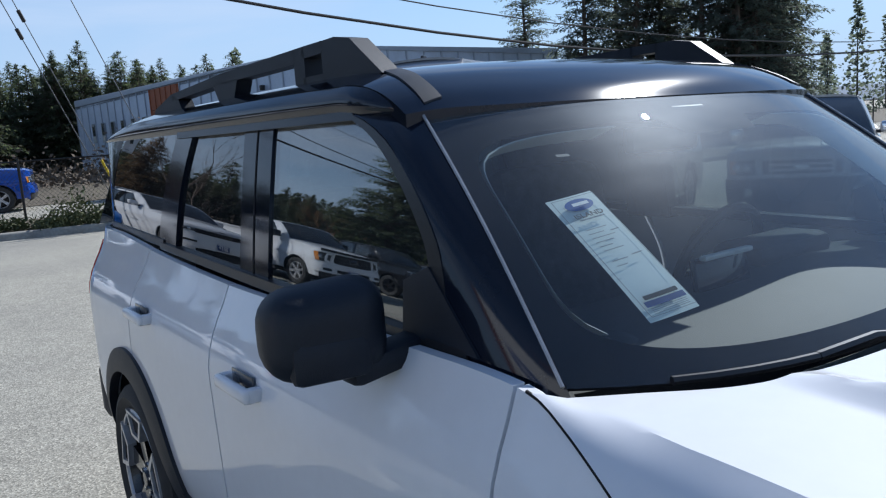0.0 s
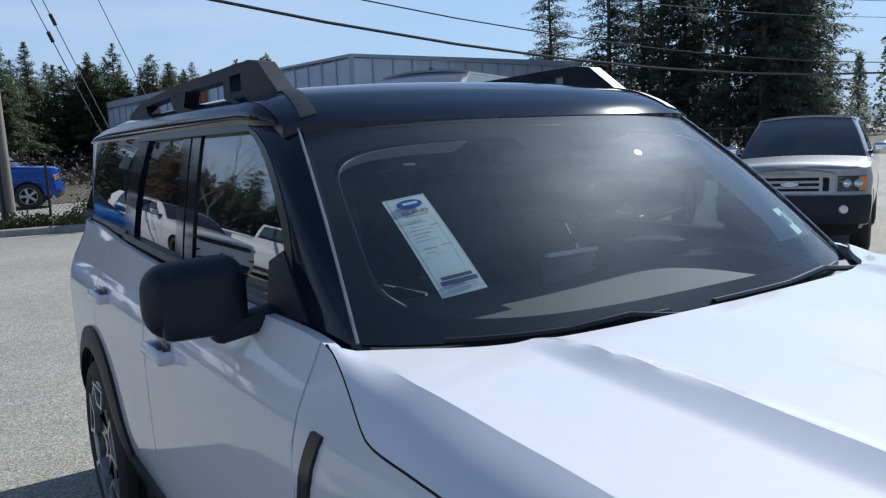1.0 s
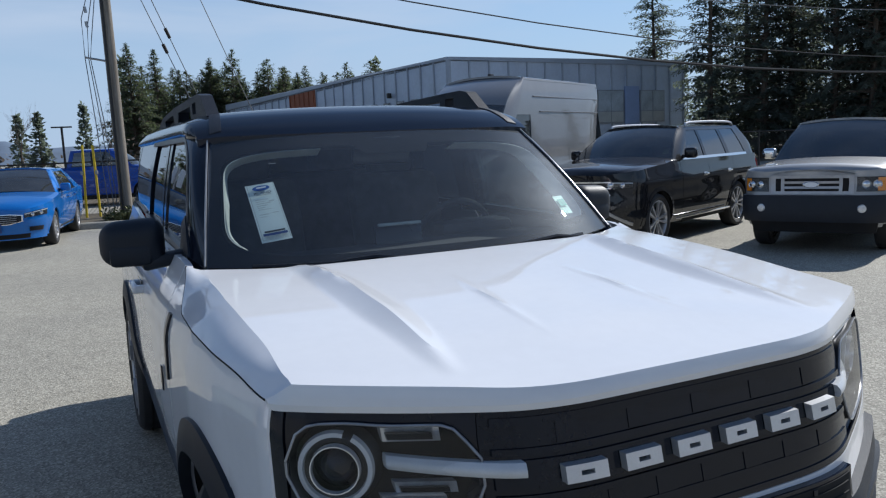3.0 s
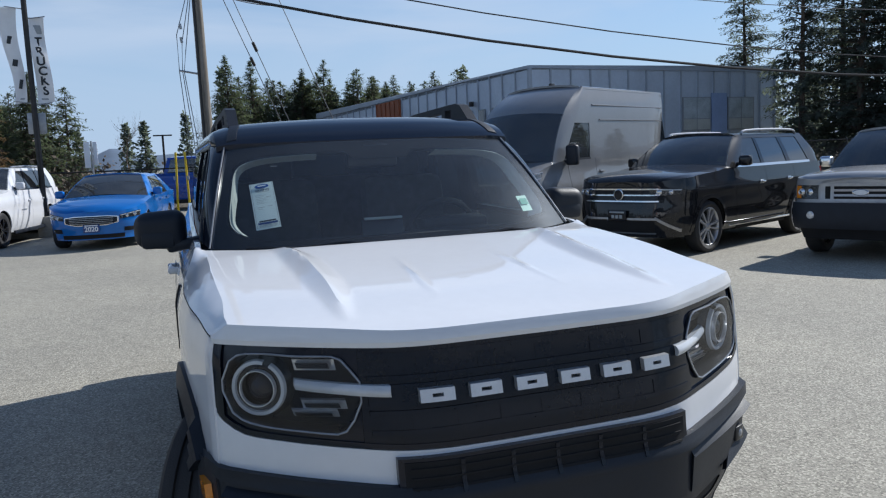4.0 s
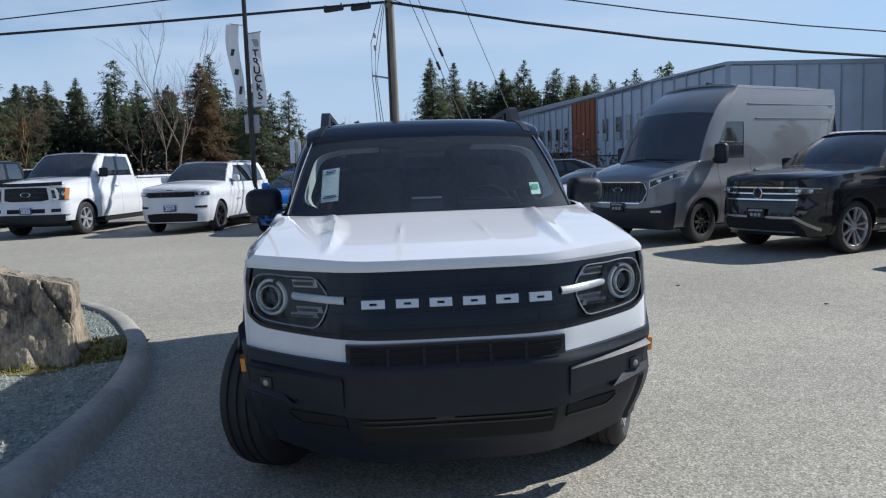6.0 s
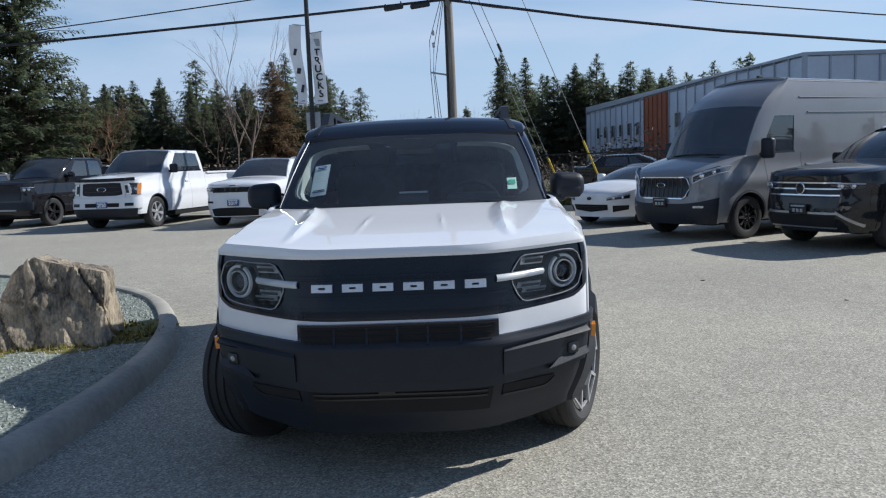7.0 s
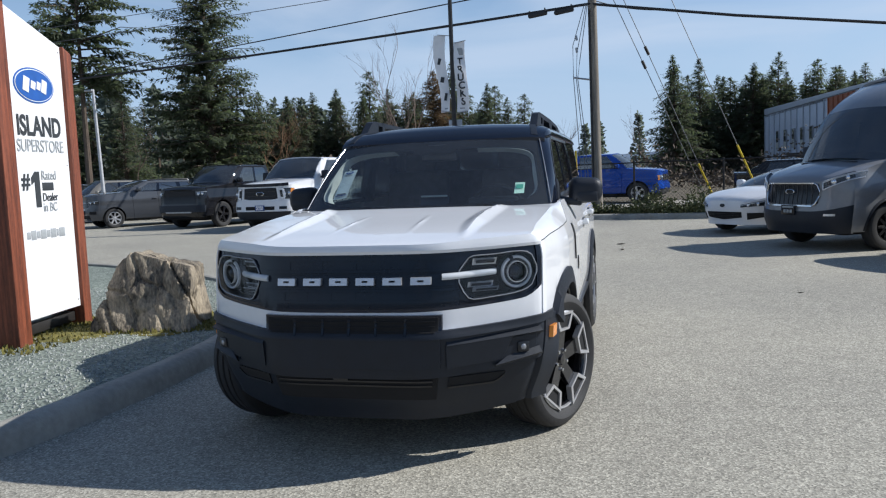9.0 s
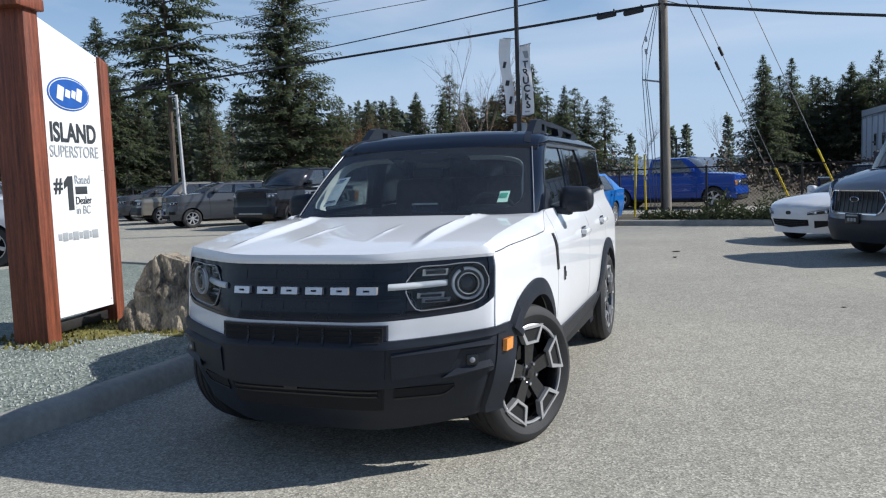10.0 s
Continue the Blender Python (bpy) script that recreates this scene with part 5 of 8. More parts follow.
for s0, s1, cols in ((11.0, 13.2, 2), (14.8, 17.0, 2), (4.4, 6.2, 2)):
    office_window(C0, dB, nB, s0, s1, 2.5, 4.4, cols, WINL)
for kk in range(9):
    s0 = 1.6 + kk * 1.55 if kk < 8 else 14.6
    office_window(C0, dA, nA, s0, s0 + 0.62, 2.7, 4.15, 1)
for kk in range(6):
    s0 = 21.9 + kk * 1.9
    office_window(C0, dA, nA, s0, s0 + 0.55, 2.5, 3.9, 1)
wall_strip("blue_panel", C0, dB, nB, 13.35, 14.65, 2.2, lambda q: 4.7, PANEB, 0.10, 0.05)
wall_strip("awning", C0, dA, nA, 21.5, 27.0, 1.75, lambda q: 2.0, DSTEEL, 0.9, 0.9)
part("wall_lamp", Geo().add(*rbox(tuple(C0 + dA * 6.0 + nA * 0.2 + Vector((0, 0, 4.6))), (0.25, 0.25, 0.3), 0.04)), DSTEEL, hall)

# ---- trees ----
NEEDLE = mat("needles", (0.045, 0.062, 0.044), 0.8, var=0.5, scale=0.6, col2=(0.110, 0.132, 0.085), objvar=0.25)
NEEDLEB = mat("needles_brown", (0.085, 0.055, 0.028), 0.85, var=0.4, scale=0.6, col2=(0.17, 0.11, 0.055), objvar=0.1)
# paler copy of the needles, glare haze put into its colour
NEEDLEH = mat("needles_hazed", (0.072, 0.088, 0.080), 0.8, var=0.4, scale=0.6, col2=(0.120, 0.140, 0.120), objvar=0.2)
for m_, tr_ in ((NEEDLE, (0.15, 0.19, 0.09)), (NEEDLEB, (0.20, 0.13, 0.06)), (NEEDLEH, (0.20, 0.24, 0.17))):
    t_ = m_.node_tree
    b_, o_ = t_.nodes["Principled BSDF"], t_.nodes["Material Output"]
    tl_ = t_.nodes.new("ShaderNodeBsdfTranslucent")
    tl_.inputs["Color"].default_value = (*tr_, 1)
    mx_ = t_.nodes.new("ShaderNodeMixShader")
    mx_.inputs[0].default_value = 0.5
    t_.links.new(b_.outputs[0], mx_.inputs[1])
    t_.links.new(tl_.outputs[0], mx_.inputs[2])
    t_.links.new(mx_.outputs[0], o_.inputs["Surface"])
BARK = mat("bark", (0.060, 0.045, 0.034), 0.9, scale=4, col2=(0.15, 0.115, 0.085), var=0.3, bump=0.7, bscale=20, stretch=(3, 3, 0.6))
TWIG = mat("twig", (0.13, 0.095, 0.075), 0.85, scale=6, col2=(0.24, 0.18, 0.14), var=0.3)

RUST = mat("rusty_twig", (0.20, 0.115, 0.06), 0.85, scale=6, col2=(0.34, 0.20, 0.11), var=0.3)


def conifer(seed, h, w, whorls, per, clumps, leaf, base=0.12, taper=1.0, gap=0.0, droop=0.25):
    """Trunk and crown of a conifer: whorls of drooping boughs, each with many small sprays."""
    r = random.Random(seed)
    trunk, crown = Geo(), Geo()
    bend = (r.uniform(-0.02, 0.02) * h, r.uniform(-0.02, 0.02) * h)
    axis = lambda z: Vector((bend[0] * (z / h) ** 2, bend[1] * (z / h) ** 2, z))  # noqa: E731
    trunk.add(*tube([axis(h * k / 8) for k in range(9)], [max(0.02, (0.022 if h < 13 else 0.013) * h * (1 - k / 8.2)) for k in range(9)], 8))
    v, q = [], []
    for i in range(whorls):
        k = i / (whorls - 1)
        z0 = h * lerp(base, 0.985, k ** 0.92)
        prof = (1 - k) ** (0.85 * taper) * min(1.0, 0.45 + 2.6 * k + 0.25)
        for j in range(per):
            if r.random() < gap:
                continue
            a = r.uniform(0, 2 * math.pi)
            L = w * prof * r.choice((r.uniform(0.45, 0.8), r.uniform(0.75, 1.05), r.uniform(0.9, 1.3))) + 0.05
            d = Vector((math.cos(a), math.sin(a), 0))
            lift = r.uniform(-0.05, 0.25) + 0.35 * k
            o = axis(z0 + r.uniform(-0.5, 0.5) * h / whorls)
            n = max(2, int(clumps * (0.35 + L / w)))
            if L > 0.5:
                trunk.add(*tube([o, o + d * L * 0.5 + Vector((0, 0, L * 0.5 * lift)), o + d * L * 0.9 + Vector((0, 0, L * (0.9 * lift - droop * 0.8)))], [0.03 * L ** 0.5, 0.02, 0.008], 3, False))
            for c in range(n):
                t = (c + r.random()) / n
                t = 0.12 + 0.88 * t ** 0.8
                p = o + d * (L * t) + Vector((0, 0, L * (lift * t - droop * t * t)))
                side = Vector((-d.y, d.x, 0))
                for s in range(3):
                    ln = leaf * r.uniform(0.6, 1.4) * (0.8 + 0.5 * (1 - t)) * (1.05 - 0.6 * k)
                    dr = (d * r.uniform(0.1, 0.9) + side * r.uniform(-1, 1) + Vector((0, 0, r.uniform(-0.75, 0.25)))).normalized()
                    e = dr.cross(Vector((r.uniform(-0.5, 0.5), r.uniform(-0.5, 0.5), 1))).normalized() * ln * r.uniform(0.12, 0.22)
                    m = len(v)
                    p2 = p + Vector((r.gauss(0, 0.06), r.gauss(0, 0.06), r.gauss(0, 0.05)))
                    v += [tuple(p2), tuple(p2 + dr * ln * 0.5 + e), tuple(p2 + dr * ln), tuple(p2 + dr * ln * 0.5 - e)]
                    q.append((m, m + 1, m + 2, m + 3))
    crown.v, crown.f = v, q
    return trunk, crown


def plant(name, spec, x, y, material=NEEDLE, label="tall dark green conifer", category="tree", group="conifers", **kw):
    t, c = spec
    ob = root(name, pose(x, y, 0), label, category, group)
    part("trunk", t, BARK, ob)
    part("crown", c, material, ob, smooth=0)
    return ob


def forest(proto, places, h0, seed):
    r = random.Random(seed)
    for x, y, h in places:
        k = h / h0
        copy_thing(proto, pose(x, y, 0, 0, 0, r.uniform(0, 360)) @ Matrix.Diagonal((k * r.uniform(0.88, 1.12), k * r.uniform(0.88, 1.12), k, 1)))


firA = plant("conifer", conifer(1, 12.0, 3.7, 38, 9, 13, 0.40, taper=1.05), 4.4, 75.7)
firB = plant("conifer", conifer(2, 12.0, 3.3, 32, 8, 13, 0.40, base=0.15, taper=0.85, gap=0.15), 14.2, 79.7)
firC = plant("conifer", conifer(3, 12.0, 4.1, 36, 9, 13, 0.42, base=0.05, taper=1.15), 7.0, 79.5)
forest(firA, [(11.9, 80, 11.2), (21.2, 85.4, 11), (-33, 62.9, 8.3), (-26.7, 65.7, 9.8), (-20.4, 67.8, 9.0), (-8.2, 45, 7.0), (-39.3, 39.7, 13.4), (27, 90, 10), (13.0, 82, 10.2), (19.8, 83, 9.6), (22.8, 86, 10.4), (5.8, 82, 9.2), (-30.5, 64, 8.2), (-23.2, 64, 8.6), (26.0, 84, 9.2)], 12.0, 5)
forest(firB, [(18.2, 84, 11), (24.3, 87.8, 11.3), (-34.6, 62, 8.0), (-28.7, 64.9, 9.5), (-22, 67.3, 9.6), (-31, 40.1, 8.2), (-17.5, 66, 8.5), (-44, 44, 10), (15.2, 81.5, 9.6), (10.7, 82.5, 9.4), (17.2, 82, 10.0), (-19, 65, 8.2), (-32, 60, 7.6), (29, 92, 9.8)], 12.0, 6)
forest(firC, [(9.6, 84, 10.5), (16.2, 86, 10.8), (-29.4, 61.3, 9.0), (-24.2, 66.6, 9.2), (-37.7, 41.1, 9.0), (-34, 44, 8.0), (-15, 64, 8.0), (-41, 48, 9)], 12.0, 7)
firD = plant("conifer", conifer(4, 12.0, 3.9, 32, 8, 7, 0.62, base=0.04, taper=0.95, gap=0.05), -16.0, 69.5)
firE = plant("conifer", conifer(6, 12.0, 3.4, 28, 8, 7, 0.66, base=0.06, taper=0.7, gap=0.12), -25.0, 70.5)
fr = random.Random(15)
# closed wood behind the parked row, and the stand beyond the hall
row_l = [(lerp(-47.0, -8.5, (k + fr.random()) / 44), 0, fr.uniform(6.4, 9.4)) for k in range(44)]
row_l = [(x, 66.0 - 0.010 * (x + 18) ** 2 + fr.uniform(-3, 4), h) for x, _, h in row_l]
row_r = [(lerp(3.6, 30.0, (k + fr.random()) / 22), fr.uniform(80, 90), fr.uniform(8.6, 11.6)) for k in range(22)]
row_w = [(fr.uniform(-60, -36), fr.uniform(36, 56), fr.uniform(7.0, 10.5)) for k in range(16)]
forest(firD, row_l[::2] + row_r[::2] + row_w[::2], 12.0, 31)
forest(firE, row_l[1::2] + row_r[1::2] + row_w[1::2], 12.0, 32)
big = plant("conifer", conifer(11, 14.6, 3.9, 44, 12, 34, 0.30, base=0.08, taper=0.78, gap=0.10, droop=0.16), -20.9, 33.6, label="tall shaggy fir with layered boughs", group="")
pine = plant("conifer", conifer(12, 14.0, 3.6, 24, 8, 52, 0.30, base=0.45, taper=0.50, gap=0.22, droop=0.20), -24.7, 28.6, label="tall pine with a bare lower trunk", group="")
brown = plant("conifer", conifer(13, 7.2, 2.3, 30, 12, 18, 0.24, base=0.04, taper=0.8), -10.1, 39.5, NEEDLEB, label="browned cedar with dense foliage", group="")
# tall stand behind the crossover
stA = plant("conifer", conifer(21, 17.0, 2.5, 40, 8, 16, 0.34, base=0.08, taper=0.5, gap=0.20), 39.5, 46.0, NEEDLEH, label="very tall dark conifer against the light", group="tall stand")
stB = plant("conifer", conifer(22, 17.0, 3.0, 40, 9, 18, 0.34, base=0.03, taper=0.55, gap=0.08), 34.6, 31.0, NEEDLEH, label="very tall dark conifer against the light", group="tall stand")
forest(stA, [(33.0, 33.5, 16), (36.6, 28.0, 18), (38.3, 25.8, 17), (44, 28.6, 18), (40, 33, 17)], 17.0, 8)
forest(stB, [(36.2, 30.5, 17), (37.2, 26.2, 17), (40.6, 26.6, 16), (37.5, 35, 17), (43.5, 27.4, 17), (46, 31, 18), (41, 29, 18)], 17.0, 9)


def bare_tree(seed, h, spread, levels=4):
    r = random.Random(seed)
    g = Geo()

    def grow(p, d, L, rad, lev):
        pts = [p]
        q = p
        for k in range(3):
            d = (d + Vector((r.gauss(0, 0.10), r.gauss(0, 0.10), r.gauss(0.05, 0.06)))).normalized()
            q = q + d * L / 3
            pts.append(q)
        g.add(*tube(pts, [rad, rad * 0.85, rad * 0.7, rad * 0.55], 5 if lev < 2 else 3, False))
        if lev == levels:
            return
        for k in range(r.choice((2, 3, 3, 4))):
            b = pts[r.choice((2, 3, 3)) if lev == 0 else r.choice((1, 2, 3, 3))]
            a = r.uniform(0, 6.28)
            dd = (d + Vector((math.cos(a), math.sin(a), r.uniform(-0.1, 0.4))) * spread * r.uniform(0.6, 1.1)).normalized()
            grow(b, dd, L * r.uniform(0.55, 0.8), rad * 0.55, lev + 1)

    grow(Vector((0, 0, 0)), Vector((0.02, 0, 1)), h * 0.46, h * 0.0085, 0)
    return g


for k, (x, y, h, sd, sp) in enumerate(((-9.3, 30.4, 8.0, 31, 0.40), (-9.9, 31.5, 5.6, 36, 0.45), (-19.2, 36.2, 5.0, 32, 0.9), (-18.2, 37.0, 4.4, 37, 0.9), (-20.4, 36.6, 4.6, 38, 0.9), (-14.5, 44.0, 4.6, 33, 0.5), (-3.5, 52.0, 4.6, 34, 0.6), (2.0, 50.0, 4.2, 35, 0.45), (-27.5, 36.0, 5.0, 39, 0.8), (46.0, 18.0, 6.0, 40, 0.7), (48.0, 20.0, 5.5, 41, 0.7))):
    bt = root("bare_tree", pose(x, y, 0), "leafless tree with fine grey-brown branches", "tree", "bare trees")
    part("crown", bare_tree(sd, h, sp, 5 if k < 6 else 4), RUST if k in (2, 3, 4) else TWIG, bt, smooth=60)


# brush and far woods
def clumps(seed, n, place, size, squash=1.0):
    r = random.Random(seed)
    v, q = [], []
    for _ in range(n):
        p, s = place(r)
        d = Vector((r.gauss(0, 1), r.gauss(0, 1), r.gauss(0.2, 0.8) * squash)).normalized()
        e = d.cross(Vector((r.gauss(0, 1), r.gauss(0, 1), r.gauss(0, 1)))).normalized()
        ln = size * s * r.uniform(0.6, 1.4)
        m = len(v)
        v += [tuple(p), tuple(p + d * ln * 0.5 + e * ln * 0.3), tuple(p + d * ln), tuple(p + d * ln * 0.5 - e * ln * 0.3)]
        q.append((m, m + 1, m + 2, m + 3))
    g = Geo()
    g.v, g.f = v, q
    return g


def brush_at(r):
    x = r.uniform(-60, 60)
    y = 48 + r.gauss(0, 4) + 0.004 * x * x
    return Vector((x, y, abs(r.gauss(0, 1)) * (0.9 + 0.4 * math.sin(x * 0.7)))), 1.0


BRUSH = mat("dry_brush", (0.10, 0.075, 0.055), 0.9, var=0.4, scale=0.5, col2=(0.19, 0.15, 0.11))
thing("dry_brush", clumps(51, 22000, brush_at, 0.26), BRUSH, kind="stuff", label="leafless brown brush beyond the road", smooth=0)

wr = random.Random(77)
TREES = []
for k in range(260):
    a = radians(wr.uniform(0, 360))
    d = wr.uniform(105, 160)
    TREES.append((d * math.sin(a), d * math.cos(a), wr.uniform(8.5, 15) * (0.62 if -0.35 < a < 0.05 or a > 5.9 else 1.0), wr.uniform(1.6, 2.6)))
for k in range(34):
    TREES.append((wr.uniform(-52, -14), wr.uniform(66, 78), wr.uniform(6.5, 9.5), wr.uniform(1.8, 2.6)))
for k in range(22):
    TREES.append((wr.uniform(-62, -30), wr.uniform(38, 58), wr.uniform(6.5, 10.5), wr.uniform(1.8, 2.6)))
for k in range(14):
    TREES.append((wr.uniform(8, 34), wr.uniform(92, 104), wr.uniform(8, 11), wr.uniform(1.8, 2.6)))


def woods_at(r):
    x, y, h, w_ = r.choice(TREES)
    k = r.random() ** 1.25
    rad = w_ * (1 - k) ** 0.85 * r.uniform(0.35, 1.1)
    a = r.uniform(0, 6.28)
    return Vector((x + rad * math.cos(a), y + rad * math.sin(a), 0.3 + k * h - 0.12 * rad)), 1.0


thing("far_woods", clumps(52, 210000, woods_at, 0.62, 0.6), NEEDLEH, kind="stuff", label="dark wood of conifers in the distance", smooth=0)
g = Geo()
for x, y, h, w_ in TREES:
    g.add(*tube([(x, y, 0), (x, y, h * 0.96)], [0.16, 0.03], 4, False))
thing("far_trunks", g, BARK, kind="stuff", label="trunks of the distant wood", smooth=0)

# hills on the horizon, their blue is distance haze put into the colour
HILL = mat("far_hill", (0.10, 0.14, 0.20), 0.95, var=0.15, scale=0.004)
v, q = [], []
for i in range(481):
    a = radians(-100 + i * 200 / 480)
    dg = math.degrees(a)
    hh = 19 + 9 * noise.noise(Vector((a * 2.2, 0.3, 0))) + 4 * noise.noise(Vector((a * 9, 1.7, 0))) + 1.5 * noise.noise(Vector((a * 40, 2.7, 0)))
    hh += 13 * math.exp(-((dg + 3.9) / 1.0) ** 2) + 10 * math.exp(-((dg + 8.0) / 2.2) ** 2)
    for j, (d, k) in enumerate(((1250, 0.0), (1400, 0.8), (1700, 1.0))):
        v.append((d * math.sin(a), d * math.cos(a), hh * k * (1.0 if j < 2 else 1.5)))
for i in range(480):
    for j in range(2):
        q.append((i * 3 + j, (i + 1) * 3 + j, (i + 1) * 3 + j + 1, i * 3 + j + 1))
gg = Geo()
gg.v, gg.f = v, q
thing("backdrop_hills", gg, HILL, kind="structure", label="low wooded hills on the horizon, distance haze painted in blue")

# ---- parked cars: measures ----
W5 = dict(spokes=5, wi=0.03, wo=0.045)
W5T = dict(spokes=5, wi=0.012, wo=0.016, twin=True, split=0.022)
W10 = dict(spokes=10, wi=0.012, wo=0.014)
W6 = dict(spokes=6, wi=0.03, wo=0.04)
W7 = dict(spokes=7, wi=0.020, wo=0.028)
WV = dict(spokes=10, wi=0.030, wo=0.020, rim=0.60, nuts=True)


def at(x, y, turn, k=1.0, z=0.0):
    return pose(x, y, z, 0, 0, turn) @ Matrix.Scale(k, 4)


def suv_spec(**o):
    s = dict(fo=0.92, wb=2.95, ro=1.1, hw=0.98, tr=0.385, arch=0.43, sill=0.30, paint=BLACKP, group="parked cars",
             rf=0.55, w0=0.32, crown=0.065, top=[(-0.95, 1.04), (-0.75, 1.10), (-0.3, 1.15), (0.3, 1.19), (0.55, 1.22), (2.5, 1.21), (4.0, 1.22)], roofx=0.70, roofz=1.72,
             cab=(0.62, 1.32, 3.55, 3.95), seams=[0.75, 1.75, 2.75],
             windows=[(0.95, 1.72, 1.45, 1.80, FARG), (1.82, 2.62, 1.88, 2.62, PRIVG), (2.75, 3.45, 2.75, 3.30, PRIVG)],
             wheel=W5, handles=((1.55, 0.97), (2.5, 0.98)))
    s.update(o)
    return s


def pickup_spec(**o):
    s = dict(fo=0.95, wb=3.70, ro=1.2, hw=1.0, tr=0.41, arch=0.47, sill=0.40, paint=WHITE2, group="parked cars", bumper_bottom=0.36,
             top=[(-0.95, 1.23), (-0.75, 1.28), (0.2, 1.35), (0.6, 1.39), (2.5, 1.40), (2.55, 1.36), (5.0, 1.38)], roofx=0.80, roofz=1.97,
             cab=(0.42, 1.08, 2.42, 2.60), seams=[0.62, 1.72, 2.60], bed=(2.66, 4.88),
             windows=[(0.76, 1.68, 1.24, 1.72, FARG), (1.78, 2.44, 1.80, 2.32, PRIVG)],
             wheel=W6, handles=((1.55, 1.18),), w0=0.62, rf=0.26)
    s.update(o)
    return s


def car_spec(**o):
    s = dict(fo=0.92, wb=2.85, ro=1.05, hw=0.92, tr=0.33, arch=0.37, sill=0.24, paint=BLUE, group="parked cars", bumper_bottom=0.20,
             rf=0.75, w0=0.25, crown=0.085, top=[(-0.95, 0.68), (-0.75, 0.76), (-0.3, 0.85), (0.3, 0.92), (0.6, 0.95), (2.5, 0.98), (4.0, 1.0)], roofx=0.63, roofz=1.42,
             cab=(0.48, 1.35, 2.75, 3.45), seams=[0.70, 1.75, 2.65],
             windows=[(0.95, 1.70, 1.55, 1.78, FARG), (1.78, 2.75, 1.84, 2.60, FARG)], wheel=W10, handles=((1.55, 0.85), (2.45, 0.87)))
    s.update(o)
    return s


def lamp_pair(c, x0, x1, lo, hi, amber=0.0, bar=True, nx=12, outline=0.0):
    """Headlamps with housing, bright inner parts and a clear lens."""
    a, b = c.face("headlamp", x0, x1, lo, hi, LAMPDK, off=0.006, thick=0.03, nx=nx, nz=5, split=True)
    f_lo = lo if callable(lo) else (lambda x: lo)
    f_hi = hi if callable(hi) else (lambda x: hi)
    for k in (0.35, 0.72):
        xm = lerp(x0, x1, k)
        zm, r = (f_lo(xm) + f_hi(xm)) / 2, min(0.045, (f_hi(xm) - f_lo(xm)) * 0.36)
        p = c.front(xm, zm, 0.012)
        for sg, par in ((1, a), (-1, b)):
            part("projector", Geo().add(*lathe([(0.0, 0.010), (r * 0.7, 0.006), (r, -0.004), (r * 1.2, 0.004)], 14, Matrix.Translation((sg * p[0], p[1], p[2])) @ pose(0, 0, 0, 90, 0, sg * 20))), CHROME, par)
    if bar:
        g = Geo().add(*sheet(lambda u, v: c.front(lerp(x0, x1, u), f_hi(lerp(x0, x1, u)) - lerp(0.022, 0.008, v), 0.014), 10, 2))
        part("light_strip", g, DRL, a), part("light_strip", g.mirror(), DRL, b)
    if outline:
        xs = [lerp(x0, x1, k / 10) for k in range(11)]
        loop = [c.front(x, f_lo(x), 0.020) for x in xs] + [c.front(x, f_hi(x), 0.020) for x in xs[::-1]]
        g = Geo().add(*tube(loop + loop[:1], outline, 6, False))
        part("lamp_frame", g, LAMPIN, a), part("lamp_frame", g.mirror(), LAMPIN, b)
    if amber:
        g = Geo().add(*sheet(lambda u, v: c.front(lerp(x1 - amber, x1 - 0.005, u), lerp(f_lo(x1 - amber) + 0.01, f_hi(x1 - amber) - 0.01, v), 0.014), 4, 3))
        part("amber_lens", g, AMBER, a), part("amber_lens", g.mirror(), AMBER, b)
    g = Geo().add(*sheet(lambda u, v: (lambda x: c.front(x, lerp(f_lo(x), f_hi(x), v), 0.022))(lerp(x0, x1, u)), nx, 5))
    part("lens", g, LENS, a, smooth=80), part("lens", Geo().add([(-x, y, z) for x, y, z in g.v], [q[::-1] for q in g.f]), LENS, b, smooth=80)


def badge(c, z, rx, rz, material=LOGOB, rim=CHROME, off=0.02):
    p = c.front(0, z, off)
    m = Matrix.Translation(p) @ pose(0, 0, 0, 90) @ Matrix.Diagonal((rx, rz, 1, 1))
    o = part("emblem", Geo().add(*lathe([(0.0, 0.006), (0.82, 0.004), (0.86, 0.012), (1.0, 0.008), (1.02, -0.02)], 24, m)), rim, c.root, "plain oval emblem")
    part("emblem_field", Geo().add(*lathe([(0.0, 0.009), (0.82, 0.007)], 24, m)), material, o)


def plate(c, z, text=None, material=PLATEB, w=0.30, off=0.03):
    p = c.front(0, z, off)
    o = part("plate", Geo().add(*rbox((p[0], p[1] - 0.004, z), (w, 0.012, 0.155), 0.004)), material, c.root)
    if text:
        words(text, 0.125, LOGOW, o, pose(0, p[1] - 0.013, z - 0.050), bold=0.003)
        part("printed_line", Geo().add(*rbox((0, p[1] - 0.011, z + 0.06), (w * 0.8, 0.003, 0.018), 0.001)), LOGOW, o)
    else:
        part("printed_line", Geo().add(*rbox((0, p[1] - 0.011, z + 0.045), (w * 0.8, 0.003, 0.025), 0.001)), INKG, o)
        for k in (-1, 0, 1):
            part("printed_line", Geo().add(*rbox((k * 0.07, p[1] - 0.011, z - 0.02), (0.05, 0.003, 0.05), 0.001)), INKG, o)


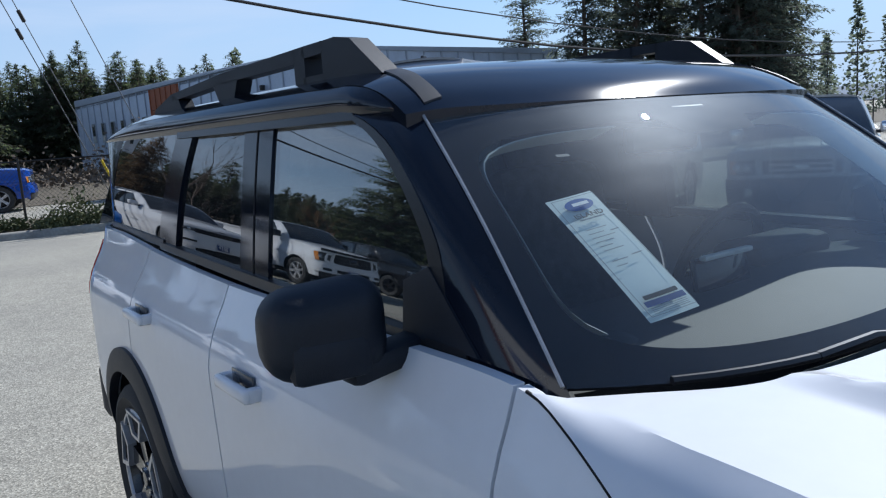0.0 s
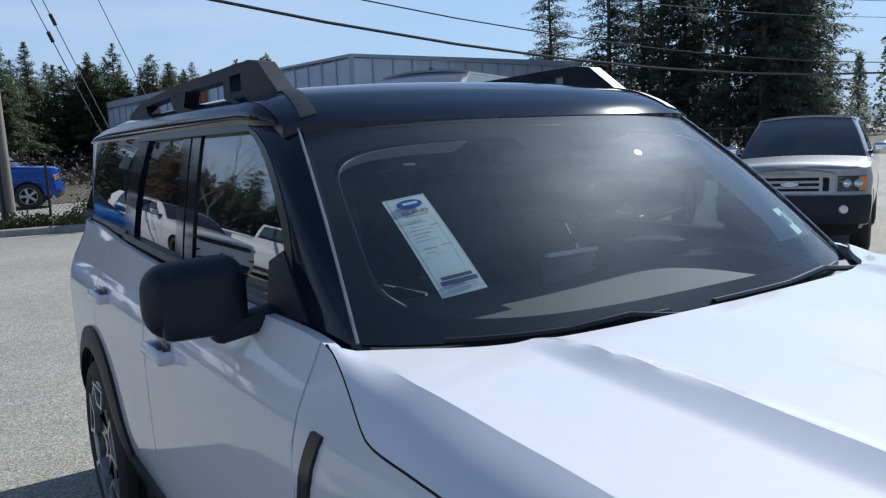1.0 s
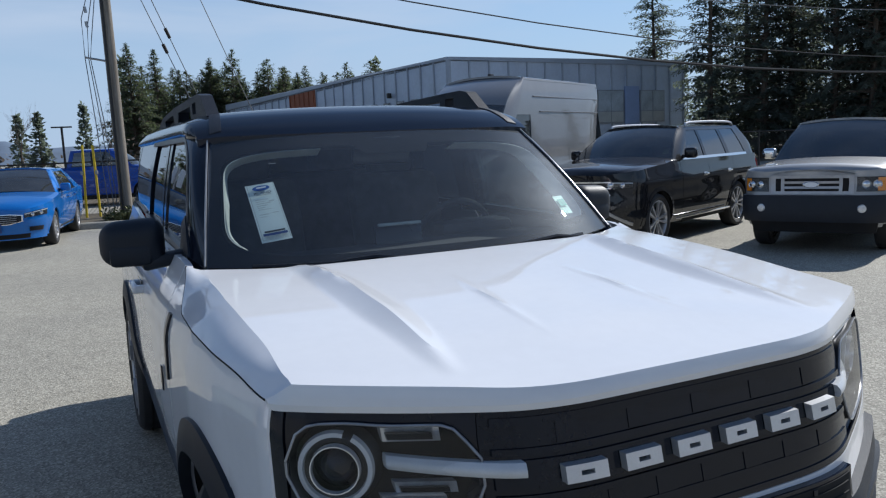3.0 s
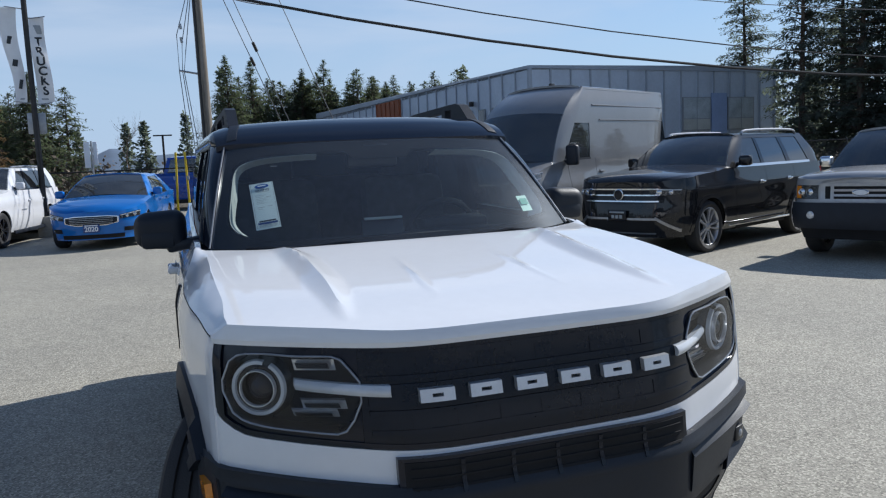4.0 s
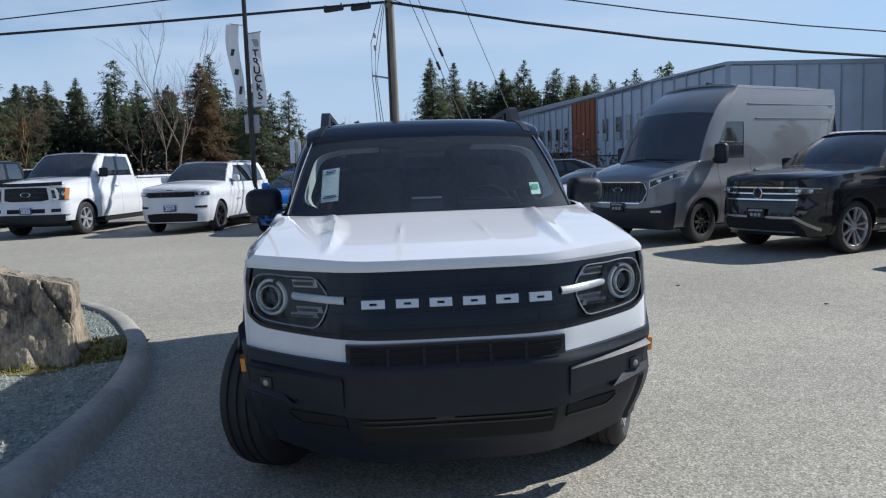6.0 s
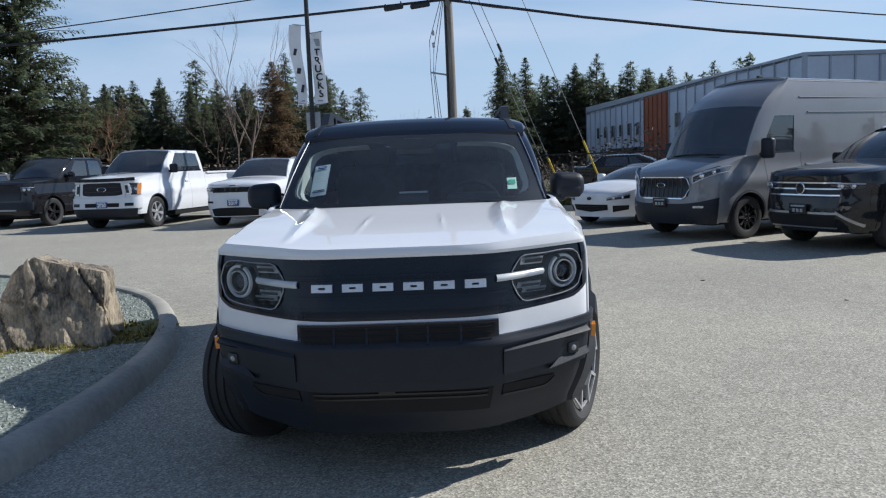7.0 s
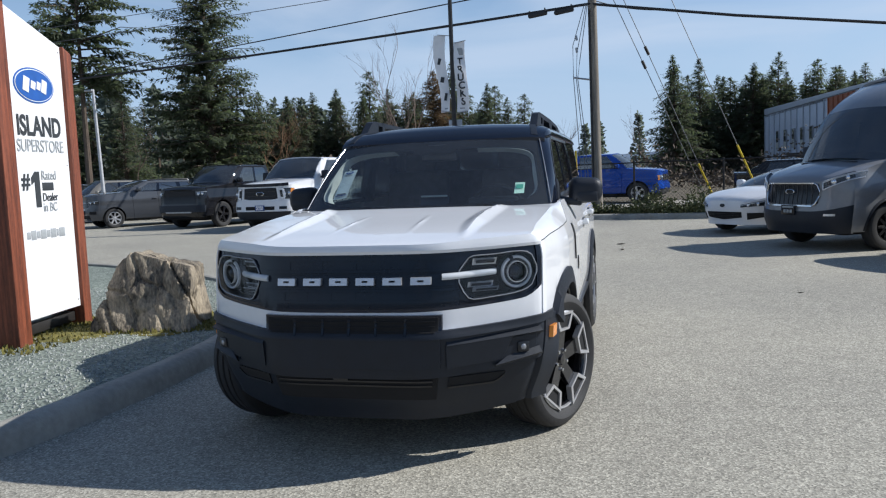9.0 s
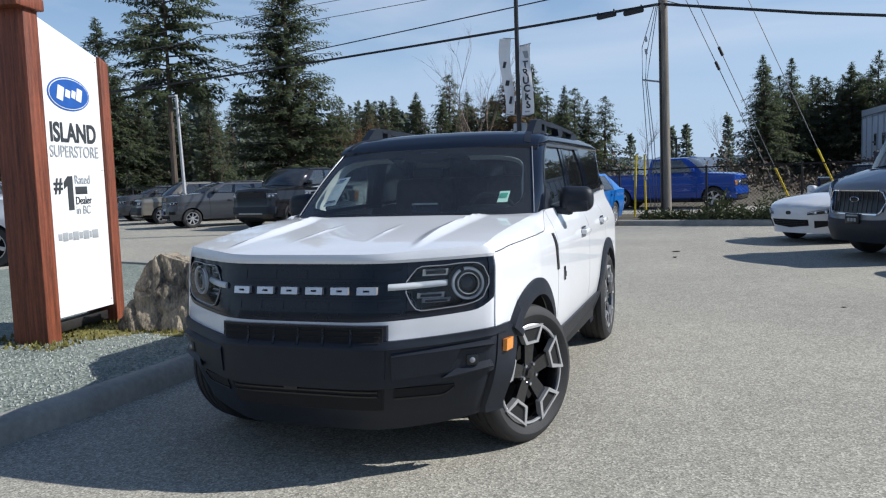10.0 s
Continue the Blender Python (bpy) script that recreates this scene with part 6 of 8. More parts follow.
def rails(c, y0, y1, x, material, h=0.06):
    z0 = c.roofz
    pts = [(x, y0, z0 + 0.01), (x, y0 + 0.12, z0 + h), (x, (y0 + y1) / 2, z0 + h + 0.015), (x, y1 - 0.15, z0 + h), (x, y1, z0)]
    c.both("roof_rail", Geo().add(*tube([tuple(p) for p in spline(pts, 5)], 0.02, 8)), material)


def arch_trim(c, material, w=0.06):
    s = c.s
    for cy in (0.0, s["wb"]):
        def fl(u, v, cy=cy):
            a = lerp(-0.1, math.pi + 0.1, u)
            r = lerp(c.ra - 0.006, c.ra + w, v)
            y, z = cy + r * math.cos(a), s["tr"] + r * math.sin(a)
            return (c.side(max(y, c.ycorner(0.9)), z)[0] + 0.012 - 0.006 * v, y, z)
        c.both("arch_trim", Geo().add(*sheet(fl, 24, 3, (-0.03, 0, 0), True)), material)


# black three-row crossover
c = generic("crossover", at(5.805, 7.446, -67, 0.96), "black three-row crossover with bright grille bars, parked in the sun", "car", suv_spec(hw=0.99, roofx=0.66, sill_mat=CHROME, mirror_mat=BLACKP, handle_mat=CHROME, rim_mat=ALU, wheel=dict(spokes=5, wi=0.012, wo=0.020, twin=True, split=0.03, rim=0.72)))
c.face("grille", -0.62, 0.62, lambda x: 0.76 + 0.03 * abs(x), 1.015, GRILLE, off=0.006, nx=21, nz=4)
for z in (0.795, 0.885, 0.970):
    c.face("grille_bar", -0.64, 0.64, z, z + 0.020, CHROME, off=0.020, thick=0.02, nx=21, nz=3)
lamp_pair(c, 0.50, 0.88, lambda x: 0.880 + 0.05 * (x - 0.5), lambda x: 0.995 - 0.05 * (x - 0.5))
badge(c, 0.900, 0.085, 0.085, GRILLE, CHROME, 0.03)
c.face("lower_intake", -0.60, 0.60, 0.34, 0.52, DARK, off=0.006, nx=21, nz=3)
c.face("bumper_trim", -0.62, 0.62, 0.535, 0.565, ALLOY, off=0.018, nx=21, nz=3)
c.face("bumper_trim", 0.60, 0.90, lambda x: 0.545 - 0.62 * (x - 0.60), lambda x: 0.585 - 0.60 * (x - 0.60), ALLOY, off=0.018, nx=10, nz=3, split=True)
c.face("bumper_trim", -0.62, 0.62, 0.33, 0.35, ALLOY, off=0.018, nx=21, nz=3)
plate(c, 0.60, None, GRILLE, 0.32)
rails(c, 1.5, 3.4, 0.66, ALU)
c.both("sill_trim", Geo().add(*rbox((0.985, 1.5, 0.36), (0.02, 2.0, 0.035), 0.008)), CHROME)
arch_trim(c, BLACKP, 0.05)
c.both("tail_lamp", Geo().add(*sheet(lambda u, v: c.side(lerp(3.75, 4.0, u), lerp(0.98, 1.12, v), 0.004), 4, 4, (-0.02, 0, 0), True)), REDL)

VANGREY = paint("van_grey_paint", (0.21, 0.215, 0.225), 0.3)
# high-roof van
c = generic("cargo_van", at(4.36, 9.54, -59, 0.97), "dark grey high-roof cargo van parked beside the crossover", "van", suv_spec(
    paint=VANGREY, fo=1.0, wb=3.75, ro=0.74, hw=1.02, tr=0.36, arch=0.42, roofx=0.80, roofz=2.68, roof_crown=0.07, rf=0.6,
    top=[(-1.0, 1.04), (-0.85, 1.11), (-0.6, 1.20), (-0.3, 1.29), (0.0, 1.36), (0.3, 1.39), (1.5, 1.41), (5.0, 1.43)], cab=(0.02, 1.22, 4.38, 4.46), seams=[0.46, 1.40, 2.7], wintop=2.04, glass_to=0.50, bow=0.22,
    xpow=2.2, bulge=0.17, windows=[(0.34, 1.24, 0.74, 1.28, FARG)], bpil=VANGREY, handles=((1.55, 1.18),), rim_mat=RIMBLACK, wheel=WV, mirror_mat=PLASTIC, mw=0.22, mh=0.34, sill_mat=PLASTIC, seats=((1.0, 2),)))
c.face("grille", -0.56, 0.56, lambda x: 0.72 + 0.05 * abs(x), lambda x: 1.06 - 0.03 * abs(x), GRILLE, off=0.010, nx=17, nz=4)
for z0, z1, a0, a1 in ((0.700, 0.718, -0.47, 0.47), (1.052, 1.070, -0.49, 0.49)):
    c.face("grille_frame", a0, a1, z0, z1, CHROME, off=0.022, thick=0.02, nx=17, nz=3)
for sg in (-1, 1):
    rim = [c.front(sg * x_, z_, 0.022) for x_, z_ in ((0.47, 0.709), (0.52, 0.745), (0.575, 0.86), (0.58, 0.93), (0.54, 1.030), (0.49, 1.061))]
    part("grille_frame", Geo().add(*tube(rim, 0.011, 6)), CHROME, c.root)
for k in range(10):
    c.face("grille_bar", -0.455 + k * 0.1, -0.440 + k * 0.1, 0.73, 1.035, SATIN, off=0.016, thick=0.01, nx=2, nz=4)
lamp_pair(c, 0.62, 0.97, lambda x: 0.955 + 0.52 * (x - 0.62), lambda x: 1.085 + 0.42 * (x - 0.62), outline=0.010)
badge(c, 0.930, 0.10, 0.040, GRILLE, CHROME, 0.03)
c.face("lower_bumper", -0.95, 0.95, 0.28, lambda x: 0.62 + 0.10 * (abs(x) / 0.95) ** 4, PLASTIC, off=0.010, nx=31, nz=5)
c.face("fog_lamp", 0.66, 0.80, 0.555, 0.590, LAMPIN, off=0.014, nx=4, nz=3, split=True)
for sg in (-1, 1):
    part("hood_vent", Geo().add(*rbox((sg * 0.42, -0.24, c.zt(-0.24) + 0.066), (0.34, 0.05, 0.012), 0.004, None)), PLASTIC, c.root)
plate(c, 0.64, None, GRILLE, 0.30)
for z, y0, y1 in ((2.10, 1.62, 4.22), (2.36, 1.42, 4.30)):
    c.both("side_moulding", Geo().add(*tube([(c.xg(y0, z) + 0.004, y0, z), (c.xg(y1, z) + 0.004, y1, z)], 0.012, 6)), DGREYP)
c.both("side_moulding", Geo().add(*rbox((1.035, 2.2, 0.62), (0.03, 2.4, 0.14), 0.01)), PLASTIC)
arch_trim(c, PLASTIC, 0.035)
part("aerial", Geo().add(*rbox((0, 1.50, 2.785), (0.06, 0.14, 0.07), 0.02)), SATIN, c.root)

# older silver pickup
c = generic("compact_pickup", at(7.68, 5.15, -63, 0.95), "older silver compact pickup with a black front bumper", "pickup", pickup_spec(paint=SILVERP, hw=0.90, fo=0.85, wb=3.2, roofx=0.62, roofz=1.70, tr=0.37, arch=0.42, crown=0.06,
    top=[(-0.95, 1.04), (-0.7, 1.09), (0.4, 1.15), (0.8, 1.17), (2.7, 1.18), (5.0, 1.19)], mirror_mat=CHROME, rim_mat=ALU, wheel=W5))
c.face("grille_frame", -0.50, 0.50, 0.78, 1.015, ALLOY, off=0.010, nx=17, nz=4)
c.face("grille", -0.44, 0.44, 0.815, 0.98, DARK, off=0.013, nx=17, nz=4)
for z in (0.848, 0.913):
    c.face("grille_bar", -0.36, 0.36, z, z + 0.030, ALLOY, off=0.024, thick=0.015, nx=13, nz=3)
for x0 in (-0.37, 0.33):
    c.face("grille_post", x0, x0 + 0.04, 0.81, 0.985, ALLOY, off=0.024, thick=0.015, nx=3, nz=3)
badge(c, 0.900, 0.10, 0.040, LOGOW, CHROME, 0.032)
lamp_pair(c, 0.53, 0.83, 0.81, 0.995, amber=0.08, bar=False)
c.face("bumper", -0.86, 0.86, 0.42, 0.765, PLASTIC, off=0.045, thick=0.08, nx=31, nz=6)
c.face("valance", -0.80, 0.80, 0.28, 0.43, DARK, off=0.005, thick=0.05, nx=21, nz=3)
for sg in (-1, 1):
    p = c.front(0.60, 0.60, 0.05)
    part("fog_lamp", Geo().add(*lathe([(0.0, 0.01), (0.045, 0.006), (0.055, -0.01)], 16, Matrix.Translation((sg * p[0], p[1], p[2])) @ pose(0, 0, 0, 90, 0, sg * 15))), LAMPIN, c.root)

# white coupe
c = generic("sports_coupe", at(3.5, 12.6, -50, 0.97), "low white sports coupe with a black grille", "car", car_spec(paint=WHITE2, wb=2.57, ro=0.8, roofz=1.22, roofx=0.54, cab=(0.25, 1.00, 1.85, 2.8), seams=[0.7, 2.0], windows=[(0.68, 1.68, 1.16, 1.76, FARG)], handles=((1.6, 0.82),),
    top=[(-0.95, 0.62), (-0.7, 0.70), (-0.3, 0.80), (0.3, 0.86), (0.6, 0.88), (2.5, 0.93), (4.0, 0.92)], seats=((1.1, 2),)))
c.face("grille", -0.46, 0.46, lambda x: 0.30 + 0.10 * abs(x), 0.46, DARK, off=0.006, nx=17, nz=3)
for k in range(3):
    c.face("grille_bar", -0.40, 0.40, 0.345 + k * 0.035, 0.352 + k * 0.035, SATIN, off=0.012, thick=0.01, nx=13, nz=2)
lamp_pair(c, 0.44, 0.80, lambda x: 0.545 + 0.10 * (x - 0.44), lambda x: 0.60 + 0.22 * (x - 0.44))
c.face("fog_pocket", 0.56, 0.80, lambda x: 0.30 + 0.2 * (x - 0.56), 0.44, DARK, off=0.006, nx=8, nz=3, split=True)
badge(c, 0.585, 0.055, 0.035, INK, SATIN, 0.012)

# white SUV with slatted grille
c = generic("family_suv", at(-5.30, 16.03, -10, 0.97), "white SUV with a black slatted grille and black wheels", "car", suv_spec(paint=WHITE2, hw=0.95, rim_mat=RIMBLACK, wheel=W5T, sill_mat=GLOSS, mirror_mat=WHITE2))
c.face("grille", -0.60, 0.60, 0.905, 1.035, GRILLE, off=0.010, nx=21, nz=4)
for k in range(7):
    xk = -0.48 + k * 0.16
    c.face("grille_slot", xk - 0.055, xk + 0.055, 0.920, 1.020, DARK, off=0.016, thick=0.01, nx=5, nz=3)
    c.face("slot_rim", xk - 0.055, xk + 0.055, 1.015, 1.025, SATIN, off=0.022, thick=0.01, nx=5, nz=2)
lamp_pair(c, 0.60, 0.88, 0.935, lambda x: 1.035 + 0.02 * (x - 0.6))
c.face("hood_badge", -0.10, 0.06, 1.075, 1.095, INK, off=0.012, thick=0.01, nx=5, nz=2)
c.face("lower_intake", -0.66, 0.66, lambda x: 0.30, lambda x: 0.52 - 0.12 * abs(x) ** 3, DARK, off=0.008, nx=21, nz=4)
c.face("fog_slot", 0.60, 0.84, 0.635, 0.685, DARK, off=0.008, nx=8, nz=3, split=True)
plate(c, 0.635, "2018", PLATEB, 0.32)
rails(c, 1.5, 3.4, 0.62, ALLOY, 0.04)
c.both("door_badge", Geo().add(*rbox((0.957, 1.2, 0.78), (0.008, 0.32, 0.022), 0.002)), INKG)
c.both("sill_trim", Geo().add(*rbox((0.945, 1.48, 0.30), (0.04, 2.0, 0.08), 0.01)), PLASTIC)

# blue sedan
c = generic("blue_sedan", at(-2.42, 14.8, -8), "bright blue sedan with a year card in place of its plate", "car", car_spec(rim_mat=ALU, mirror_mat=BLUE))
c.face("grille_frame", -0.50, 0.50, lambda x: 0.475 + 0.22 * max(0, abs(x) - 0.28), lambda x: 0.665 - 0.12 * max(0, abs(x) - 0.30), CHROME, off=0.008, nx=21, nz=4)
c.face("grille", -0.475, 0.475, lambda x: 0.49 + 0.22 * max(0, abs(x) - 0.28), lambda x: 0.65 - 0.12 * max(0, abs(x) - 0.30), GRILLE, off=0.011, nx=21, nz=4)
for k in range(4):
    c.face("grille_bar", -0.40, 0.40, 0.515 + k * 0.034, 0.524 + k * 0.034, ALLOY, off=0.018, thick=0.01, nx=15, nz=2)
lamp_pair(c, 0.52, 0.84, lambda x: 0.585 + 0.12 * (x - 0.52), lambda x: 0.665 + 0.20 * (x - 0.52))
c.face("lower_intake", -0.62, 0.62, 0.22, 0.30, DARK, off=0.008, nx=21, nz=3)
c.face("fog_slot", 0.60, 0.80, 0.34, 0.42, DARK, off=0.008, nx=8, nz=3, split=True)
plate(c, 0.42, "2020", PLATEB, 0.30)

# white full-size pickup
c = generic("full_size_pickup", at(-8.855, 16.716, -11), "white full-size pickup with a dark grille and chrome-free bumper", "pickup", pickup_spec(rim_mat=ALU, wheel=W6, mirror_mat=PLASTIC, mw=0.22, mh=0.24, rail_mat=WHITE2, roofz=2.03,
    top=[(-0.95, 1.24), (-0.75, 1.30), (0.2, 1.40), (0.6, 1.44), (2.5, 1.45), (2.55, 1.40), (5.0, 1.42)]))
c.face("grille_frame", -0.66, 0.66, 0.84, 1.245, WHITE2, off=0.012, nx=21, nz=4)
c.face("grille", -0.58, 0.58, lambda x: 0.885 + 0.16 * max(0, abs(x) - 0.4), lambda x: 1.215 - 0.05 * max(0, abs(x) - 0.4), GRILLE, off=0.018, nx=21, nz=4)
for z in (0.98, 1.10):
    c.face("grille_bar", -0.52, 0.52, z, z + 0.012, SATIN, off=0.026, thick=0.01, nx=15, nz=2)
badge(c, 1.050, 0.135, 0.055, GRILLE, CHROME, 0.034)
lamp_pair(c, 0.68, 0.98, 0.90, 1.20, amber=0.06, bar=False)
c.face("lamp_guide", 0.69, 0.80, 0.905, 0.950, LOGOW, off=0.026, thick=0.01, nx=5, nz=2, split=True)
c.face("lamp_guide", 0.69, 0.80, 1.150, 1.195, LOGOW, off=0.026, thick=0.01, nx=5, nz=2, split=True)
c.face("lamp_guide", 0.77, 0.82, 0.940, 1.160, LOGOW, off=0.026, thick=0.01, nx=3, nz=3, split=True)
c.face("bumper", -0.99, 0.99, 0.56, 0.84, WHITE2, off=0.035, thick=0.06, nx=31, nz=5)
c.face("bumper_slot", -0.50, 0.50, 0.60, 0.70, DARK, off=0.040, thick=0.02, nx=15, nz=3)
c.face("fog_pocket", 0.66, 0.86, 0.62, 0.70, GRILLE, off=0.040, thick=0.02, nx=6, nz=3, split=True)
c.face("valance", -0.94, 0.94, 0.34, 0.57, PLASTIC, off=0.010, thick=0.05, nx=21, nz=3)
plate(c, 0.655, "2020", PLATEB, 0.32, 0.05)
c.face("hood_deflector", -0.93, 0.93, lambda x: 1.245 + 0.02 * x * x, lambda x: 1.330 + 0.02 * x * x, GLOSS, off=0.020, thick=0.02, nx=21, nz=3)
arch_trim(c, PLASTIC, 0.02)

# black pickup
c = generic("black_pickup", at(-12.76, 18.8, -12), "black pickup with a large dark grille", "pickup", pickup_spec(paint=BLACKP, rim_mat=RIMBLACK, wheel=W5, mirror_mat=BLACKP))
c.face("grille", -0.66, 0.66, 0.80, 1.19, GRILLE, off=0.012, nx=21, nz=4)
lamp_pair(c, 0.68, 0.95, 1.03, 1.17)
c.face("bumper", -0.95, 0.95, 0.52, 0.74, PLASTIC, off=0.035, thick=0.06, nx=31, nz=5)
c.face("bumper_trim", -0.55, 0.55, 0.50, 0.54, ALLOY, off=0.045, thick=0.02, nx=15, nz=3)

# small grey SUV and the cars beside it
eco_spec = dict(hw=0.88, wb=2.52, ro=0.7, fo=0.8, tr=0.34, arch=0.39, roofz=1.58, cab=(0.5, 1.15, 2.85, 3.15), seams=[0.65, 1.55, 2.35],
                windows=[(0.8, 1.52, 1.25, 1.58, FARG), (1.62, 2.3, 1.66, 2.25, PRIVG), (2.4, 2.8, 2.4, 2.7, PRIVG)], handles=((1.4, 0.97), (2.2, 0.98)))
c = generic("small_suv", at(-17.1, 19.8, -36, 1.0), "small grey SUV with silver wheels", "car", suv_spec(paint=GREYP, rim_mat=ALU, wheel=W7, **eco_spec))
c.face("grille", -0.48, 0.48, lambda x: 0.70 + 0.1 * abs(x), 0.88, GRILLE, off=0.008, nx=15, nz=3)
lamp_pair(c, 0.46, 0.80, lambda x: 0.83 + 0.06 * (x - 0.46), lambda x: 0.93 + 0.10 * (x - 0.46))
c.face("lower_intake", -0.55, 0.55, 0.34, 0.46, DARK, off=0.008, nx=15, nz=3)
c.face("fog_slot", 0.55, 0.76, 0.50, 0.60, DARK, off=0.008, nx=8, nz=3, split=True)
plate(c, 0.56, None, PLATEB)
c.both("tail_lamp", Geo().add(*sheet(lambda u, v: c.side(lerp(2.95, 3.15, u), lerp(0.98, 1.10, v), 0.004), 4, 4, (-0.02, 0, 0), True)), REDL)
rails(c, 1.3, 2.8, 0.60, SATIN, 0.04)
c = generic("sand_pickup", at(-21.1, 22.9, -36, 0.97), "sand-grey small pickup with a dark grille", "pickup", pickup_spec(paint=mat("sand_paint", (0.20, 0.185, 0.16), 0.3, 0.35, var=0.04, scale=3, coat=1.0), hw=0.92, wb=3.1, roofx=0.62, roofz=1.72, tr=0.36, arch=0.41,
    top=[(-0.95, 1.0), (-0.6, 1.06), (0.4, 1.13), (0.8, 1.16), (2.7, 1.18), (5.0, 1.20)], bed=(2.78, 4.25)))
c.face("grille", -0.60, 0.60, 0.82, 0.98, GRILLE, off=0.008, nx=15, nz=3)
lamp_pair(c, 0.60, 0.86, 0.82, 0.98)
c.face("bumper", -0.86, 0.86, 0.40, 0.72, PLASTIC, off=0.02, thick=0.05, nx=21, nz=4)
c = generic("dark_hatchback", at(-25.0, 25.9, -36), "dark grey hatchback at the end of the row", "car", suv_spec(paint=DGREYP, **eco_spec))
lamp_pair(c, 0.46, 0.80, 0.83, 0.95)

# white pickup beyond the island
c = generic("white_truck", at(-12.0, 8.1, 111), "white pickup parked beyond the island", "pickup", pickup_spec(rim_mat=ALU, mirror_mat=WHITE2))
c.face("grille", -0.60, 0.60, 0.82, 1.12, GRILLE, off=0.012, nx=21, nz=4)
lamp_pair(c, 0.64, 0.95, 0.86, 1.11, amber=0.07)
c.face("bumper", -0.97, 0.97, 0.56, 0.80, WHITE2, off=0.035, thick=0.06, nx=31, nz=5)

# deep blue pickup and dark car on the road
c = generic("blue_pickup", at(1.30, 27.9, 78, 0.97), "deep blue pickup on the road behind the fence", "pickup", pickup_spec(paint=BLUE2, rim_mat=ALU, wheel=W5, mirror_mat=BLUE2, rail_mat=BLUE2))
c.face("grille", -0.50, 0.50, 0.86, 1.12, CHROME, off=0.012, nx=17, nz=4)
for k, x0 in enumerate((-0.43, 0.05)):
    for z0 in (0.88, 1.0):
        c.face("grille_hole", x0, x0 + 0.38, z0, z0 + 0.09, DARK, off=0.020, thick=0.01, nx=5, nz=3)
lamp_pair(c, 0.56, 0.93, 0.88, 1.08, amber=0.08)
c.face("bumper", -0.95, 0.95, 0.55, 0.78, BLUE2, off=0.035, thick=0.06, nx=31, nz=5)
c.face("valance", -0.9, 0.9, 0.36, 0.56, DARK, off=0.005, thick=0.05, nx=21, nz=3)
c = generic("dark_sedan", at(8.6, 27.5, 80), "dark sedan on the road behind the fence", "car", car_spec(paint=BLACKP))
lamp_pair(c, 0.52, 0.84, 0.60, 0.70)


# ---- the white SUV in the middle ----
def main_suv():
    s = dict(inset=0.008, tail=0.030, fo=0.85, wb=2.69, ro=0.83, hw=0.935, tr=0.363, arch=0.425, nose=[(0, 0), (0.30, 0.003), (0.45, 0.030), (0.60, 0.105), (0.75, 0.190), (0.88, 0.275), (0.926, 0.325), (0.938, 0.40), (0.958, 0.55), (0.985, 0.75), (1.0, 0.95)], rrear=0.30, w1=0.75, paint=WHITE, sill=0.42,
             top=[(-0.85, 1.042), (-0.46, 1.048), (-0.30, 1.062), (-0.06, 1.074), (0.20, 1.082), (0.33, 1.087), (0.37, 1.100), (0.42, 1.124), (0.50, 1.160), (0.565, 1.184), (0.64, 1.192), (0.75, 1.195), (1.7, 1.195), (2.4, 1.215), (3.0, 1.25), (3.5, 1.26)],
             rake=[(0.25, 0.09), (0.36, 0.03), (0.48, 0.0), (0.64, 0.0), (0.68, 0.018), (0.78, 0.028), (1.0, 0.075), (1.1, 0.085)],
             sec=[(0.3, 0.90), (0.45, 0.965), (0.6, 0.995), (0.8, 1.0), (0.98, 1.0), (1.07, 0.976), (1.2, 0.905), (1.3, 0.885)], roofx=0.702, roofz=1.69)
    c = Car("white_suv_with_black_roof", pose(-0.007, 0.03, 0, 0, 0, 0.5), "white boxy compact SUV with black roof, rails and cladding, wheels turned", "car", s)
    c.ra = 0.425
    R = c.root
    kc = 0.926
    ys = c.ycorner(kc)
    # flank panels with real gaps
    zs = c.zt
    c.flank("front_fender", ys - 0.012, 0.560, 0.0, -0.09, cell=0.03, zlo=lambda y: 0.668 if y < -0.25 else 0.42)
    c.flank("front_door", 0.568, 1.735, -0.09, -0.07)
    c.flank("rear_door", 1.743, 2.62, -0.07, 0.12)
    c.flank("rear_quarter", 2.628, c.yr, 0.12, 0.0)
    # rear
    part("rear_panel", Geo().add(*sheet(lambda u, v: (lerp(-1, 1, u) * c.side(c.yr, lerp(0.4, 1.26, v))[0], c.yr + 0.02 * math.sin(v * 3), lerp(0.4, 1.26, v)), 10, 10, (0, -0.03, 0), True)), WHITE, R)
    part("rear_bumper", Geo().add(*rbox((0, c.yr + 0.0, 0.5), (1.72, 0.14, 0.28), 0.05)), PLASTIC, R)
    c.both("tail_lamp", Geo().add(*sheet(lambda u, v: c.side(lerp(3.35, 3.50, u), lerp(0.98, 1.2, v), 0.006), 6, 6, (-0.03, 0, 0), True)), REDL)

    # clamshell hood
    zc = curve([(-0.84, 1.050), (-0.80, 1.057), (-0.66, 1.080), (-0.45, 1.108), (0.0, 1.153), (0.20, 1.174), (0.34, 1.187), (0.5, 1.190)])
    sh = curve([(-0.80, 1.050), (-0.70, 1.062), (-0.45, 1.094), (-0.2, 1.124), (0.0, 1.144), (0.30, 1.166), (0.45, 1.174), (0.60, 1.184)])
    fs = curve([(-0.47, 0.950), (-0.3, 0.922), (-0.1, 0.905), (0.2, 0.898), (0.36, 0.905), (0.56, 0.955)])
    rear = curve([(0.0, 0.320), (0.3, 0.330), (0.5, 0.352), (0.65, 0.400), (0.78, 0.490), (0.9, 0.572)])
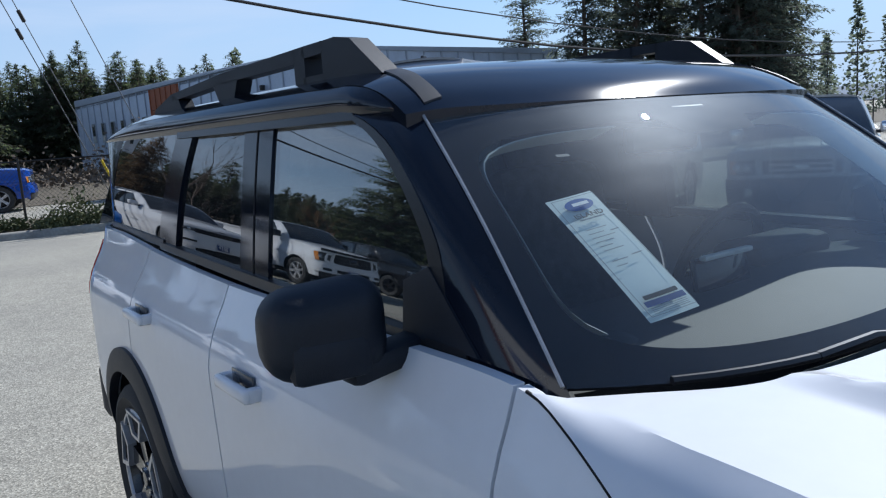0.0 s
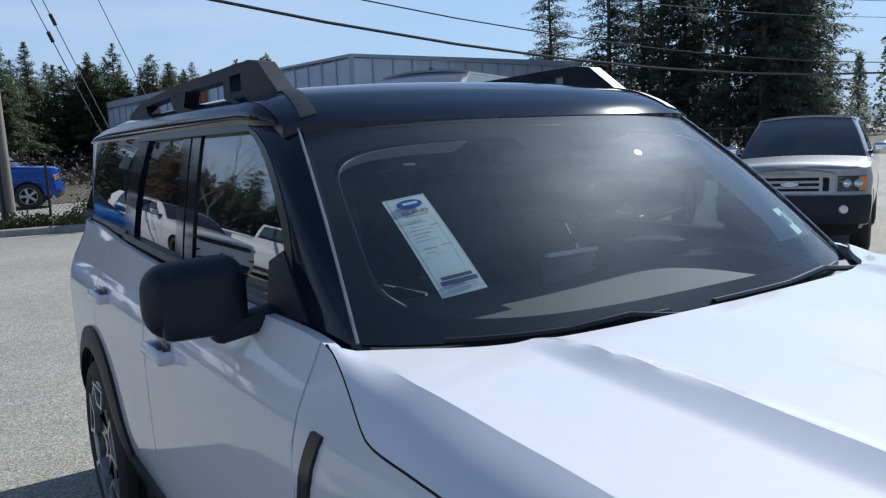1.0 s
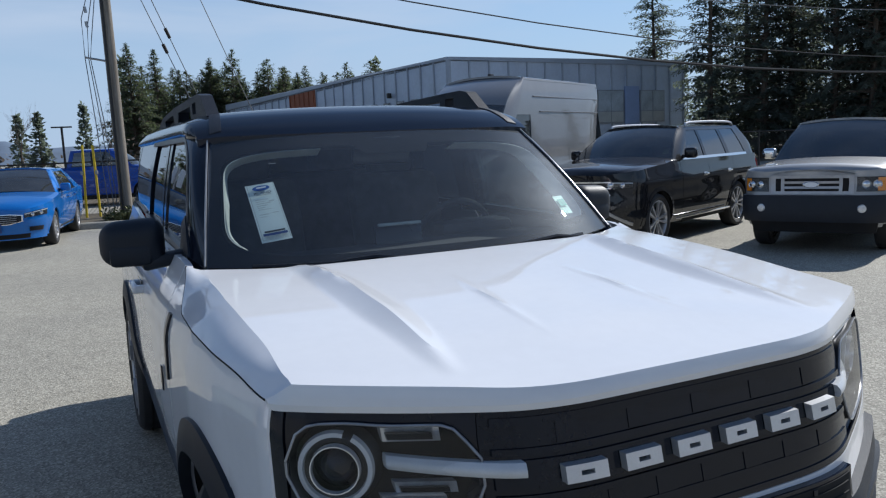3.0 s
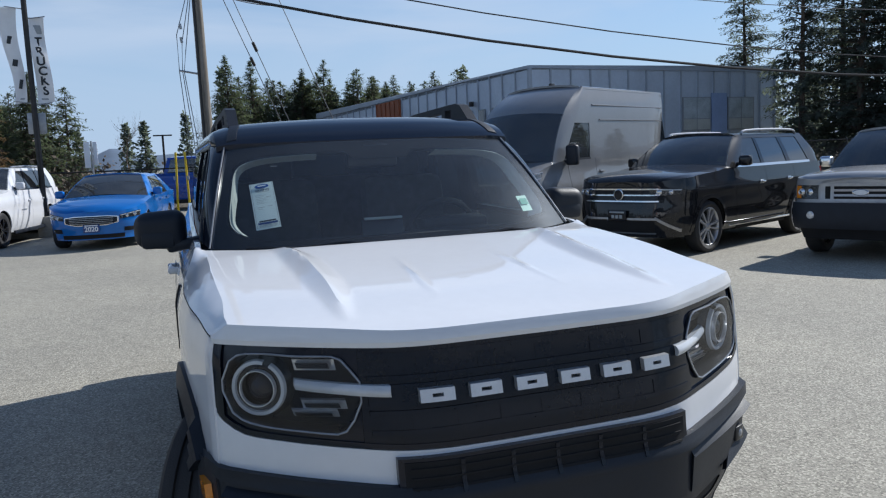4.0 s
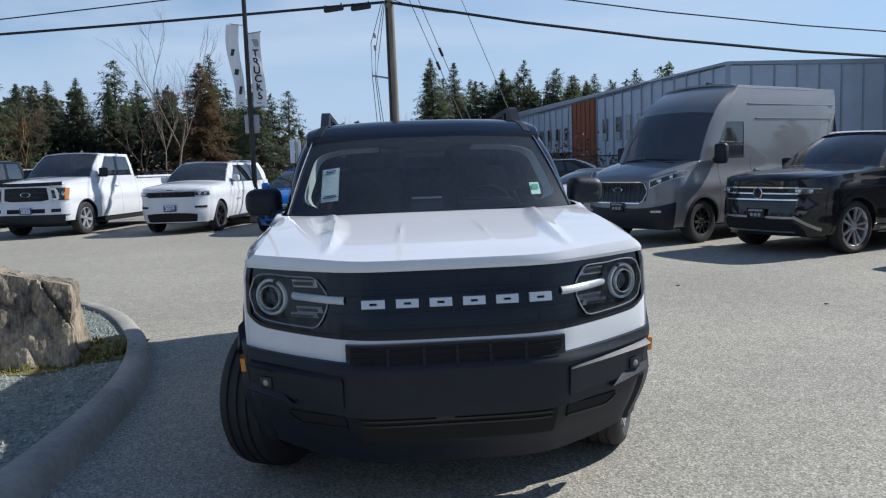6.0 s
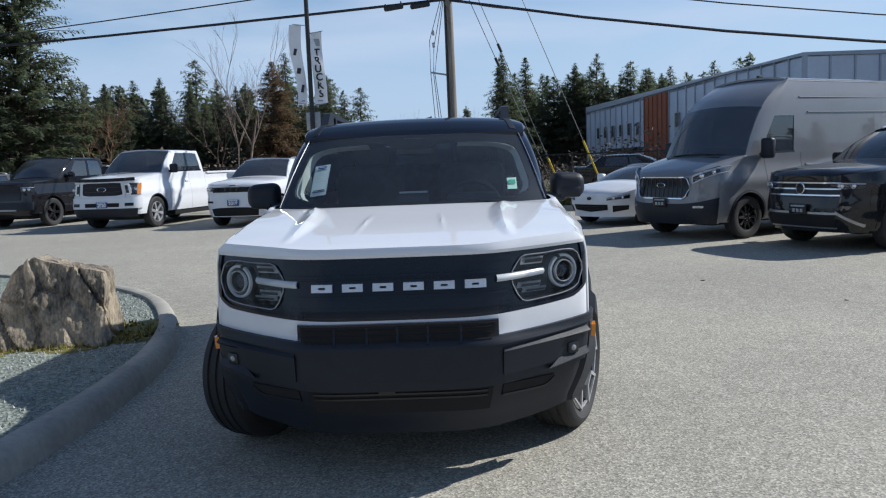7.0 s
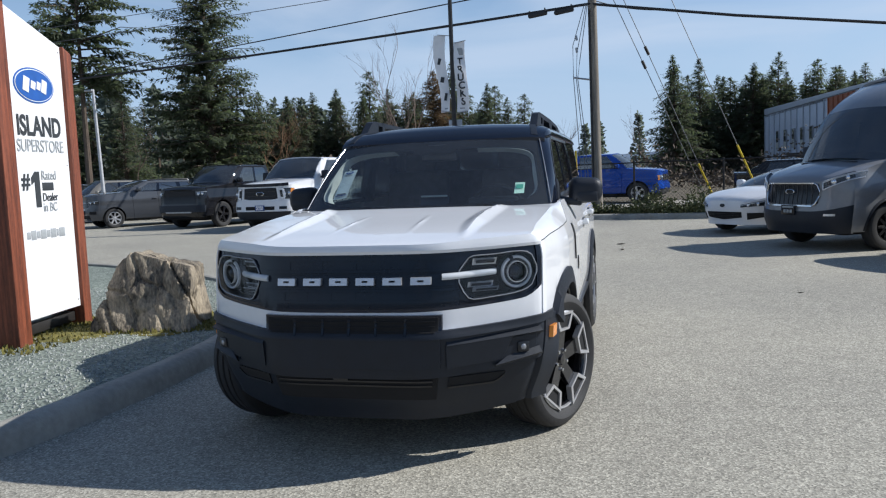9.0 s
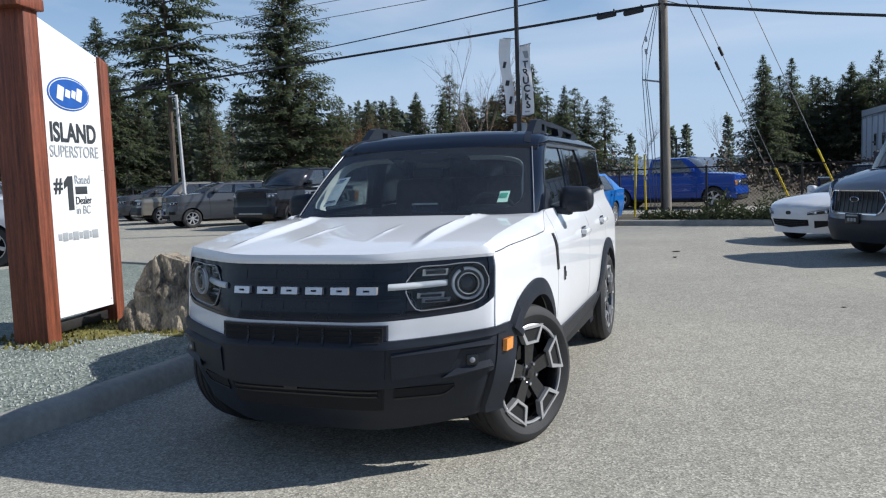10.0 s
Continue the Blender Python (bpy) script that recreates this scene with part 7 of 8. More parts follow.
    lip_lo = curve([(0.0, 1.034), (0.5, 1.036), (0.86, 1.046)])
    ycor = ys + 0.08 * (1 - (ys + 0.85) / 0.7)
    flat_y = lambda y: (y + 0.0171) / 0.8857 if y < -0.15 else y  # noqa: E731
    wide = lambda y: c.side(flat_y(max(y, ycor)), zs(max(y, ycor)))[0]  # noqa: E731
    core, vl = 72 / 82, 4 / 55
    clamp = lambda q: max(0.0, min(1.0, q))  # noqa: E731
    ridge_x = curve([(-0.62, 0.505), (-0.33, 0.490), (0.0, 0.498), (0.25, 0.522), (0.42, 0.552)])

    def hood(u, v):
        t = 2 * u - 1
        a = abs(t)
        sg = -1 if t < 0 else 1
        g0 = a / core * fs(-0.5) if a <= core else lerp(fs(-0.5), 1.0, (a - core) / (1 - core))
        xf = g0 * wide(-0.5)
        yfr = c.front(min(xf, 0.866), 1.04)[1] - 0.004
        yrr = rear(g0 * 0.9)
        y = yfr + 0.010 * (v / vl) ** 1.3 if v < vl else lerp(yfr + 0.010, yrr, ((v - vl) / (1 - vl)) ** 1.1)
        f_ = fs(y)
        live = clamp((y - ycor) / 0.12)
        if a <= core:
            k = a / core
            x = k * f_ * wide(y)
            z = lerp(zc(y), sh(y), k ** 2.8)
            # two ridges that taper to a point in front, and short inner creases
            fore = clamp((y + 0.63) / 0.42)
            fade = fore ** 0.8 * clamp((0.385 - y) / 0.16) ** 0.7
            half = lerp(0.026, 0.068, fore ** 0.8) * lerp(0.62, 1.0, clamp((0.40 - y) / 0.30))
            d = clamp(1 - abs(x - ridge_x(y)) / half)
            z += 0.0235 * fade * d ** 1.2
            z += 0.0045 * math.exp(-((x - 0.16 - 0.05 * (0.4 - y)) / 0.010) ** 2) * clamp((y + 0.55) / 0.30) * clamp((0.05 - y) / 0.20)
        else:
            k = (a - core) / (1 - core)
            x = lerp(f_, 1.0, k) * wide(y) + 0.004 * math.sin(math.pi * k) * live
            z = lerp(sh(y), zs(max(y, ycor)) + 0.004, k) + 0.004 * math.sin(math.pi * k) * live
        if v < vl:
            z = lerp(lip_lo(abs(x)), z, (v / vl) ** 0.85)
        return (sg * x, y, z)

    part("hood", Geo().add(*sheet(hood, 165, 56, (0, 0.004, -0.014), True)), WHITE, R, smooth=19)
    # dark gap between hood and fenders
    gap_ys = [lerp(ycor + 0.006, 0.585, k / 40) for k in range(41)]
    c.both("hood_seal", Geo().add(*tube([(wide(y) - 0.001, y, zs(y) + 0.001) for y in gap_ys], 0.003, 6)), DARK)
    # cowl between hood and windshield
    part("cowl", Geo().add(*sheet(lambda u, v: ((2 * u - 1) * 0.80, rear(abs(2 * u - 1) * 0.80) - 0.02 + 0.10 * v, 1.150), 16, 4, (0, 0, -0.02))), PLASTIC, R)

    # front face: white band, black grille panel, bumper
    lo_band = lambda x: 0.662 + 0.040 * (abs(x) / 0.86) ** 2.5  # noqa: E731
    hi_band = lambda x: 0.756 + 0.045 * (abs(x) / 0.86) ** 3 + 0.050 * max(0.0, (abs(x) - 0.77) / 0.095) ** 2  # noqa: E731
    top_g = lambda x: 1.036 + 0.010 * (abs(x) / 0.86) ** 2  # noqa: E731
    PX = 0.865
    c.face("front_band", -PX, PX, lo_band, hi_band, WHITE, off=-0.003, thick=0.05, nx=71, nz=7)
    lo_l = curve([(0.503, 0.885), (0.512, 0.862), (0.535, 0.820), (0.56, 0.802), (0.65, 0.808), (0.73, 0.816), (0.785, 0.829), (0.815, 0.850), (0.830, 0.878), (0.836, 0.905)])
    hi_l = curve([(0.503, 0.935), (0.515, 0.952), (0.54, 0.988), (0.565, 1.000), (0.66, 1.002), (0.73, 1.008), (0.785, 1.006), (0.812, 0.990), (0.829, 0.965), (0.836, 0.935)])
    pan_lo, pan_hi = (lambda x: hi_band(x) - 0.012), (lambda x: top_g(x) + 0.004)
    c.face("grille_panel", -0.506, 0.506, pan_lo, pan_hi, GRILLE, off=-0.0075, thick=0.02, nx=41, nz=9)
    c.face("lamp_surround", 0.503, 0.838, hi_l, pan_hi, GLOSS, off=-0.012, thick=0.05, nx=30, nz=4, split=True)
    c.face("lamp_surround", 0.503, 0.838, pan_lo, lo_l, GLOSS, off=-0.012, thick=0.05, nx=30, nz=4, split=True)
    c.face("lamp_surround", 0.834, PX, pan_lo, pan_hi, GLOSS, off=-0.013, thick=0.04, nx=4, nz=8, split=True)
    c.face("grille_trim", -PX, PX, lambda x: top_g(x) - 0.016, lambda x: top_g(x) - 0.001, GLOSS, off=-0.004, thick=0.03, nx=71, nz=3)
    c.face("grille_trim", -PX, PX, lambda x: hi_band(x) + 0.002, lambda x: hi_band(x) + 0.016, GLOSS, off=-0.004, thick=0.03, nx=71, nz=3)
    c.face("grille_trim", 0.838, PX, lambda x: hi_band(x) + 0.014, lambda x: top_g(x) - 0.014, GLOSS, off=-0.004, thick=0.03, nx=4, nz=8, split=True)
    for z0, z1, of in ((0.992, 1.008, -0.004), (0.938, 0.950, -0.001), (0.874, 0.928, 0.0), (0.850, 0.862, -0.001), (0.800, 0.812, -0.004)):
        c.face("grille_bar", -0.485, 0.485, z0, z1, GRILLE, off=of, thick=0.04, nx=31, nz=3)
    for row, (z0, z1) in enumerate(((0.952, 0.992), (0.812, 0.850))):
        for k in range(7 if row else 5):
            n_ = 7 if row else 5
            xk = (k - (n_ - 1) / 2) * (0.84 / n_)
            c.face("grille_rib", xk - 0.024, xk + 0.024, z0, z1, GRILLE, off=-0.0055, thick=0.03, nx=4, nz=3)
    # six bright plain blocks where the name stands
    for k in range(6):
        x0 = -0.360 + k * 0.1305
        w, zl, zh_ = 0.088, 0.884, 0.917
        g = Geo()
        for a0, a1, b0, b1 in ((x0, x0 + w, zh_ - 0.012, zh_), (x0, x0 + w, zl, zl + 0.012), (x0, x0 + 0.030, zl + 0.012, zh_ - 0.012), (x0 + w - 0.030, x0 + w, zl + 0.012, zh_ - 0.012)):
            g.add(*sheet(lambda u, v: c.front(lerp(a0, a1, u), lerp(b0, b1, v), 0.022), 4, 3, (0, 0.02, 0)))
        part("grille_badge", g, LETTER, R, "bright silver grille badge", smooth=0)
    # headlamps
    for sg in (-1, 1):
        def onf(x, z, off):
            p = c.front(x, z, off)
            return (sg * p[0], p[1], p[2])

        def lens(u, v, off=0.0):
            x = lerp(0.503, 0.836, u)
            return onf(x, lerp(lo_l(x), hi_l(x), v), off)

        lamp = part("headlamp", Geo().add(*sheet(lambda u, v: lens(u, v, -0.075 - 0.10 * u), 20, 10, (0, 0.01, 0), sg < 0)), LAMPDK, R, "clear headlamp with a ring of light guide")
        # inner wall from the lens back to the housing
        rim_uv = [(k / 16, 0.0) for k in range(17)] + [(1.0, k / 6) for k in range(1, 7)] + [(1 - k / 16, 1.0) for k in range(1, 17)] + [(0.0, 1 - k / 6) for k in range(1, 7)]
        part("housing_wall", Geo().add(*sheet(lambda u, v: lens(*rim_uv[round(u * (len(rim_uv) - 1))], lerp(-0.006, -0.074 - 0.10 * rim_uv[round(u * (len(rim_uv) - 1))][0], v)), len(rim_uv), 3)), LAMPDK, lamp)
        p0 = Vector(onf(0.762, 0.910, -0.052))
        m = Matrix.Translation(p0) @ pose(0, 0, 0, 90, 0, sg * 30)
        n_arc = 40
        g = Geo()
        vv = []
        for i in range(n_arc + 1):
            a_ = math.radians((120 if sg > 0 else 75) + 345 * i / n_arc)
            for r_, h_ in ((0.064, 0.018), (0.066, 0.026), (0.075, 0.026), (0.078, 0.014)):
                vv.append(tuple(m @ Vector((r_ * math.cos(a_), r_ * math.sin(a_), h_))))
        g.add(vv, grid_faces(n_arc + 1, 4))
        part("light_ring", g, DRL, lamp)
        part("bezel", Geo().add(*lathe([(0.046, 0.024), (0.0475, 0.034), (0.050, 0.034), (0.052, 0.020)], 36, m)), LAMPIN, lamp)
        part("reflector_bowl", Geo().add(*lathe([(0.052, 0.014), (0.064, 0.018), (0.078, 0.008), (0.090, -0.010)], 36, m)), LAMPDK, lamp)
        part("projector", Geo().add(*lathe([(0.0, 0.028), (0.018, 0.025), (0.034, 0.014), (0.044, -0.002), (0.052, -0.012)], 28, m)), GLOSS, lamp)
        g = Geo()
        g.add(*sheet(lambda u, v: onf(lerp(0.428, 0.672, u), lerp(0.900, 0.928, v) + 0.004 * u, lerp(0.010, -0.040, u ** 1.6) + 0.008 * math.sin(math.pi * v)), 14, 5, (0, 0.02, 0), sg < 0))
        part("light_bar", g, DRL, lamp)
        for zz, zw, xa, xb in ((0.966, 0.016, 0.575, 0.680), (0.862, 0.013, 0.555, 0.665), (0.838, 0.010, 0.575, 0.69)):
            part("reflector", Geo().add(*sheet(lambda u, v: onf(lerp(xa, xb, u), zz + lerp(-zw, zw, v), -0.062 + 0.012 * v), 8, 3, (0, 0.02, 0), sg < 0)), LAMPIN, lamp)
            part("reflector_cell", Geo().add(*sheet(lambda u, v: onf(lerp(xa + 0.012, xb - 0.012, u), zz + lerp(-zw * 0.5, zw * 0.5, v), -0.048 + 0.010 * v), 6, 3, (0, 0.01, 0), sg < 0)), LAMPDK, lamp)
        part("lens", Geo().add(*sheet(lambda u, v: lens(u, v, -0.004), 24, 12, None, sg < 0)), LENS, lamp)
        rim_pts = [lens(u_, v_, -0.003) for u_, v_ in rim_uv]
        part("lens_rim", Geo().add(*tube(rim_pts + rim_pts[:1], 0.003, 6, False)), LAMPRIM, lamp)

    # upper bumper lip, bumper, intake
    c.face("bumper_lip", -0.876, 0.876, lambda x: lo_band(x) - 0.030, lambda x: lo_band(x) + 0.006, PLASTIC, off=0.020, thick=0.06, nx=61, nz=5)
    c.face("intake_frame", -0.428, 0.428, 0.642, 0.746, GLOSS, off=0.016, thick=0.04, nx=31, nz=4)
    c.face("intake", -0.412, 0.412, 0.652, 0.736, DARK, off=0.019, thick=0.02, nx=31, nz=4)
    for k in range(3):
        c.face("intake_slat", -0.398, 0.398, 0.668 + k * 0.024, 0.673 + k * 0.024, DARK, off=0.023, thick=0.012, nx=25, nz=2)
    for xk in (-0.27, -0.13, 0.0, 0.13, 0.27):
        c.face("intake_post", xk - 0.006, xk + 0.006, 0.654, 0.734, GRILLE, off=0.022, thick=0.012, nx=3, nz=3)
    c.face("bumper", -0.880, 0.880, lambda x: 0.452 + 0.05 * (abs(x) / 0.87) ** 3, lambda x: lo_band(x) - 0.028, PLASTIC, off=0.006, thick=0.06, nx=61, nz=7)
    c.face("bumper_plate", -0.425, 0.425, 0.500, 0.645, PLASTIC, off=0.012, thick=0.03, nx=31, nz=5)
    # side blocks with the fog lamps in their pockets
    hi_s = lambda x: 0.612 + 0.030 * (x - 0.45) / 0.4  # noqa: E731
    out = lambda x: 0.016 + 0.012 * clamp((x - 0.45) / 0.36)  # noqa: E731
    c.both("bumper_block", Geo().add(*sheet(lambda u, v: (lambda x: c.front(x, lerp(0.498 + 0.02 * u, hi_s(x) - 0.006, v), out(x) * lerp(0.7, 1.0, v)))(lerp(0.445, 0.672 + 0.05 * v, u)), 12, 6, (0, 0.03, 0))), PLASTIC)
    # sloping ledge on top of the block, running out over the fog lamp
    c.both("bumper_edge", Geo().add(*sheet(lambda u, v: (lambda x: c.front(x, hi_s(x) - 0.007 + 0.020 * v, lerp(out(x) + 0.001, 0.004, v)))(lerp(0.448, 0.842, u)), 20, 5, (0, 0.02, -0.012))), PLASTIC)
    c.both("fog_shelf", Geo().add(*sheet(lambda u, v: c.front(lerp(lerp(0.640, 0.700, v), 0.835, u), lerp(lerp(0.494, 0.530, u), lerp(0.530, 0.560, u), v), lerp(0.028, 0.010, v)), 10, 4, (0, 0.02, -0.01))), PLASTIC)
    # shallow slot under each side block
    c.face("bumper_slot", 0.470, 0.715, lambda x: 0.405 + 0.035 * max(0.0, (x - 0.66) / 0.055) ** 2, 0.452, DARK, off=-0.009, thick=0.02, nx=16, nz=4, split=True)
    c.face("slot_edge", 0.470, 0.715, lambda x: 0.397 + 0.035 * max(0.0, (x - 0.66) / 0.055) ** 2, lambda x: 0.406 + 0.035 * max(0.0, (x - 0.66) / 0.055) ** 2, SATIN, off=-0.004, thick=0.02, nx=16, nz=3, split=True)
    c.face("fog_pocket", 0.655, 0.828, lambda x: 0.500 + 0.04 * (x - 0.655) / 0.145, hi_s, PLASTIC, off=0.010, thick=0.02, nx=8, nz=4, split=True)
    for sg in (-1, 1):
        p = Vector(c.front(0.765, 0.566, 0.012))
        p.x *= sg
        mm = Matrix.Translation(p) @ pose(0, 0, 0, 90, 0, sg * 26)
        fog = part("fog_lamp", Geo().add(*rbox((0, 0, 0), (0.058, 0.05, 0.02), 0.008, mm)), LAMPDK, R)
        part("fog_lens", Geo().add(*lathe([(0.0, 0.013), (0.010, 0.012), (0.015, 0.009), (0.017, 0.004)], 16, mm)), LAMPRIM, fog)
    # lower bumper and skid plate
    c.face("lower_bumper", -0.875, 0.875, lambda x: 0.235 + 0.055 * (abs(x) / 0.89) ** 4, lambda x: 0.454 + 0.05 * (abs(x) / 0.87) ** 3, PLASTIC, off=-0.014, thick=0.06, nx=61, nz=7)
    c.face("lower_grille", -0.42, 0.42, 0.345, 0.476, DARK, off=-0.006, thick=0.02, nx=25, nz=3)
    for k in range(3):
        c.face("lower_slat", -0.395, 0.395, 0.412 + k * 0.022, 0.420 + k * 0.022, SATIN, off=0.000, thick=0.012, nx=21, nz=2)
    c.face("tow_eye", -0.095, -0.02, 0.440, 0.480, SATIN, off=0.004, thick=0.02, nx=4, nz=3)
    c.face("skid_plate", -0.36, 0.36, 0.222, 0.30, PLASTIC, off=-0.045, thick=0.10, nx=15, nz=4)
    for xk in (-0.26, 0.0, 0.26):
        c.face("skid_rib", xk - 0.06, xk + 0.06, 0.235, 0.295, DARK, off=-0.040, thick=0.02, nx=4, nz=3)
    # amber side markers
    c.both("side_marker", Geo().add(*sheet(lambda u, v: (lambda p: (p[0] + 0.031, p[1], p[2]))(c.side(lerp(-0.480, -0.405, u), lerp(0.580, 0.636, v))), 4, 4, (-0.02, 0, 0), True)), AMBER, "amber side marker")

    # arch flares, sills
    for cy, a0, a1 in ((0.0, -0.25, math.pi * 0.785), (s["wb"], -0.28, math.pi + 0.30)):
        def fl(u, v, cy=cy, a0=a0, a1=a1):
            a = lerp(a0, a1, u)
            r = lerp(c.ra - 0.012, c.ra + 0.075, v)
            y, z = cy + r * math.cos(a), s["tr"] + r * math.sin(a)
            x = c.side(max(y, c.yf + 0.02), max(z, 0.2))[0]
            if y < -0.3:
                x = max(x, 0.885 + 0.035 * (1 + (y + 0.3) / 0.2))
            return (x + 0.024 - 0.012 * v * v, y, z)
        c.both("arch_flare", Geo().add(*sheet(fl, 40, 5, (-0.035, 0, 0), True)), PLASTIC)
    c.flank("sill_cladding", 0.36, 2.34, 0.1, -0.1, zlo=0.28, zhi=0.475, material=PLASTIC, off=0.016)

    def corner(u, v):
        z = lerp(0.275, 0.690, v)
        y1 = min(-0.350, -math.sqrt(0.418 ** 2 - (z - 0.363) ** 2))
        x, y, z = c.side(lerp(-0.52, y1, u), z)
        low = clamp((0.62 - z) / 0.14)
        return (x + lerp(0.004, 0.026, u) + 0.026 * low * u, y, z)
    c.both("bumper_corner", Geo().add(*sheet(corner, 12, 14, (-0.03, 0, 0), True)), PLASTIC)

    # vents behind the front wheels, badge
    def vent(u, v):
        z = lerp(0.845, 1.062, v)
        y = lerp(0.478, 0.518, u) + 0.060 * (1 - v)
        return (c.side(y, z)[0] + 0.007, y, z)
    c.both("fender_vent", Geo().add(*sheet(vent, 4, 14, (-0.01, 0, 0), True)), SATIN)
    c.both("door_badge", Geo().add(*rbox((c.side(0.745, 0.80)[0] + 0.004, 0.745, 0.80), (0.006, 0.03, 0.085), 0.003)).add(*rbox((c.side(0.767, 0.80)[0] + 0.004, 0.768, 0.792), (0.006, 0.024, 0.034), 0.003)), GLOSS)

    # handles, with flat grey sheets painted in for the shade of their pockets
    for yh, zh_ in ((1.50, 1.005), (2.42, 1.03)):
        x = c.side(yh, zh_)[0]
        h1, h2 = c.both("door_handle", Geo().add(*rbox((x + 0.030, yh, zh_), (0.026, 0.20, 0.036), 0.014, seg=3)).add(*rbox((x + 0.012, yh - 0.085, zh_), (0.04, 0.03, 0.034), 0.008)).add(*rbox((x + 0.012, yh + 0.085, zh_), (0.04, 0.03, 0.034), 0.008)), WHITE)
        g = Geo().add(*rbox((x + 0.002, yh, zh_ + 0.004), (0.006, 0.13, 0.058), 0.003))
        part("handle_pocket", g, GREYP, h1), part("handle_pocket", g.mirror(), GREYP, h2)

    # ---- greenhouse ----
    rz, rx = c.roofz, c.roofx
    WB = (0.794, 0.575, 0.195, 1.180, -0.012)
    WT = (0.678, 1.047, 0.078, 1.588, 0.012)

    def wfn(u, v, off=0.0):
        t = 2 * u - 1
        b = 1 - abs(t) ** 3.2
        x = t * lerp(WB[0], WT[0], v)
        y = lerp(WB[1] - WB[2] * b, WT[1] - WT[2] * b, v)
        z = lerp(WB[3] + WB[4] * b, WT[3] + WT[4] * b, v) + 0.018 * math.sin(math.pi * v)
        return (x, y - off * 0.6, z + off * 0.8)

    part("windshield", Geo().add(*sheet(wfn, 24, 18)), WS, R, smooth=80)
    def ring(k, w):
        """A loop on the pane: w = 0 along the clear glass, with rounded corners, w = 1 along the rim."""
        a = 2 * math.pi * k
        ca, sa = math.cos(a), math.sin(a)
        n = 7.0
        q = (abs(ca) ** n + abs(sa) ** n) ** (-1 / n)
        u_, v_ = 0.5 + 0.468 * q * ca, 0.475 + 0.405 * q * sa
        m_ = max(abs(ca), abs(sa))
        return wfn(lerp(u_, 0.5 + 0.5 * ca / m_, w), lerp(v_, 0.5 + 0.5 * sa / m_, w), -0.006)
    part("windshield_border", Geo().add(*sheet(ring, 161, 4)), FRIT, R)
    part("sensor_border", Geo().add(*sheet(lambda u, v: wfn(lerp(0.41, 0.59, u) + (u - 0.5) * 0.06 * v, lerp(0.79, 0.90, v), -0.006), 12, 4)), FRIT, R)
    def inner_trim(a0, a1):
        """Pale trim that runs back from the clear glass's edge, from the pillar's foot over the corner."""
        def f(u, v):
            a = math.radians(lerp(a0, a1, v))
            ca, sa = math.cos(a), math.sin(a)
            n = 6.0
            q = (abs(ca) ** n + abs(sa) ** n) ** (-1 / n)
            k = 1.0 - 0.012 - 0.045 * u * (1 - 0.35 * abs(sa))
            foot = 0.05 * max(0.0, -sa - 0.45) ** 1.3
            uu = 0.5 + (0.468 * k - foot * 1.6 * u) * q * ca
            p = wfn(uu, 0.475 + 0.405 * (k if sa > 0 else 1.0) * q * sa, -0.012)
            return (p[0], p[1] + 0.085 * u, p[2] - 0.02 * u)
        return Geo().add(*sheet(f, 5, 30, (0, 0.004, 0.002)))
    part("inner_pillar", inner_trim(-41, 66), PILLARIN, R)
    part("inner_pillar", inner_trim(221, 114), PILLARIN, R)
    part("inner_header", Geo().add(*sheet(lambda u, v: wfn(lerp(0.05, 0.95, u), lerp(0.94, 0.985, v), -0.05), 14, 3, (0, 0.02, 0))), CABINL, R)

    zr_ = curve([(0.96, 1.601), (1.01, 1.632), (1.06, 1.655), (1.12, 1.676), (1.22, 1.692), (1.45, 1.698), (2.0, 1.700), (2.9, 1.696), (3.25, 1.676), (3.45, 1.64)])
    RW = rx + 0.012

    def roof_z(x, y):
        t = min(1.0, abs(x) / RW)
        y0 = 1.047 - 0.078 * (1 - t ** 3.2)
        back = max(0.0, min(1.0, (y - y0) / 0.30))
        return min(zr_(y - y0 + 0.962), zr_(y)) + 0.026 * (1 - t ** 2.2) * back - 0.026 * max(0.0, (t - 0.84) / 0.16) ** 2.2 * max(0.3, back)

    def rf(u, v):
        t = 2 * u - 1
        y = lerp(1.049 - 0.078 * (1 - abs(t) ** 3.2), 3.42 + 0.03 * (1 - t * t), v ** 1.5)
        return (t * RW, y, roof_z(t * RW, y))

    part("roof", Geo().add(*sheet(rf, 41, 70, (0, 0, -0.03))), GLOSS, R, smooth=50)
    for k in range(3):
        part("roof_bead", Geo().add(*sheet(lambda u, v: (lerp(-0.36, -0.20, u) + k * 0.28, lerp(1.75, 3.2, v), roof_z(lerp(-0.36, -0.20, u) + k * 0.28, lerp(1.75, 3.2, v)) + 0.003 + 0.008 * math.sin(math.pi * u) * min(1, 12 * v, 12 * (1 - v))), 7, 30)), GLOSS, R)
    part("aerial", Geo().add(*rbox((0, 3.15, 1.735), (0.05, 0.16, 0.06), 0.02)), GLOSS, R)
    part("headliner", Geo().add(*sheet(lambda u, v: (lerp(-0.66, 0.66, u), lerp(1.14, 3.3, v), 1.622), 4, 6, (0, 0, 0.006))), HEADLINER, R)
    # strips from the windshield's corners to the rails
    def strip(u, v):
        y = lerp(1.052, 1.275, v)
        x = lerp(0.624, 0.667, u) - 0.040 * v
        return (x, y, roof_z(x, y) + 0.004)
    c.both("roof_strip", Geo().add(*sheet(strip, 5, 14, (0, 0, -0.02))), PLASTIC)

    # sides of the cabin
    def P(name, q, material, off=0.0, thick=0.006, n=10, label=""):
        return c.pane(name, q, material, off, n, thick, label)
    tp = 1.612
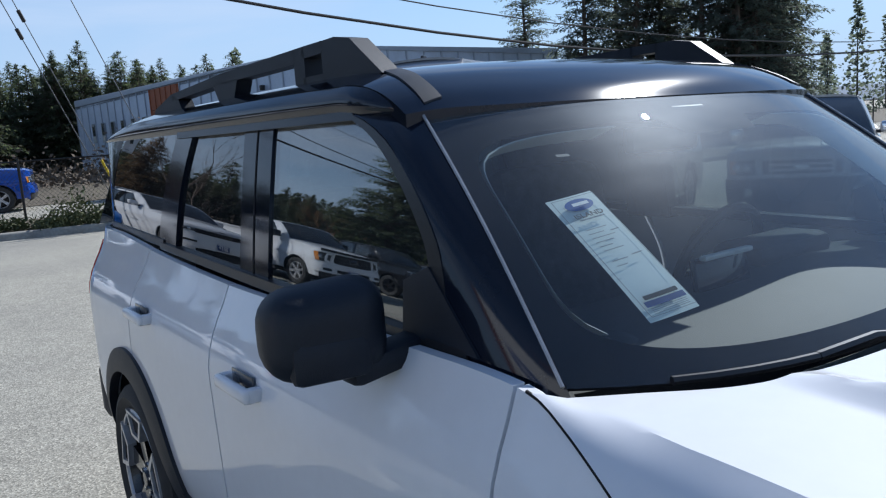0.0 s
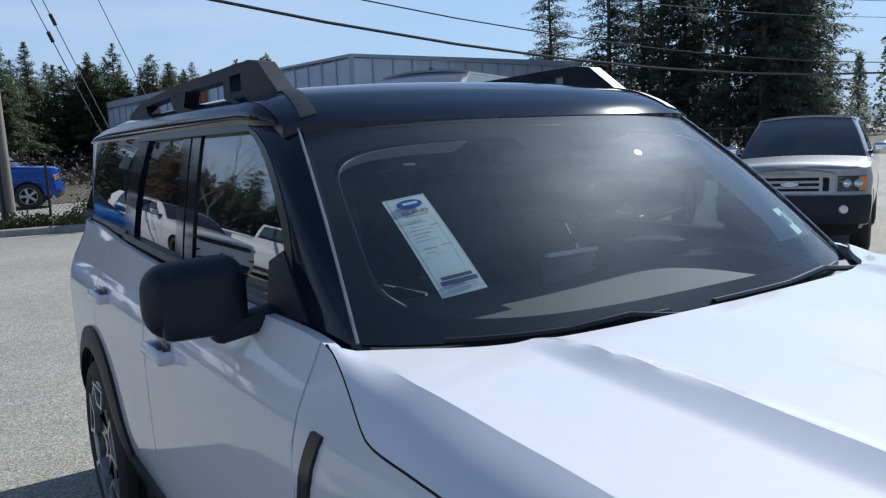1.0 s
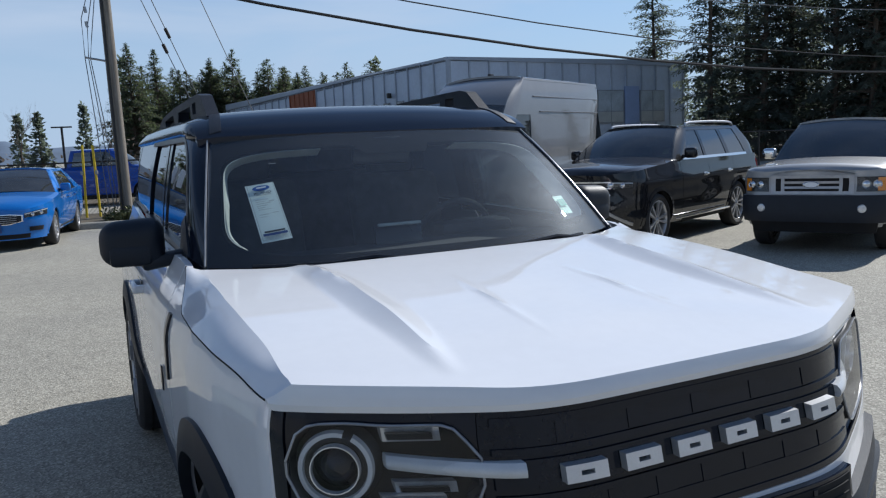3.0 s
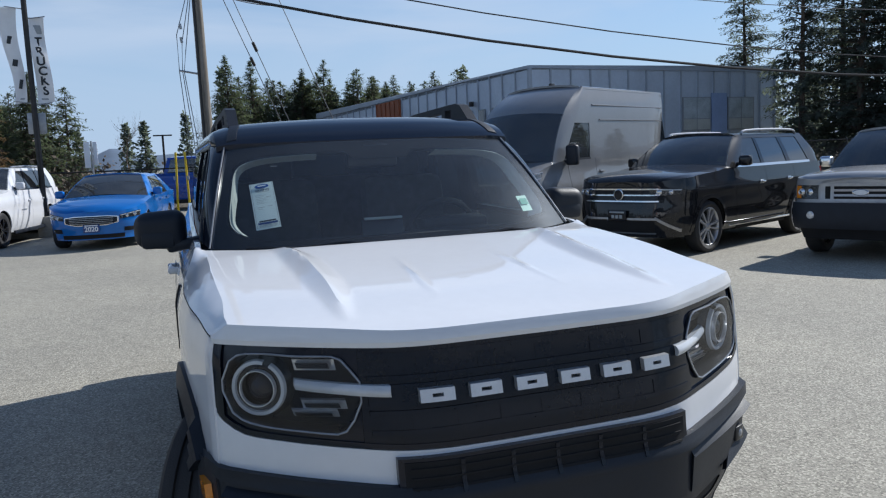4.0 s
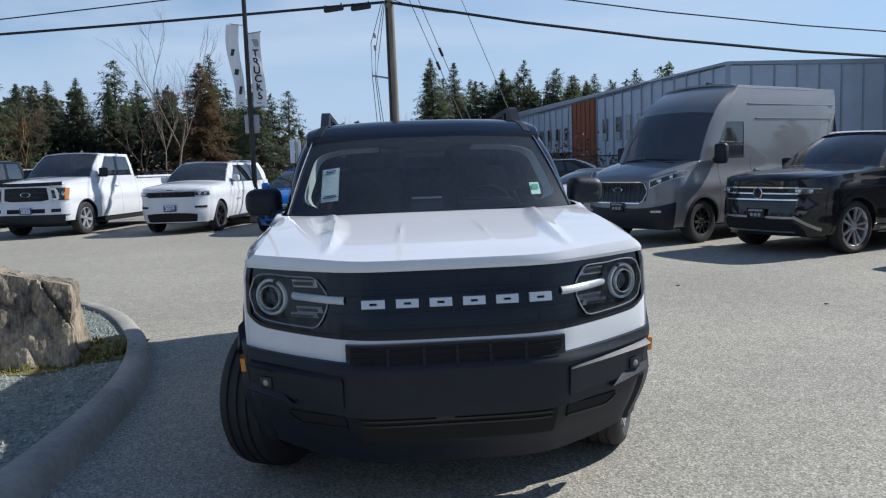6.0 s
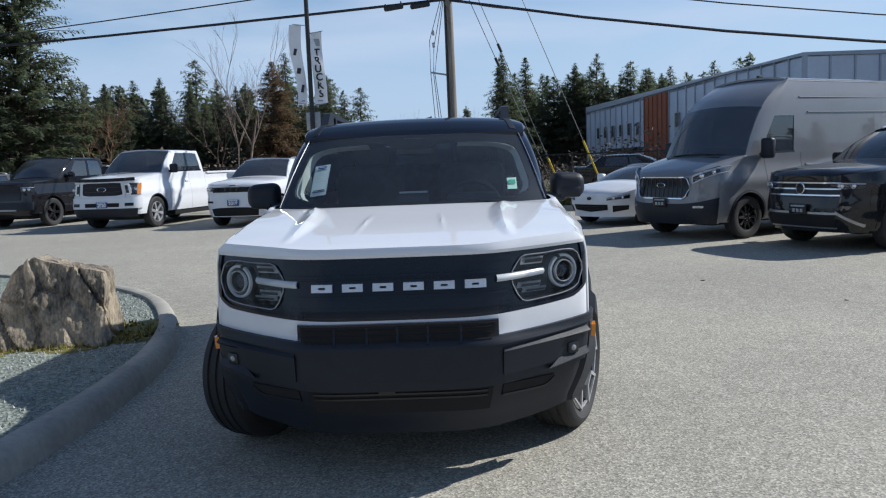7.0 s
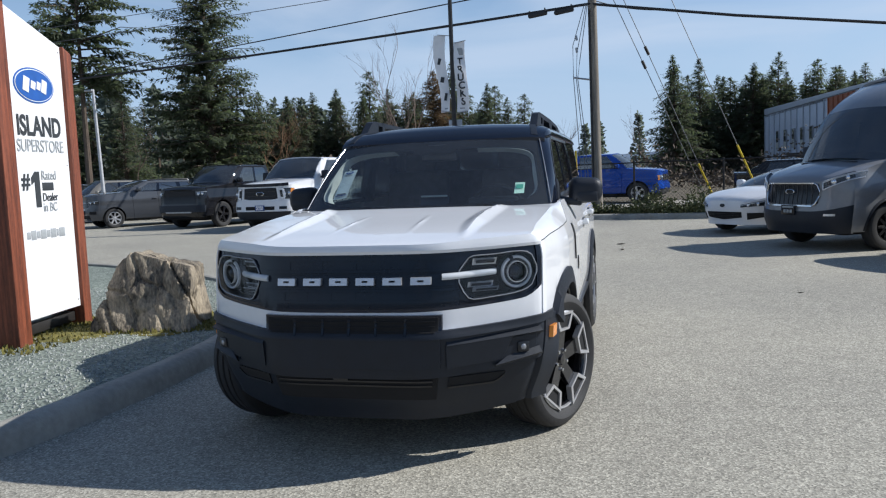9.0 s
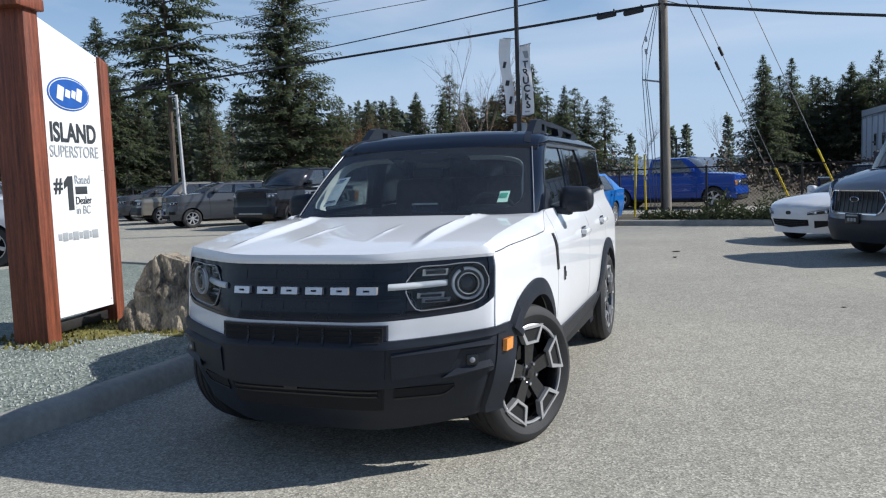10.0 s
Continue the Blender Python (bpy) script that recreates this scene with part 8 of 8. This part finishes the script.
    # edges of the side windows, as y against z
    fe = curve([(1.16, 0.845), (1.25, 0.856), (1.35, 0.886), (1.41, 0.932), (1.48, 1.008), (1.548, 1.105), (1.59, 1.200), (1.614, 1.290)])
    be = curve([(1.16, 1.603), (1.42, 1.615), (1.62, 1.648)])
    re0 = curve([(1.16, 1.788), (1.42, 1.795), (1.62, 1.830)])
    re1 = curve([(1.16, 2.395), (1.42, 2.330), (1.62, 2.250)])
    qe0 = curve([(1.16, 2.590), (1.42, 2.500), (1.62, 2.400)])
    qe1 = curve([(1.16, 3.270), (1.42, 3.230), (1.62, 3.130)])

    def Q(name, ya, yb, za, zb, material, off=0.0, thick=0.006, nu=8, nv=16):
        """A piece of the cabin's side between two edges."""
        def fn(u, v):
            z = lerp(za, zb, v)
            y = lerp(ya(z), yb(z), u)
            return (c.xg(y, z) + off, y, z)
        return c.both(name, Geo().add(*sheet(fn, nu, nv, (-thick, 0, 0))), material)

    def apil(u, v):
        """From the windshield's edge round to the side window's front edge."""
        a = wfn(1.0, lerp(-0.06, 1.03, v))
        z = lerp(1.170, 1.618, v)
        y = fe(z) - 0.012
        bx = c.xg(y, z) + 0.006
        k = math.sin(math.pi * u) * 0.012
        return (lerp(a[0] - 0.006, bx, u) + k, lerp(a[1] - 0.004, y, u) - k, lerp(a[2] + 0.004, z, u))
    c.both("a_pillar", Geo().add(*sheet(apil, 11, 26, (-0.03, 0.03, 0))), GLOSS)
    c.both("windshield_trim", Geo().add(*tube([(lambda q: (q[0] + 0.001, q[1] - 0.006, q[2] + 0.004))(wfn(1.0, lerp(0.0, 1.0, k / 20))) for k in range(21)], 0.0035, 6)), LAMPRIM)
    Q("front_window", fe, be, 1.205, tp, SIDEG, -0.010, nu=14, nv=22)
    Q("rear_window", re0, re1, 1.215, tp, PRIVG, -0.010)
    Q("quarter_window", qe0, qe1, 1.262, tp, PRIVG, 0.0)
    Q("b_pillar", lambda z: be(z) - 0.004, lambda z: re0(z) + 0.004, 1.19, 1.622, GLOSS, -0.004, 0.05)
    Q("b_pillar_seam", lambda z: be(z) + 0.088, lambda z: be(z) + 0.094, 1.20, 1.618, DARK, -0.002, 0.01, nu=3)
    Q("c_pillar", lambda z: re1(z) - 0.004, lambda z: qe0(z) + 0.004, 1.215, 1.622, GLOSS, 0.001, 0.05)
    Q("d_pillar", lambda z: qe1(z) - 0.004, lambda z: 3.46 - 0.10 * (z - 1.26), 1.262, 1.622, GLOSS, 0.001, 0.05)
    Q("window_seal", lambda z: fe(z) - 0.034, lambda z: fe(z) + 0.006, 1.190, tp, SATIN, 0.006, 0.03, nu=4, nv=22)

    def side_roof(u, v):
        """Band between the side windows and the roof, rounded over."""
        y = lerp(1.052, 3.42, u ** 1.25)
        zlo = lerp(1.590, tp - 0.004, min(1.0, (y - 1.05) / 0.24))
        zhi = roof_z(RW, y) - 0.002
        z = lerp(zlo, zhi, v)
        xs_ = lerp(c.xg(y, zlo), RW + 0.002, v ** 2.2) + 0.012 * math.sin(math.pi * v)
        return (lerp(0.680 + 0.018 * v, xs_, min(1.0, (y - 1.05) / 0.13) ** 0.6), y, z)
    c.both("roof_side", Geo().add(*sheet(side_roof, 40, 9, (-0.05, 0, 0))), GLOSS)
    P("window_seal", ((0.76, 1.178), (2.53, 1.225), (2.53, 1.248), (0.76, 1.206)), SATIN, 0.010, 0.05, n=16)
    P("window_seal", ((2.50, 1.232), (3.44, 1.252), (3.44, 1.284), (2.50, 1.258)), SATIN, 0.006, 0.05, n=10)
    P("window_seal", ((1.21, tp - 0.018), (2.40, tp - 0.018), (2.41, tp + 0.002), (1.225, tp + 0.002)), SATIN, 0.006, 0.04, n=14)
    # mirror triangle
    P("mirror_patch", ((0.73, 1.20), (0.95, 1.205), (0.955, 1.30), (0.88, 1.33)), PLASTIC, 0.010, 0.03)
    part("tailgate_window", Geo().add(*sheet(lambda u, v: (lerp(-0.78, 0.78, u) * lerp(1, 0.84, v), lerp(3.50, 3.42, v), lerp(1.26, 1.62, v)), 8, 8, (0, -0.006, 0), True)), PRIVG, R)

    # roof rails
    def rail():
        g = Geo()
        turn = Matrix(((0, 1, 0, 0), (1, 0, 0, 0), (0, 0, 1, 0), (0, 0, 0, 1)))
        x0, x1 = 0.590, 0.640
        for poly in ([(1.240, 1.692), (1.372, 1.782), (1.445, 1.794), (1.512, 1.792), (1.512, 1.690)],
                     [(1.504, 1.765), (1.504, 1.793), (1.619, 1.792), (1.619, 1.762)],
                     [(1.504, 1.690), (1.504, 1.716), (1.619, 1.716), (1.619, 1.690)],
                     [(1.607, 1.690), (1.607, 1.792), (1.668, 1.791), (1.668, 1.690)],
                     [(1.660, 1.755), (1.660, 1.791), (2.190, 1.782), (2.190, 1.750)],
                     [(2.111, 1.686), (2.062, 1.755), (2.270, 1.752), (2.222, 1.686)],
                     [(2.182, 1.752), (2.182, 1.782), (2.708, 1.758), (2.708, 1.732)],
                     [(2.588, 1.681), (2.636, 1.735), (2.708, 1.758), (2.922, 1.716), (2.970, 1.674)]):
            g.add(*prism(poly, x0, x1, turn))
        return g
    c.both("roof_rail", rail(), PLASTIC, "matt black roof rail", smooth=0)

    # mirrors
    for sg in (-1, 1):
        bm = bmesh.new()
        bmesh.ops.create_cube(bm, size=1)
        for v in bm.verts:
            k = 1 if v.co.x > 0 else 0
            v.co = Vector((v.co.x * 0.215, v.co.y * 0.135 - 0.0, v.co.z * (0.178 - 0.026 * k)))
        bmesh.ops.bevel(bm, geom=bm.edges[:], offset=0.062, segments=6, affect="EDGES", profile=0.55)
        mg = Geo().add(*grab(bm), pose(0.978, 0.955, 1.243, 0, 0, 10))
        mg = mg if sg > 0 else mg.mirror()
        mir = part("door_mirror", mg, PLASTIC, R, "black door mirror")
        for nm, gg, mt in (("mirror_arm", Geo().add(*rbox((0, 0, 0), (0.17, 0.075, 0.048), 0.018, pose(0.875, 0.925, 1.178, 0, 8, 0))), PLASTIC),
                           ("mirror_cap", Geo().add(*rbox((0, 0, 0), (0.14, 0.04, 0.078), 0.018, pose(0.990, 0.905, 1.205, 0, 0, 10))), PLASTIC),
                           ("mirror_glass", Geo().add(*rbox((0, 0, 0), (0.11, 0.004, 0.085), 0.0015, pose(0.990, 1.021, 1.243, 0, 0, 10))), CHROME)):
            part(nm, gg if sg > 0 else gg.mirror(), mt, mir)

    # wheels
    sty = dict(spokes=5, wi=0.030, wo=0.046, rim=0.72, seg=64, tread=True, nuts=True, bracket=True, spoke_mat=RIMBLACK)
    for y, st in ((0.0, -23.5), (s["wb"], 0)):
        for sg in (-1, 1):
            wheel(R, sg * 0.812, y, s["tr"], 0.238, sg, dict(sty, turn=math.pi if sg > 0 else 0.0), st, RIMBLACK)
    c.innards(0.5, 3.3, seats=((1.50, 2), (2.40, 3)))

    # cabin
    part("dashboard", Geo().add(*sheet(lambda u, v: ((2 * u - 1) * 0.72, lerp(0.52 + 0.14 * (2 * u - 1) ** 2, 1.02, v), 1.128 + 0.035 * math.sin(v * 2.6) + 0.018 * math.exp(-(((2 * u - 1) * 0.72 - 0.37) / 0.2) ** 2) * v), 24, 10, (0, 0, -0.16))), CABIN, R)
    part("dash_front", Geo().add(*rbox((0, 1.02, 1.00), (1.40, 0.10, 0.24), 0.03)), CABIN, R)
    part("screen", Geo().add(*rbox((0, 0, 0), (0.20, 0.018, 0.13), 0.006, pose(-0.005, 0.855, 1.170, -10))), GLOSS, R)
    # pale bar on the screen's top, modelled in place of a windshield reflection
    part("screen_trim", Geo().add(*rbox((-0.005, 0.842, 1.238), (0.180, 0.020, 0.012), 0.004)), PILLARIN, R)
    for xv in (-0.5, 0.5):
        part("speaker_grille", Geo().add(*lathe([(0.0, 0.006), (0.05, 0.006), (0.06, 0.0)], 20, Matrix.Translation((xv, 0.76, 1.155)))), CABIN, R)
    part("gauge_hood", Geo().add(*rbox((0.37, 0.96, 1.185), (0.34, 0.16, 0.07), 0.03)), CABIN, R)
    ring = [(0.37 + 0.18 * math.cos(a), 1.13 - 0.06 * math.sin(a), 1.12 + 0.17 * math.sin(a)) for a in [2 * math.pi * k / 28 for k in range(29)]]
    sw = part("steering_wheel", Geo().add(*tube(ring, 0.016, 8, False)), CABIN, R)
    part("steering_boss", Geo().add(*rbox((0.37, 1.12, 1.11), (0.16, 0.05, 0.11), 0.02)).add(*rbox((0.37, 1.12, 1.12), (0.34, 0.025, 0.03), 0.008)), CABIN, sw)
    rv = part("rear_view_mirror", Geo().add(*rbox((0.0, 1.02, 1.505), (0.25, 0.04, 0.07), 0.018)), SATIN, R)
    part("sensor_pod", Geo().add(*rbox((0.0, 0.985, 1.555), (0.14, 0.10, 0.05), 0.015)), SATIN, rv)
    for xv in (-0.42, 0.42):
        part("sun_visor", Geo().add(*rbox((0, 0, 0), (0.40, 0.16, 0.018), 0.008, pose(xv, 1.19, 1.600, -8))), HEADLINER, R)
    # price sheet and small slip on the inside of the glass
    def on_glass(x, z, off=-0.010):
        v = (z - 1.178) / 0.42
        for _ in range(6):
            u = (x / lerp(WB[0], WT[0], v) + 1) / 2
            v += (z - wfn(u, v)[2]) / 0.42
        return wfn((x / lerp(WB[0], WT[0], v) + 1) / 2, v, off)

    def sheet_at(x, z):
        """Where the sheet's own corner-to-corner axes fall on the pane."""
        return on_glass(lerp(-0.609, -0.511, x) + 0.004 * z, lerp(1.250, 1.430, z) + 0.012 * x, -0.010)

    card = part("price_sheet", Geo().add(*sheet(sheet_at, 8, 12)), PAPER, R, "pale green printed price sheet with a blue oval")
    def ink(x0, x1, z0, z1, material, name="printed_line"):
        return part(name, Geo().add(*sheet(lambda u, v: (lambda p: (p[0], p[1] - 0.003, p[2] + 0.004))(sheet_at(lerp(x0, x1, u), lerp(z0, z1, v))), 4, 2)), material, card)
    ov = [(0.5 + 0.30 * math.cos(a), 0.905 + 0.048 * math.sin(a)) for a in [2 * math.pi * k / 24 for k in range(24)]]
    def lifted(x, z, d=0.003):
        p = sheet_at(x, z)
        return (p[0], p[1] - d, p[2] + d * 1.3)
    part("printed_oval", Geo().add([lifted(0.5, 0.905)] + [lifted(a, b) for a, b in ov], [(0, k + 1, (k + 1) % 24 + 1) for k in range(24)]), LOGOB, card, smooth=0)
    part("printed_mark", Geo().add([lifted(x_, z_, 0.005) for x_, z_ in ((0.33, 0.890), (0.67, 0.890), (0.67, 0.915), (0.33, 0.915))], [(0, 1, 2, 3)]), LOGOW, card, smooth=0)
    title = words("ISLAND", 1.0, INK, card, Matrix.Identity(4), name="printed_word", bold=0.02, depth=0.0)
    tx = [v.co.x for v in title.data.vertices]
    tz = [v.co.z for v in title.data.vertices]
    for v in title.data.vertices:
        v.co = Vector(lifted(lerp(0.20, 0.80, (v.co.x - min(tx)) / (max(tx) - min(tx))), lerp(0.795, 0.832, (v.co.z - min(tz)) / (max(tz) - min(tz))), 0.004))
    ink(0.25, 0.78, 0.778, 0.788, INKG)
    for k, (a_, b_) in enumerate(((0.18, 0.62), (0.18, 0.50), (0.18, 0.66), (0.18, 0.55), (0.18, 0.45), (0.18, 0.60))):
        ink(a_, b_, 0.70 - k * 0.035, 0.706 - k * 0.035, INKG)
    ink(0.62, 0.80, 0.655, 0.664, INKG), ink(0.60, 0.82, 0.45, 0.458, INKG), ink(0.18, 0.5, 0.44, 0.448, INKG), ink(0.18, 0.4, 0.40, 0.406, INKG)
    ink(0.16, 0.84, 0.135, 0.165, INK), ink(0.10, 0.90, 0.085, 0.125, PLATEB)
    for k in range(4):
        ink(0.14, 0.86, 0.035 + k * 0.012, 0.039 + k * 0.012, INKG)
    for a_, b_, d_, e_ in ((0.04, 0.96, 0.02, 0.024), (0.04, 0.96, 0.97, 0.974), (0.04, 0.055, 0.02, 0.974), (0.945, 0.96, 0.02, 0.974)):
        ink(a_, b_, d_, e_, INKG, "printed_frame")
    slip = part("permit_slip", Geo().add(*sheet(lambda u, v: on_glass(lerp(0.572, 0.630, u), lerp(1.255, 1.320, v)), 4, 4)), mat("slip_green", (0.55, 0.80, 0.68), 0.7, var=0.05, scale=30), R, "small pale green slip inside the windshield")
    part("slip_print", Geo().add(*sheet(lambda u, v: (lambda p: (p[0], p[1] - 0.003, p[2] + 0.004))(on_glass(lerp(0.580, 0.622, u), lerp(1.280, 1.305, v))), 3, 3)), mat("slip_ink", (0.05, 0.35, 0.25), 0.7, var=0.1, scale=60), slip)
    part("paper_label", Geo().add(*sheet(lambda u, v: on_glass(lerp(-0.500, -0.472, u), lerp(1.503, 1.5075, v)), 4, 2)), CABINL, R)
    # wipers
    for sg, x0, x1 in ((1, -0.66, -0.16), (1, -0.02, 0.58)):
        pts = [(lerp(x0, x1, k / 8), wfn(0.5 + lerp(x0, x1, k / 8) / 1.61, 0.005, 0.004)[1], wfn(0.5 + lerp(x0, x1, k / 8) / 1.61, 0.005, 0.004)[2]) for k in range(9)]
        wp = part("wiper", Geo().add(*tube(pts, 0.007, 6)), SATIN, R)
        part("wiper_arm", Geo().add(*tube([pts[4], (lerp(x0, x1, 0.75), pts[6][1] - 0.01, pts[6][2] + 0.012), (x1 + 0.06, pts[8][1] - 0.04, 1.16)], 0.008, 6)), SATIN, wp)
    return c


suv = main_suv()
